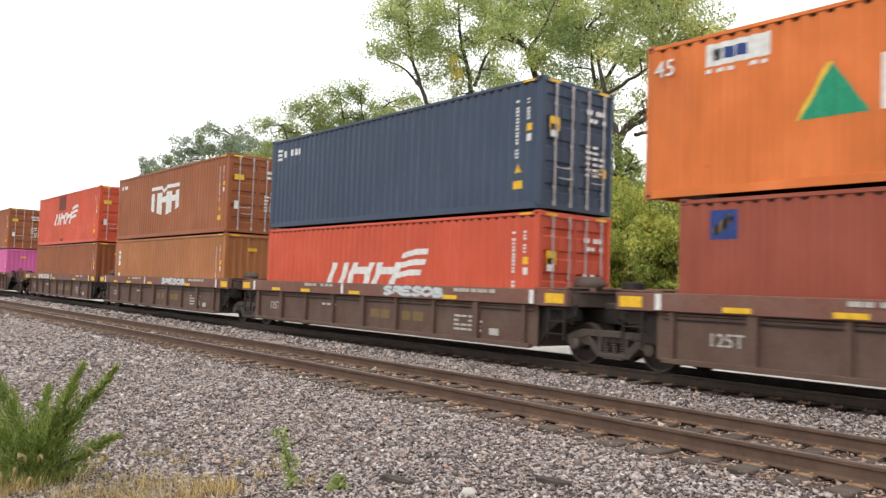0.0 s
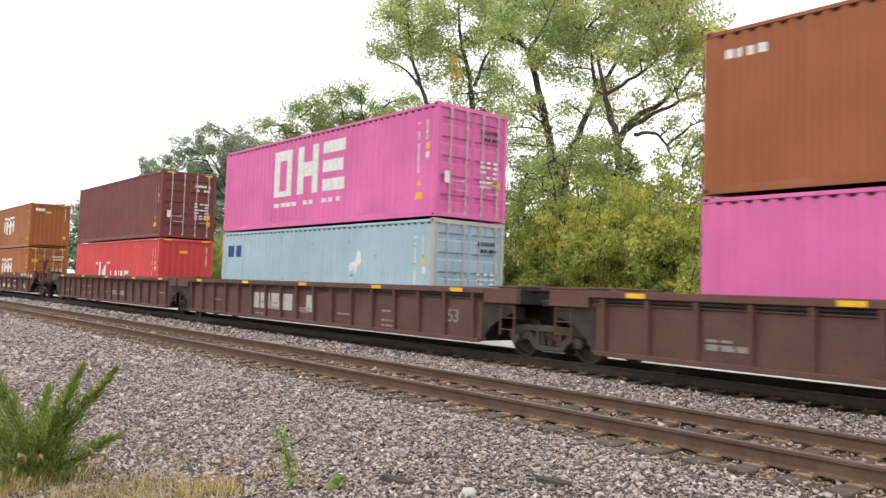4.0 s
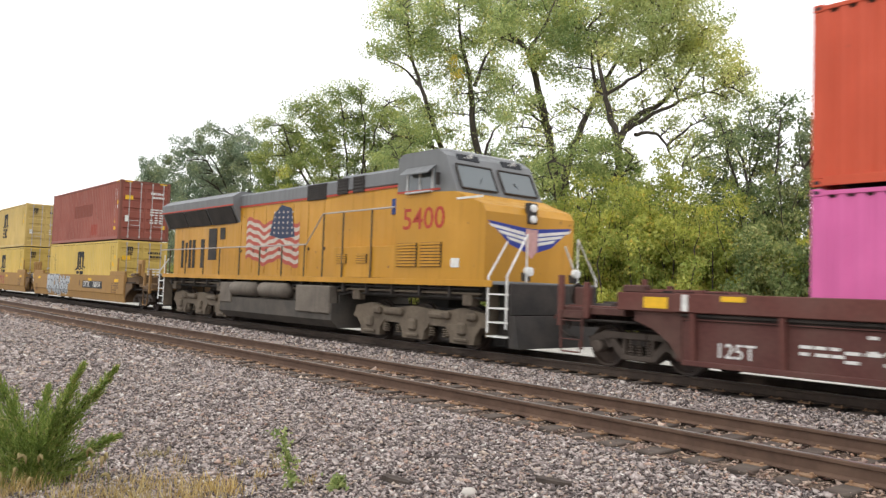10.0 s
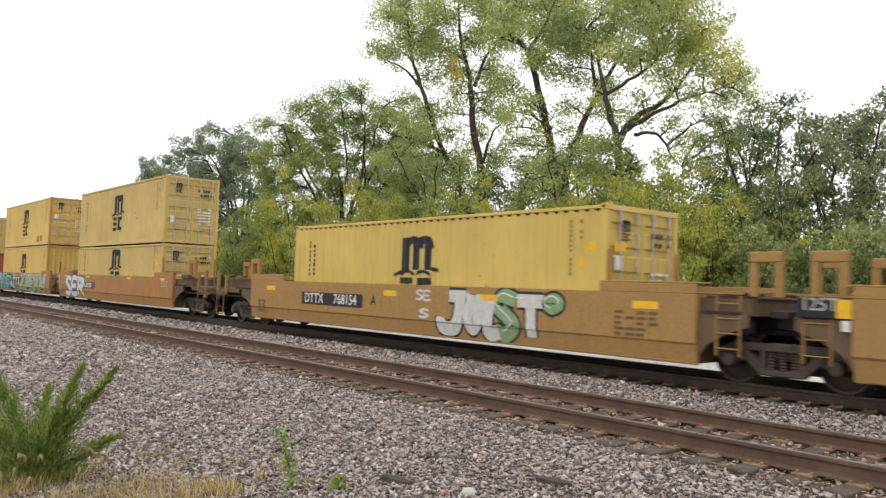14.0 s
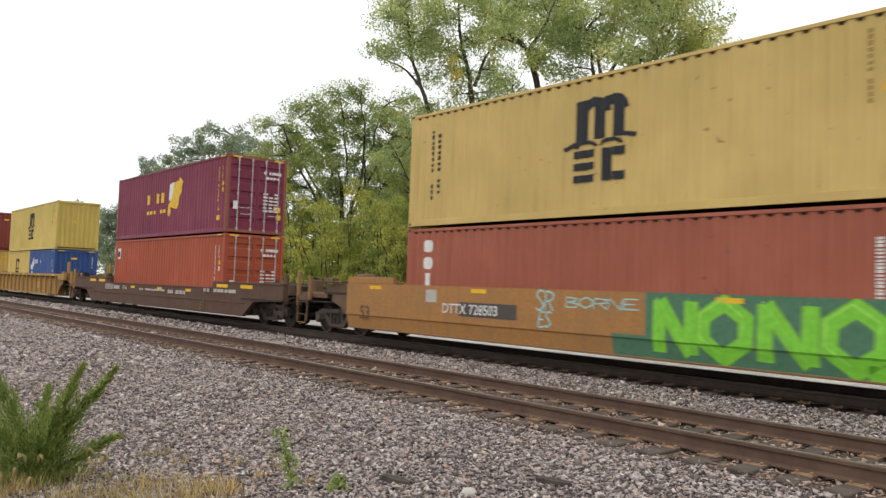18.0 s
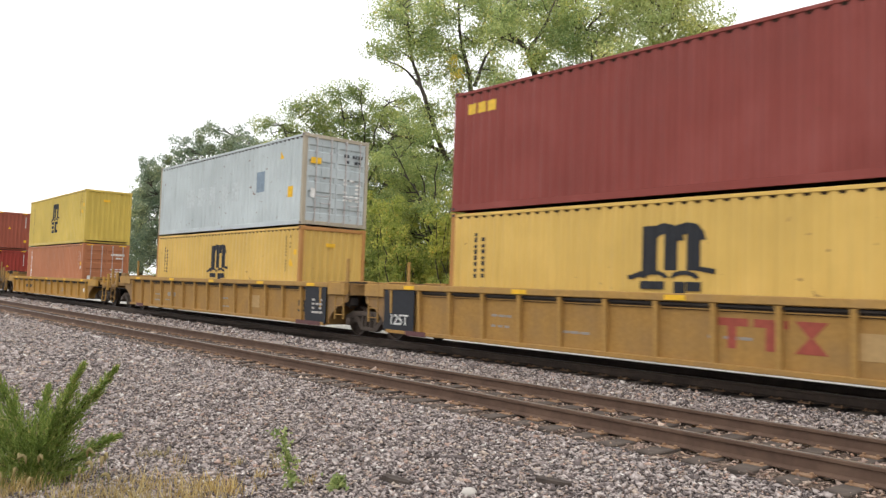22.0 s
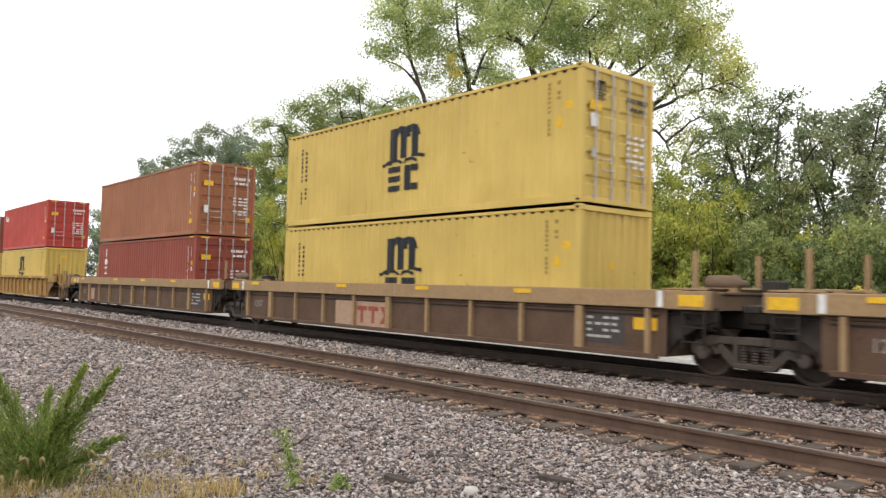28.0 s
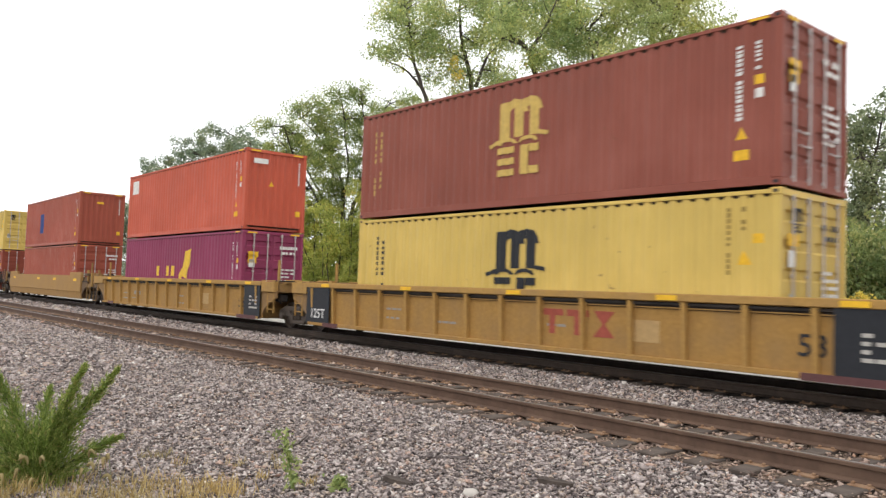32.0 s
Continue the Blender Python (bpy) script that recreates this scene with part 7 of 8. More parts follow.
    well_car("smooth", u + M40, l, r, ORANGE_TAN, "rusty orange-tan slab-sided well car covered in sprayed lettering", posts=(0, 4 if i == 0 else 2), drum=(1, 0), marks=mk,
             texts=(("DTTX 728503", 0.22, -3.25, 0.97, WHITE, -1.572) if i != 1 else ("53", 0.34, 7.6, 0.7, GREYMARK, None), ("53", 0.34, -7.4 if i != 1 else -7.3, 0.72, plain("brown_stencil", (0.16, 0.09, 0.04)), None), ("125T", 0.24, -7.6 if i == 1 else 7.5, 1.2, DULLWHITE, -1.584)))
well_car("fish", -178.83 + M40, "E", "E", FEC_CAR, "grimy brown fishbelly well car with yellow reflectors", half=8.25, joint=9.6, top=1.38, drum=(1, 0),
         marks=[("reflector", reflectors((-8.6, -7.2, 8.3, 6.4), 1.2, 0.9, 0.12) + reflectors((-2.6, 0.6, 3.6), 0.98, 0.5, 0.1), YELLOW, None), ("number_lettering", bars_row(-4.9, -4.1, 0.9, 0.16, 3, 3) + bars_row(1.8, 3.6, 0.86, 0.14, 9, 4) + bars_row(-1.5, 1.5, 0.92, 0.08, 12, 6) + bars_row(5.3, 8.0, 1.02, 0.12, 9, 7), DULLWHITE, None),
                ("pale_patch", [rect(-6.2, 0.86, -5.0, 1.12)], GREYMARK, None)], texts=(("72166", 0.16, -3.4, 0.98, DULLWHITE, None), ("53", 0.3, 5.2, 0.5, plain("faded_gold", (0.20, 0.13, 0.05)), None),))
for trio in ((-202.02, -221.19, -240.54), (-371.27, -390.14, -409.64)):
    for i, u in enumerate(trio):
        mk = common(100 + i, 1.5, GREYMARK, 3)
        ends = []
        if i < 2:
            ends.append(rect(-8.25, 0.3, -7.0, 1.36))
        if i > 0:
            ends.append(rect(7.1, 0.3, 8.25, 1.36))
        mk += [("black_end_panel", ends, BLACK, -1.548), ("purple_foot", [rect(-7.3, 0.24, -6.5, 0.36), rect(6.6, 0.24, 8.0, 0.36)], plain("dark_purple_paint", (0.12, 0.05, 0.05)), -1.562),
               ("faded_lettering", place(XBLOCKS, 2.1, 0.87, 0.95, 1.0) if i == 1 else bars_row(-4.0, -2.6, 0.75, 0.16, 5, 3), REDMARK if i == 1 else GREYMARK, -1.456),
               ("pale_patch", [rect(3.4, 0.6, 4.0, 1.0)], plain("pale_ochre", (0.46, 0.30, 0.13)), -1.456)]
        if i > 0:
            mk.append(("end_stencil", [q for k in range(4) for q in bars_row(7.5, 8.1, 0.95 - 0.12 * k, 0.06, 3, k)], DULLWHITE, -1.556))
        tx = (("53", 0.34, 6.75, 0.75, BLACK, -1.456),) + ((("125T", 0.26, -7.6, 0.6, WHITE, -1.556),) if i < 2 else ())
        well_car("taper", u + M40, "E" if i == 2 else "A", "E" if i == 0 else "A", YELLOW_CAR, "weathered yellow ribbed well car with black end panels", ribs=15, posts=(2 if i == 2 else 0, 4 if i == 0 else 2), marks=mk, texts=tx)
well_car("taper", -263.59 + M40, "E", "E", BRIGHT_CAR, "bright yellow low-sided well car", half=8.4, joint=9.6, ribs=13, top=1.28, marks=common(120, 1.28, GREYMARK, 3) + [("number_lettering", bars_row(-5.0, -3.4, 0.62, 0.18, 8, 3), BLACK, -1.456), ("white_panel", [rect(7.4, 0.6, 7.6, 0.8)], WHITE, -1.456)])
well_car("taper", -286.87 + M40, "E", "E", OLIVE_CAR, "dull yellow-brown ribbed well car with white name blocks", half=8.45, joint=9.6, ribs=15, top=1.56, posts=(0, 2),
         marks=common(121, 1.56, GREYMARK, 3) + [("name_block", place(XBLOCKS, 4.25, 0.95, 0.8, 0.75), WHITE, -1.456), ("white_panel", [rect(6.1, 0.85, 6.8, 1.0), rect(7.1, 0.45, 7.6, 0.75), rect(7.7, 0.45, 8.0, 0.75)], DULLWHITE, -1.456)])
for i, (u, l, r) in enumerate(((-309.85, "A", "E"), (-329.18, "A", "A"), (-348.48, "E", "A"))):
    mk = joint_marks(9.6) + [("reflector", reflectors((-7.6, -2.4, 1.2, 4.6), 1.37, 0.5), YELLOW, None), ("yellow_panel", [rect(7.6, 0.76, 8.1, 0.98)], YELLOW, -1.456),
          ("data_panel", [rect(6.4, 0.45, 7.4, 1.02)], plain("dark_panel", (0.07, 0.06, 0.055)), -1.456), ("stencil", [q for k in range(4) for q in bars_row(6.5, 7.3, 0.92 - 0.12 * k, 0.05, 4, k)], DULLWHITE, -1.460)]
    if i == 1:
        mk += [("pale_panel", [rect(-2.6, 0.32, 0.0, 1.05)], plain("pale_tan", (0.46, 0.30, 0.20)), -1.456), ("name_block", place(XBLOCKS, -0.75, 0.66, 0.75, 0.9), REDMARK, -1.462)]
    else:
        mk += [("pale_panel", [rect(-6.3, 0.4, -5.7, 0.95)], plain("pale_tan", (0.46, 0.30, 0.20)), -1.456)]
    well_car("rib", u + M40, l, r, TWO_TONE, "brown well car with a tan top chord and ribs", ribs=11, drum=(0, 1), posts=(2, 2), marks=mk, texts=(("125T", 0.2, -7.3, 0.75, GREYMARK, -1.456),))
well_car("smooth", -429.94 + M40, "E", "E", TAN, "tan slab-sided well car", joint=9.3, posts=(2, 2), marks=[("reflector", reflectors((-7.2, -0.8, 2.9, 7.0), 1.2, 0.55, 0.14), YELLOW, None)])
well_car("rib", -450.9 + M40, "E", "E", DARKBROWN, "dark brown well car", joint=8.6, half=7.6)


# ---- the train: locomotive between the cars ----
LOCO_Y = paint("loco_yellow", (0.50, 0.245, 0.02), 0.42, 0.8, fade=0.14)
LOCO_G = paint("loco_grey", (0.17, 0.175, 0.18), 0.5, 0.5, fade=0.08)
LOCO_R = plain("loco_red", (0.46, 0.055, 0.03), 0.5)
LOCO_DARK = grimy("loco_grille", (0.035, 0.032, 0.03), (0.10, 0.08, 0.07), 0.4)
LOCO_TRUCK = grimy("loco_dusty_truck", (0.165, 0.13, 0.095), (0.07, 0.055, 0.042), 0.6)
LOCO_BELLY = grimy("loco_dark_tank", (0.075, 0.066, 0.058), (0.15, 0.125, 0.10), 0.5)
LOCO_TANK = grimy("loco_dusty_tank", (0.185, 0.157, 0.128), (0.085, 0.07, 0.058), 0.6)
LAMP = plain("lamp_glass", (0.85, 0.86, 0.84), 0.1)
FLAGBLUE, FLAGRED, FLAGWHITE = plain("flag_blue", (0.035, 0.05, 0.10)), plain("flag_red", (0.46, 0.10, 0.07)), plain("flag_white", (0.58, 0.50, 0.42))
LOCO_POST = grimy("loco_rail_post", (0.11, 0.08, 0.05), (0.20, 0.14, 0.08), 0.5)
LOCO_SEAM = plain("loco_seam", (0.36, 0.17, 0.015))


@functools.lru_cache(None)
def loco_frame_mesh():
    b = Build()
    y0, y1 = -0.09, 0.09
    b.prism([(-2.75, 0.60), (-2.6, 0.90), (-1.9, 1.0), (-1.1, 0.88), (0.0, 0.98), (1.1, 0.88), (1.9, 1.0), (2.6, 0.90), (2.75, 0.60), (2.4, 0.52), (-2.4, 0.52)], y0, y1)
    for a in (-1.88, 0, 1.88):
        b.prism([(a - 0.66, 0.58), (a - 0.46, 0.36), (a - 0.42, 0.15), (a + 0.42, 0.15), (a + 0.46, 0.36), (a + 0.66, 0.58)], y0 - 0.03, y1)
        b.box((a, -0.14, 0.50), (0.30, 0.12, 0.30), 0.05)
        b.box((a, -0.14, 0.24), (0.5, 0.08, 0.08), 0.02)
    for a in (-0.94, 0.94):
        b.lathe([(-0.26, 0.11), (0.26, 0.11)], (a, -0.08, 0.80), "x", 10)
        for k in (-0.26, 0.26):
            for i in range(4):
                b.lathe([(-0.016, 0.07), (0.0, 0.09), (0.016, 0.07)], (a + k, -0.04, 0.28 + 0.055 * i), "z", 8)
    return b.mesh("side_frame")


def grille(parent, x0, x1, z0, z1, y, mat, n, name="louver"):
    g = slab("vent", ((x0 + x1) / 2, y, (z0 + z1) / 2), (x1 - x0, 0.03, z1 - z0), LOCO_DARK, parent, 0.004)
    for i in range(n):
        z = (i + 0.5) / n * (z1 - z0) - (z1 - z0) / 2
        slab(name, (0, -0.022, z), (x1 - x0 - 0.04, 0.02, (z1 - z0) / n * (0.74 if mat is LOCO_Y else 0.5)), mat, g, 0.004)
    return g


def locomotive(u):
    ob = thing("locomotive", "yellow and grey diesel locomotive with a flag painted on its side", "locomotive")
    slab("underframe", (0, 0, 1.38), (20.6, 2.2, 0.42), LOCO_DARK, ob, 0.03)
    slab("walkway", (0, 0, 1.60), (20.4, 3.02, 0.08), LOCO_G, ob, 0.01)
    for s in (-1, 1):
        slab("edge_stripe", (0, s * 1.525, 1.58), (19.6, 0.03, 0.15), LOCO_Y, ob, 0.006)
    slab("hood", (-3.2, 0, 2.86), (12.6, 2.4, 2.44), LOCO_Y, ob, 0.03)
    slab("hood_roof", (-1.4, 0, 4.27), (9.6, 2.44, 0.46), LOCO_G, ob, 0.06)
    slab("cabinet", (4.6, 0, 2.86), (3.1, 2.5, 2.44), LOCO_Y, ob, 0.03)
    slab("lower_cabinet", (4.6, -1.33, 2.08), (3.0, 0.22, 0.86), LOCO_Y, ob, 0.02)
    slab("cabinet_roof", (4.6, 0, 4.33), (3.1, 2.54, 0.5), LOCO_G, ob, 0.08)
    for s in (-1, 1):
        slab("red_stripe", (-1.6, s * 1.222, 4.055), (9.2, 0.02, 0.06), LOCO_R, ob, 0)
        slab("red_stripe", (4.6, s * 1.265, 4.085), (3.1, 0.02, 0.06), LOCO_R, ob, 0)
    # radiator section with its flared wings
    b = Build().prism([(-1.19, 3.5), (-1.5, 4.12), (-1.52, 4.42), (-1.2, 4.62), (1.2, 4.62), (1.52, 4.42), (1.5, 4.12), (1.19, 3.5)], -10.2, -3.5, "x")
    part("radiator_housing", b.mesh("radiator_housing"), LOCO_G, ob, "grey flared radiator housing")
    for s in (-1, 1):
        slab("red_stripe", (-6.85, s * 1.515, 4.12), (6.7, 0.03, 0.05), LOCO_R, ob, 0)
        for k in range(3):
            x0 = -10.0 + k * 2.15
            q = [(x0, s * 1.22, 3.52), (x0 + 2.0, s * 1.22, 3.52), (x0 + 2.0, s * 1.49, 4.07), (x0, s * 1.49, 4.07)]
            part("radiator_screen", Build().add(q + [(x, y + 0.02 * s, z - 0.02) for x, y, z in q], [(0, 1, 2, 3), (7, 6, 5, 4), (0, 4, 5, 1), (1, 5, 6, 2), (2, 6, 7, 3), (3, 7, 4, 0)]).mesh("radiator_screen"), LOCO_DARK, ob)
    for x0, w, z0, z1 in ((-8.7, 0.22, 1.9, 3.0), (-8.3, 0.18, 2.1, 2.9), (-7.95, 0.22, 1.9, 3.0), (-7.6, 0.26, 1.9, 3.0), (-6.8, 0.32, 1.9, 3.0), (-6.1, 0.72, 2.2, 3.38), (-5.1, 0.42, 2.95, 3.38)):
        slab("dark_opening", (x0 + w / 2, -1.207, (z0 + z1) / 2), (w, 0.02, z1 - z0), LOCO_DARK, ob, 0.004)
    for x in np.arange(-3.4, 3.1, 0.92):
        slab("door_seam", (x, -1.203, 2.85), (0.02, 0.01, 2.2), LOCO_SEAM, ob, 0)
        slab("latch", (x + 0.1, -1.215, 2.5), (0.05, 0.03, 0.10), LOCO_DARK, ob, 0.004)
    grille(ob, 1.13, 2.23, 3.98, 4.46, -1.225, LOCO_DARK, 8)
    for x in (2.93, 3.75):
        grille(ob, x, x + 0.55, 4.04, 4.5, -1.285, LOCO_DARK, 5)
    grille(ob, 3.3, 3.8, 2.05, 2.3, -1.45, LOCO_Y, 4)
    grille(ob, 4.3, 4.8, 2.05, 2.3, -1.45, LOCO_Y, 4)
    for i in range(3):
        slab("roof_hatch", (-2.5 + i * 2.4, 0, 4.53), (1.5, 1.3, 0.06), LOCO_G, ob, 0.02)
    part("exhaust_stack", Build().box((0, 0, 0), (1.1, 0.6, 0.22), 0.05).mesh("exhaust_stack"), LOCO_DARK, ob, m=pose(-1.0, 0, 4.62))
    part("horn", Build().tube([(0, 0, 0), (0, 0, 0.12), (0.5, 0, 0.14)], 0.05, 8).mesh("horn"), LOCO_DARK, ob, m=pose(1.8, 0.3, 4.56))
    # cab and nose
    lower = [(6.1, 1.64), (9.5, 1.64), (9.5, 3.22), (9.38, 3.40), (8.45, 3.74), (6.1, 3.86)]
    cab = part("cab", Build().prism(lower, -1.5, 1.5).mesh("cab"), LOCO_Y, ob, "yellow cab with a broad nose")
    upper = [(6.1, 3.86), (8.45, 3.74), (7.98, 4.66), (7.7, 4.84), (6.3, 4.84), (6.1, 4.72)]
    part("cab_top", Build().prism(upper, -1.46, 1.46).mesh("cab_top"), LOCO_G, ob, "grey cab top")
    slab("cab_roof", (6.95, 0, 4.86), (1.5, 2.5, 0.06), plain("pale_roof", (0.55, 0.56, 0.56)), ob, 0.02)
    n = Vector((0.92, 0, 0.47)).normalized()
    for s in (-1, 1):
        f = Build()
        p = [(8.42, s * 0.12, 3.84), (8.42, s * 1.3, 3.84), (8.12, s * 1.28, 4.44), (8.12, s * 0.12, 4.44)]
        f.add([tuple(Vector(q) + n * 0.02) for q in p], [(0, 1, 2, 3)])
        part("windshield", f.mesh("windshield"), GLASS_DARK, ob, "pale reflecting windshield")
        g = Build()
        for a, c in zip(p, p[1:] + p[:1]):
            g.tube([Vector(a) + n * 0.03, Vector(c) + n * 0.03], 0.022, 6)
        part("window_frame", g.mesh("window_frame"), LOCO_DARK, ob)
        part("number_board", Build().box((0, 0, 0), (0.04, 0.72, 0.17), 0.01).mesh("number_board"), BLACK, ob, m=pose(7.98, s * 0.75, 4.66, 0, -25, 0))
        part("number_lettering", glyphs("5400", 0.11), WHITE, ob, m=pose(8.004, s * 0.75, 4.662, 0, -25, 90))
        part("wiper", Build().tube([(8.4, s * 0.75, 3.86), (8.3, s * 0.55, 4.15)], 0.012, 5).mesh("wiper"), BLACK, ob)
    for s in (-1, 1):
        w = slab("side_window", (7.05, s * 1.468, 4.10), (1.15, 0.03, 0.62), GLASS_DARK, ob, 0.01)
        for k in (-0.5, 0.0, 0.5):
            slab("mullion", (k, s * 0.02, 0), (0.09, 0.03, 0.66), plain("pale_roof", (0.55, 0.56, 0.56)), w, 0.006)
        part("awning", Build().add([(6.5, s * 1.48, 4.42), (7.65, s * 1.48, 4.42), (7.65, s * 1.74, 4.22), (6.5, s * 1.74, 4.22), (6.5, s * 1.48, 4.45), (7.65, s * 1.48, 4.45), (7.65, s * 1.74, 4.25), (6.5, s * 1.74, 4.25)],
             [(0, 1, 2, 3), (7, 6, 5, 4), (3, 2, 6, 7), (0, 3, 7, 4), (1, 5, 6, 2)]).mesh("awning"), LOCO_G, ob)
        slab("mirror", (7.85, s * 1.58, 4.08), (0.05, 0.14, 0.3), LOCO_DARK, ob, 0.01)
        slab("arm_rest", (7.05, s * 1.53, 3.8), (1.0, 0.1, 0.05), plain("pale_roof", (0.55, 0.56, 0.56)), ob, 0.01)
        slab("red_stripe", (7.0, s * 1.505, 3.84), (1.7, 0.02, 0.05), LOCO_R, ob, 0)
    part("road_number", glyphs("5400", 0.52), LOCO_R, ob, m=pose(7.25, -1.506, 3.12) @ Matrix.Diagonal((1.12, 1, 1, 1)))
    grille(ob, 6.25, 7.05, 1.95, 2.55, -1.51, LOCO_Y, 8)
    grille(ob, 7.2, 8.0, 1.95, 2.55, -1.51, LOCO_Y, 8)
    slab("builder_plate", (8.5, -1.507, 2.05), (0.3, 0.012, 0.22), WHITE, ob, 0)
    slab("shield_sign", (5.75, -1.265, 3.55), (0.3, 0.012, 0.42), NAVY, ob, 0)
    slab("nose_band", (8.95, -1.498, 3.56), (0.9, 0.02, 0.05), WHITE, ob, 0)
    # nose front
    slab("headlight_box", (9.47, 0.0, 3.28), (0.12, 0.34, 0.5), LOCO_DARK, ob, 0.02)
    for z in (3.14, 3.4):
        part("headlight", Build().lathe([(0, 0.10), (0.05, 0.09), (0.06, 0.02)], (0, 0, 0), "x", 12).mesh("headlight"), LAMP, ob, "clear round headlight", pose(9.53, 0, z))
    wing = []
    for s in (-1, 1):
        for i in range(3):
            wing.append([(s * 0.22, 2.52 + 0.11 * i), (s * (0.75 + 0.28 * i), 2.62 + 0.13 * i), (s * (0.85 + 0.28 * i), 2.70 + 0.13 * i), (s * 0.22, 2.60 + 0.11 * i)])
    b = Build()
    for q in wing:
        b.add([(9.507, y, z) for y, z in q], [(0, 1, 2, 3)])
    tagged(part("wing_sign", b.mesh("wing_sign"), WHITE, ob), kind="stuff")
    b = Build().add([(9.504, y, z) for y, z in ((-1.42, 3.02), (-0.2, 2.92), (0.2, 2.92), (1.42, 3.02), (0.7, 2.5), (0.2, 2.36), (-0.2, 2.36), (-0.7, 2.5))], [tuple(range(8))])
    part("wing_backing", b.mesh("wing_backing"), plain("wing_blue", (0.03, 0.05, 0.30)), ob)
    b = Build().add([(9.511, y, z) for y, z in ((-0.2, 2.9), (0.2, 2.9), (0.2, 2.4), (0, 2.2), (-0.2, 2.4))], [tuple(range(5))])
    part("nose_shield", b.mesh("nose_shield"), plain("shield_pink", (0.6, 0.35, 0.33)), ob)
    for s in (-1, 1):
        part("ditch_light", Build().lathe([(0, 0.11), (0.12, 0.10), (0.13, 0.02)], (0, 0, 0), "x", 12).mesh("ditch_light"), LAMP, ob, m=pose(10.15, s * 0.8, 1.88))
        slab("ditch_light_bracket", (10.12, s * 0.8, 1.76), (0.12, 0.2, 0.2), LOCO_DARK, ob, 0.01)
    slab("front_plate", (10.28, 0, 1.25), (0.1, 2.9, 0.7), LOCO_DARK, ob, 0.02)
    part("plow", Build().prism([(10.25, 0.9), (10.45, 0.9), (10.62, 0.2), (10.3, 0.2)], -1.45, 1.45).mesh("plow"), LOCO_DARK, ob, "dark snow plow")
    part("plow", Build().prism([(-10.25, 0.9), (-10.4, 0.9), (-10.5, 0.3), (-10.3, 0.3)], -1.3, 1.3).mesh("plow"), LOCO_DARK, ob)
    for e in (-1, 1):
        part("coupler", coupler_mesh(), DARK, ob, m=pose(e * 10.35, 0, 0, 0, 0, 0 if e > 0 else 180))
        for s in (-1, 1):
            for i in range(4):
                slab("step", (e * 9.95, s * 1.32, 0.42 + i * 0.31), (0.62, 0.36, 0.035), WHITE if s < 0 else LOCO_G, ob, 0.006)
            slab("step_side", (e * 9.62, s * 1.32, 0.98), (0.03, 0.36, 1.2), LOCO_TRUCK, ob, 0.004)
            slab("step_back", (e * 9.95, s * 1.13, 0.98), (0.62, 0.03, 1.2), LOCO_DARK, ob, 0.004)
            part("stair_rail", Build().tube([(e * 9.66, s * 1.5, 0.5), (e * 9.66, s * 1.5, 1.75), (e * 9.7, s * 0.98, 2.55)] if e > 0 else [(e * 9.66, s * 1.5, 0.5), (e * 9.66, s * 1.5, 2.4)], 0.025, 6).mesh("stair_rail"), WHITE, ob)
            part("stair_rail", Build().tube([(e * 10.24, s * 1.5, 0.6), (e * 10.24, s * 1.5, 1.75), (e * 10.2, s * 0.86, 2.7), (e * 10.2, s * 0.86, 1.64)] if e > 0 else [(e * 10.24, s * 1.5, 0.6), (e * 10.24, s * 1.48, 1.75), (e * 9.9, s * 1.15, 2.4)], 0.025, 6).mesh("stair_rail"), WHITE, ob)
    # walkway handrails
    for s in (-1, 1):
        part("handrail", Build().tube([(-10.2, s * 1.47, 2.62), (1.6, s * 1.47, 2.62), (2.5, s * 1.47, 3.5), (6.0, s * 1.47, 3.5)], 0.022, 6).mesh("handrail"), ROD, ob)
        for x in (-9.2, -7.6, -5.9, -4.5, -2.9, -1.4, 0.1, 1.5):
            slab("stanchion", (x, s * 1.47, 2.12), (0.04, 0.04, 1.0), LOCO_POST, ob, 0.004)
        for x in (2.55, 3.6, 5.0):
            slab("stanchion", (x, s * 1.47, 2.56), (0.04, 0.04, 1.86), LOCO_POST, ob, 0.004)
    # flag
    fx0, fx1, fz0, fz1 = -2.95, 0.7, 2.15, 3.55
    wave = [0.11 * math.sin(i / 24 * 11.5 + 0.5) - 0.12 * (i / 24) + 0.04 * math.sin(i * 1.3) for i in range(25)]
    step = (fx1 - fx0) / 24
    for name, mat, pick in (("flag_stripe", FLAGRED, 0), ("flag_stripe", FLAGWHITE, 1)):
        for k in range(11):
            if k % 2 != pick:
                continue
            b = Build()
            for i in range(24):
                z0, z1 = fz0 + (fz1 - fz0) * k / 11, fz0 + (fz1 - fz0) * (k + 1) / 11
                b.add([(fx0 + i * step, -1.212, z0 + wave[i]), (fx0 + (i + 1) * step, -1.212, z0 + wave[i + 1]), (fx0 + (i + 1) * step, -1.212, z1 + wave[i + 1]), (fx0 + i * step, -1.212, z1 + wave[i])], [(0, 1, 2, 3)])
            part(name, b.mesh(name), mat, ob)
    b = Build().add([(x, -1.218, z) for x, z in ((-1.25, 3.0), (-0.5, 2.86), (0.42, 2.9), (0.18, 3.82), (-0.5, 3.96), (-1.0, 3.68))], [tuple(range(6))])
    part("flag_field", b.mesh("flag_field"), FLAGBLUE, ob)
    b = Build()
    for i in range(5):
        for k in range(5):
            x, z = -0.93 + 0.29 * k + 0.0 * i, 3.06 + 0.17 * i - 0.01 * k
            b.add([(x - 0.05, -1.222, z), (x, -1.222, z - 0.05), (x + 0.05, -1.222, z), (x, -1.222, z + 0.05)], [(0, 1, 2, 3)])
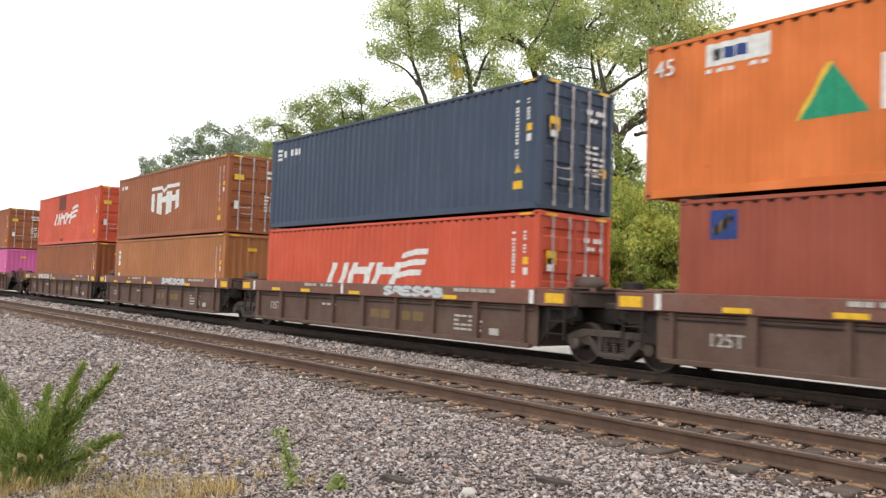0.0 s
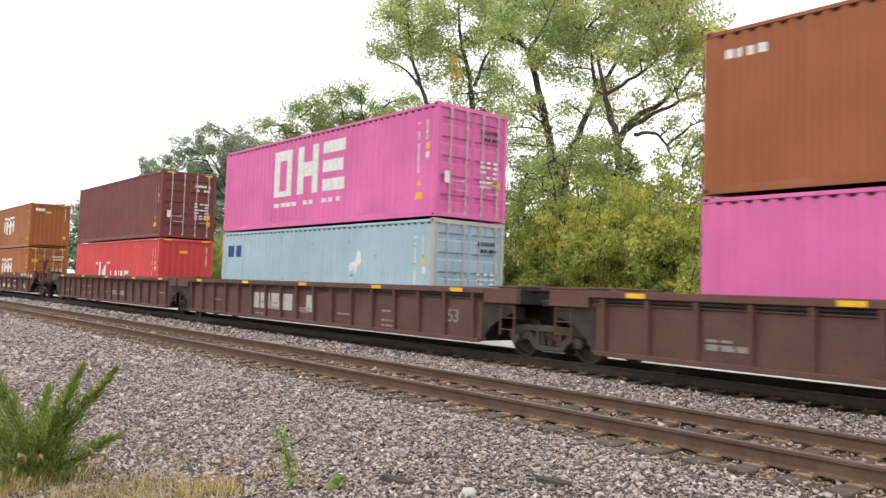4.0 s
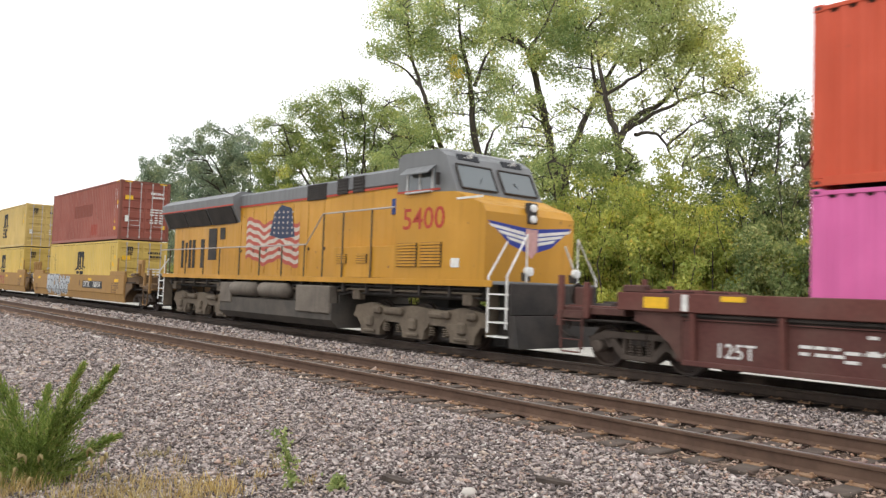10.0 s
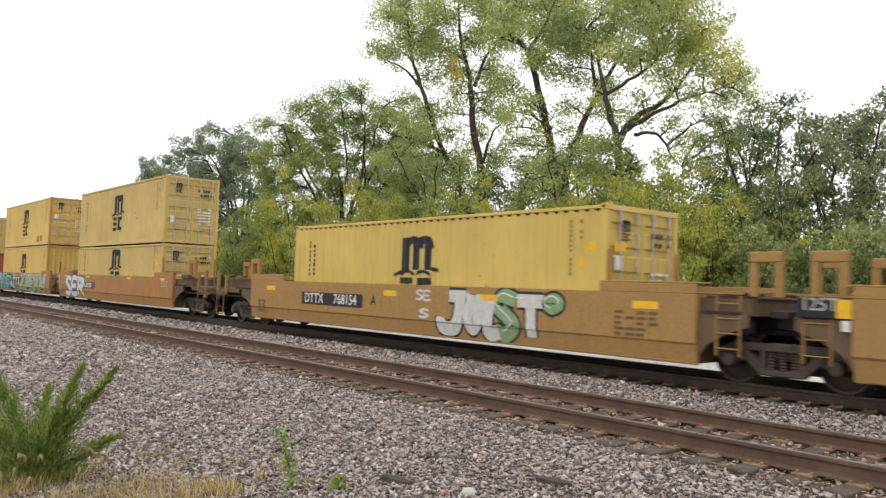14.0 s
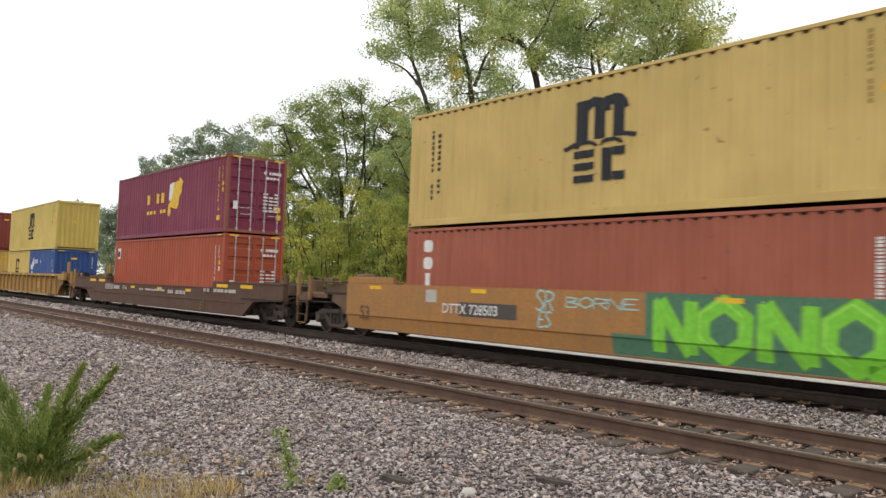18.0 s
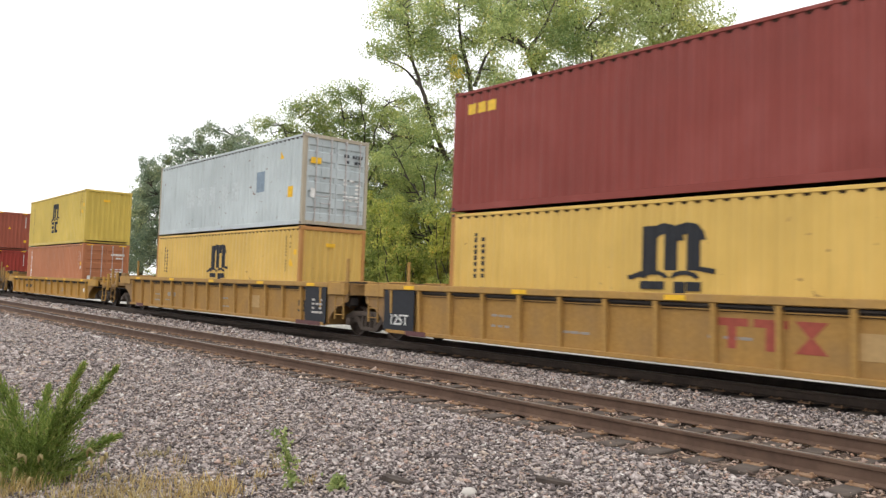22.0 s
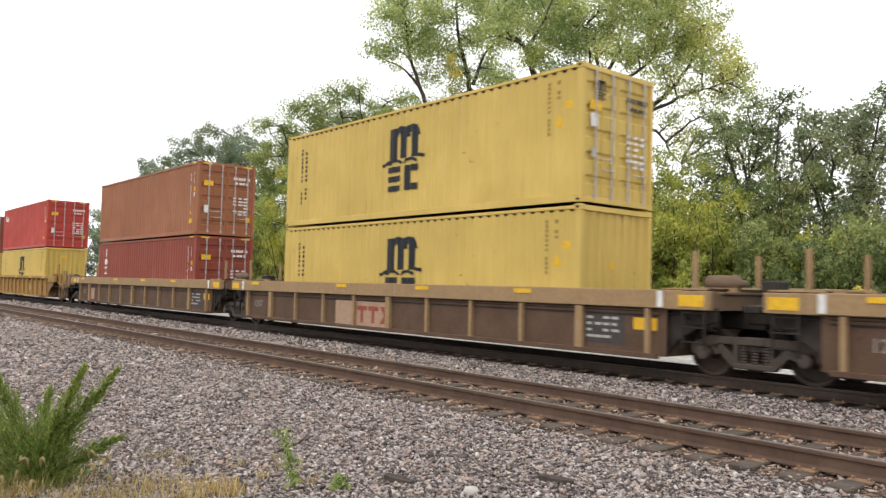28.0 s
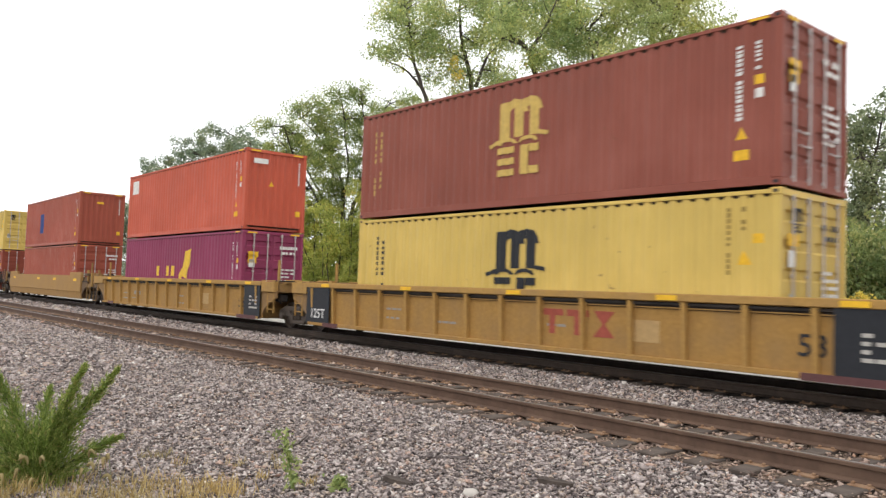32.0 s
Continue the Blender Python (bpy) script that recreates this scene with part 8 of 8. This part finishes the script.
    tagged(part("flag_stars", b.mesh("flag_stars"), FLAGWHITE, ob), kind="stuff")
    # pipes and brackets hung under the walkway
    for s, z, r in ((-1.36, 1.34, 0.03), (-1.30, 1.24, 0.022), (-1.42, 1.44, 0.018)):
        part("air_pipe", Build().tube([(-9.4, s, z), (-4.6, s, z), (-4.4, s + 0.05, z - 0.06), (3.6, s + 0.05, z - 0.06), (3.8, s, z), (9.3, s, z)], r, 6).mesh("air_pipe"), LOCO_TRUCK if r > 0.025 else LOCO_DARK, ob)
    for x in np.arange(-9.0, 9.4, 1.15):
        slab("frame_bracket", (x, -1.33, 1.40), (0.07, 0.26, 0.30), LOCO_DARK, ob, 0.01)
    for x in (-8.9, -4.7, 4.2, 8.8):
        slab("sand_box", (x, -1.25, 1.20), (0.34, 0.24, 0.30), LOCO_TRUCK, ob, 0.03)
    # tank, reservoirs, trucks
    part("fuel_tank", Build().prism([(-1.25, 1.25), (-1.25, 0.92), (-1.5, 0.9), (-1.5, 0.42), (-1.25, 0.2), (1.25, 0.2), (1.5, 0.42), (1.5, 0.9), (1.25, 0.92), (1.25, 1.25)], -4.2, 3.2, "x").mesh("fuel_tank"), LOCO_BELLY, ob, "dark dusty fuel tank")
    slab("equipment_box", (2.2, -1.42, 1.0), (1.9, 0.3, 0.8), LOCO_TANK, ob, 0.03)
    slab("equipment_box", (-3.7, -1.4, 1.05), (0.9, 0.3, 0.7), LOCO_TANK, ob, 0.03)
    for x in (-2.4, -0.3):
        part("air_reservoir", Build().lathe([(-0.95, 0.03), (-0.92, 0.14), (-0.8, 0.24), (0.8, 0.24), (0.92, 0.14), (0.95, 0.03)], (0, 0, 0), "x", 16).mesh("air_reservoir", True), LOCO_TANK, ob, m=pose(x, -1.42, 1.2))
    for c in (-6.6, 6.6):
        t = part("truck", Build().box((0, 0, 0.8), (4.6, 1.5, 0.3), 0.03).box((0, 0, 1.05), (1.2, 1.2, 0.4), 0.05).mesh("truck"), LOCO_DARK, ob, "dusty six-wheel truck", pose(c, 0, 0))
        for s in (-1, 1):
            part("side_frame", loco_frame_mesh(), LOCO_TRUCK, t, m=pose(0, s * 1.08, 0, 0, 0, 0 if s < 0 else 180))
            for a in (-1.88, -0.94, 0.94, 1.88):
                slab("brake_cylinder", (a + 0.35, s * 1.2, 0.8), (0.32, 0.2, 0.2), LOCO_TRUCK, t, 0.05)
            part("spring", spring_mesh(), LOCO_TRUCK, t, m=pose(-1.3, s * 1.12, 0))
            part("spring", spring_mesh(), LOCO_TRUCK, t, m=pose(1.3, s * 1.12, 0))
        for a in (-1.2, 0.68, 2.4):
            slab("traction_motor", (a - 0.1, 0, 0.48), (1.0, 1.25, 0.74), LOCO_DARK, t, 0.05)
        for s in (-1, 1):
            for a in (-0.94, 0.94):
                slab("brake_shoe", (a, s * 0.8, 0.34), (0.7, 0.16, 0.42), LOCO_DARK, t, 0.04)
        for a in (-1.88, 0, 1.88):
            w = part("wheelset", wheelset_mesh(), WHEEL, t, m=pose(a, 0, 0.53))
            w.scale = (1.26, 1, 1.26)
            WHEELS.append((w, a, u + c + a, 0.53))
    CARS.append((ob, u))
    return ob


GLASS_DARK, gn, gl, gb = nodes_of("cab_glass")
gb.inputs["Base Color"].default_value = (0.10, 0.12, 0.13, 1)
gb.inputs["Roughness"].default_value = 0.05
gb.inputs["Specular IOR Level"].default_value = 0.9
locomotive(-39.3)

# ---- foreground plants and litter ----
CEDAR = leaf_mat("cedar_needles", ((0, (0.14, 0.20, 0.045)), (0.5, (0.26, 0.35, 0.08)), (0.85, (0.42, 0.48, 0.13)), (1, (0.52, 0.43, 0.17))))
STRAW = leaf_mat("dry_straw", ((0, (0.30, 0.22, 0.09)), (0.6, (0.50, 0.40, 0.20)), (1, (0.62, 0.54, 0.32))))
GREENBLADE = leaf_mat("green_blades", ((0, (0.10, 0.16, 0.04)), (1, (0.26, 0.30, 0.09))))


def cedar(x, y, plumes, seed):
    """A young cedar: plumes are (sideways, height) of pointed feathery shoots from one root."""
    r = np.random.default_rng(seed)
    ob = thing("cedar_sapling", "young feathery green cedar growing in the ballast", "sapling")
    ob.location = (x, y, ground_z(y) - 0.02)
    wood, cs, ds = Build(), [], []
    for k, (a, h) in enumerate(plumes):
        tip = SIDE * a + BACK * r.normal(0, 0.16)
        tip[2] = h
        pts = [tip * t * np.array((t ** 0.35, t ** 0.35, 1)) + BACK * 0.03 * math.sin(3 * t + k) for t in np.linspace(0, 1, 9)]
        size = np.linalg.norm(tip)
        wood.tube(pts, [0.014 * (1 - 0.85 * t) for t in np.linspace(0, 1, 9)], 5)
        n_spray = int(165 * size)
        for i in range(n_spray):
            t = 0.06 + 0.94 * (i + r.uniform(0, 1)) / n_spray
            q = t * 8
            m = min(7, int(q))
            p = pts[m] + (pts[m + 1] - pts[m]) * (q - m)
            along = pts[m + 1] - pts[m]
            along /= np.linalg.norm(along)
            out = r.normal(0, 1, 3)
            out -= along * out.dot(along)
            out /= np.linalg.norm(out)
            d = along * 1.0 + out * r.uniform(0.45, 0.95)
            d /= np.linalg.norm(d)
            ln = (0.34 * (1 - t) ** 0.95 + 0.015) * r.uniform(0.6, 1.15)
            n = 14 + int(60 * ln)
            s = r.uniform(0, 1, n)
            cs.append(p + d * (s * ln)[:, None] + along * (s * s * ln * 0.25)[:, None] + r.normal(0, 0.007, (n, 3)))
            ds.append(np.repeat(d[None] + along[None] * 0.4, n, 0) + r.normal(0, 0.45, (n, 3)))
    c, d = np.concatenate(cs), np.concatenate(ds)
    d /= np.linalg.norm(d, axis=1)[:, None]
    w = np.cross(d, r.normal(0, 1, d.shape))
    w /= np.linalg.norm(w, axis=1)[:, None]
    s = r.uniform(0.02, 0.046, len(c))[:, None]
    leafs = np.stack([c - d * s * 0.4 - w * s * 0.13, c - d * s * 0.3 + w * s * 0.13, c + d * s], 1)
    tagged(part("stem_tangle", wood.mesh("stem_tangle", True), BARK, ob), kind="stuff")
    part("foliage", mass("foliage", leafs, ((0, 1, 2),), 3, CEDAR), CEDAR, ob)


cedar(-7.80, 1.84, ((-0.42, 1.16), (0.46, 1.14), (0.68, 1.10), (-0.70, 0.80), (-0.12, 0.86), (0.66, 0.46), (-0.78, 0.46), (0.22, 0.70), (-0.35, 0.55)), 5)


def blades(name, label, n, x0, x1, y0, y1, h0, h1, mat, seed, clump=0.0):
    r = np.random.default_rng(seed)
    c = np.stack([r.uniform(x0, x1, n), r.uniform(y0, y1, n), np.zeros(n)], 1)
    if clump:
        k = r.integers(0, max(4, n // 30), n)
        centres = np.stack([r.uniform(x0, x1, n), r.uniform(y0, y1, n)], 1)
        c[:, :2] = centres[k] + r.normal(0, clump, (n, 2))
    c = SIDE[None] * c[:, :1] + BACK[None] * c[:, 1:2]
    c[:, 2] = np.interp(c[:, 1], [a for a, _ in PROFILE], [b for _, b in PROFILE])
    h = r.uniform(h0, h1, n)[:, None]
    d = r.normal(0, 0.32, (n, 3))
    d[:, 2] = 1
    bend = r.normal(0, 0.25, (n, 3))
    bend[:, 2] = 0
    w = r.normal(0, 1, (n, 3))
    w[:, 2] = 0
    w = w / np.linalg.norm(w, axis=1)[:, None] * 0.0045
    mid = c + d * h * 0.55
    tip = c + d * h + bend * h * 0.5
    v = np.stack([c - w, c + w, mid + w * 0.8, mid - w * 0.8, tip + w * 0.15, tip - w * 0.15], 1)
    tagged(new(name, mass(name, v, ((0, 1, 2, 3), (3, 2, 4, 5)), 6, mat)), label, "grass", kind="stuff")


blades("dry_grass", "dry straw-coloured grass at the foot of the ballast", 1500, -4.3, -1.7, 6.5, 7.35, 0.04, 0.20, STRAW, 3, 0.07)
blades("dry_grass", "sparse dry grass blades among the stones", 360, -4.1, -0.9, 7.2, 8.4, 0.03, 0.13, STRAW, 4, 0.05)
blades("green_grass", "green grass blades beside the cedar sapling", 420, -4.8, -3.2, 6.8, 7.9, 0.1, 0.36, GREENBLADE, 5, 0.07)


def foxtail(x, y, h, turn):
    ob = thing("foxtail_grass", "pale nodding foxtail seed head on a thin stalk", "grass", "foxtails by the sapling")
    ob.location = (x, y, ground_z(y))
    d = SIDE * math.cos(turn) + BACK * math.sin(turn)
    pts = [np.array((0, 0, h * t)) + d * 0.10 * t ** 3 for t in np.linspace(0, 1, 6)]
    part("stalk", Build().tube(pts, 0.0022, 5).mesh("stalk"), GREENBLADE, ob)
    top = pts[-1]
    arc_pts = [top + d * 0.075 * math.sin(a) + np.array((0, 0, 0.045 * math.sin(2 * a) - 0.02 * a)) for a in np.linspace(0, 1.7, 6)]
    part("seed_head", Build().tube(arc_pts, [0.005, 0.013, 0.015, 0.015, 0.012, 0.004], 7).mesh("seed_head", True), STRAW, ob)


for i in range(18):
    spot = SIDE * (-4.1 + 0.075 * i + 0.05 * math.sin(i * 5)) + BACK * (7.0 + 0.18 * math.sin(i * 3.3))
    foxtail(spot[0], spot[1], 0.16 + 0.16 * abs(math.sin(i * 2.1)), 0.5 + 2.2 * math.sin(i * 1.9))


def weed(x, y, h, lean, seed):
    r = np.random.default_rng(seed)
    ob = thing("weed", "small leafy green weed rooted in the ballast", "weed")
    ob.location = (x, y, ground_z(y))
    pts = [SIDE * (lean * t) + np.array((0, 0, h * t)) + BACK * 0.03 * math.sin(4 * t) for t in np.linspace(0, 1, 7)]
    part("stalk", Build().tube(pts, 0.005, 5).mesh("stalk"), GREENBLADE, ob)
    c = np.array([pts[int(k)] for k in r.integers(1, 7, 150)]) + r.normal(0, 0.035, (150, 3))
    part("foliage", mass("foliage", leaves(c, np.full(len(c), 0.012), 0.05), ((0, 1, 2),), 3, LEAF["mid"]), LEAF["mid"], ob)


weed(-6.20, 3.58, 0.52, -0.13, 8)
weed(-6.02, 3.90, 0.10, 0.02, 9)
twig = thing("fallen_twig", "dark dead twig lying on the ballast", "twig", m=pose(-7.50, 4.24, ground_z(4.24) + 0.05, 0, -14, 46))
part("stem", Build().tube([(-0.20, 0, 0), (-0.05, 0.02, 0.03), (0.12, 0, 0.06), (0.24, -0.02, 0.13)], [0.016, 0.018, 0.012, 0.005], 6).mesh("stem"), BARK, twig)
part("branch", Build().tube([(0.0, 0, 0.03), (0.06, 0.05, 0.08)], [0.009, 0.004], 5).mesh("branch"), BARK, twig)
rock = Build().lathe([(-0.03, 0.03), (-0.03, 0.07), (0.01, 0.085), (0.045, 0.06), (0.055, 0.02)], (0, 0, 0), "z", 9).mesh("pale_rock", True)
for v in rock.vertices:
    v.co *= 0.9 + 0.25 * noise.noise(v.co * 14)
rk = thing("pale_rock", "pale smooth rock among the ballast", "rock", m=pose(-5.14, 4.70, ground_z(4.70) + 0.02))
part("stone", rock, plain("pale_rock", (0.52, 0.48, 0.43)), rk)
for x, y, ln, turn, label in ((-4.86, 5.50, 0.34, 25, "dark split piece of old tie on the ballast"), (-5.85, 4.45, 0.32, 8, "weathered brown splinter of timber on the ballast")):
    tb = thing("timber_scrap", label, "timber", m=pose(x, y, ground_z(y) + 0.03, 2, 3, turn))
    part("board", Build().prism([(-ln / 2, -0.045), (-0.1 * ln, -0.055), (ln / 2, -0.02), (ln / 2, 0.03), (0.05, 0.05), (-ln / 2, 0.025)], -0.02, 0.025, "z").mesh("board"), TIE, tb)

# ---- what moves ----
TRAVEL = ((0, -151.93), (1, -134.80), (2, -117.88), (3, -101.05), (3.5, -92.62), (5.5, -58.95), (6, -50.50), (7, -33.61), (8, -16.82), (9, 0.0), (10, 16.87), (11, 33.68), (12, 50.56), (13, 67.48), (14, 84.40), (14.5, 92.83), (16.5, 126.43), (17, 134.85), (18, 151.69), (19, 168.51), (20, 185.39), (21, 202.16), (22, 218.92), (23, 235.65), (24, 252.40), (25, 269.14), (25.5, 277.46), (27.5, 310.52), (28, 318.77), (29.2, 338.24), (30.5, 359.34), (32, 383.87))


def gone(t):
    return float(np.interp(t, [a for a, _ in TRAVEL], [b for _, b in TRAVEL]))


def motions():
    """The whole train rolls along the main track; its wheels turn while they pass near."""
    for ob, u in CARS:
        walk(ob, [(t, pose(u + s, MAIN, 0)) for t, s in TRAVEL])
    for ob, u, z in CONTAINERS:
        walk(ob, [(t, pose(u + s, MAIN, z)) for t, s in TRAVEL])
    for ob, x, u, r in WHEELS:
        rows = [(0.0, pose(x, 0, r))]
        angle = 0.0
        times = [k / FPS for k in range(1, 32 * FPS) if -30 < u + gone(k / FPS) < 1.0]
        last = None
        for t in times:
            if last is not None:
                angle += math.degrees((gone(t) - gone(last)) / r)
            rows.append((t, pose(x, 0, r) @ Matrix.Rotation(radians(angle), 4, "Y")))
            last = t
        rows.append((32.0, rows[-1][1]))
        if len(rows) > 2:
            walk(ob, rows)


motions()
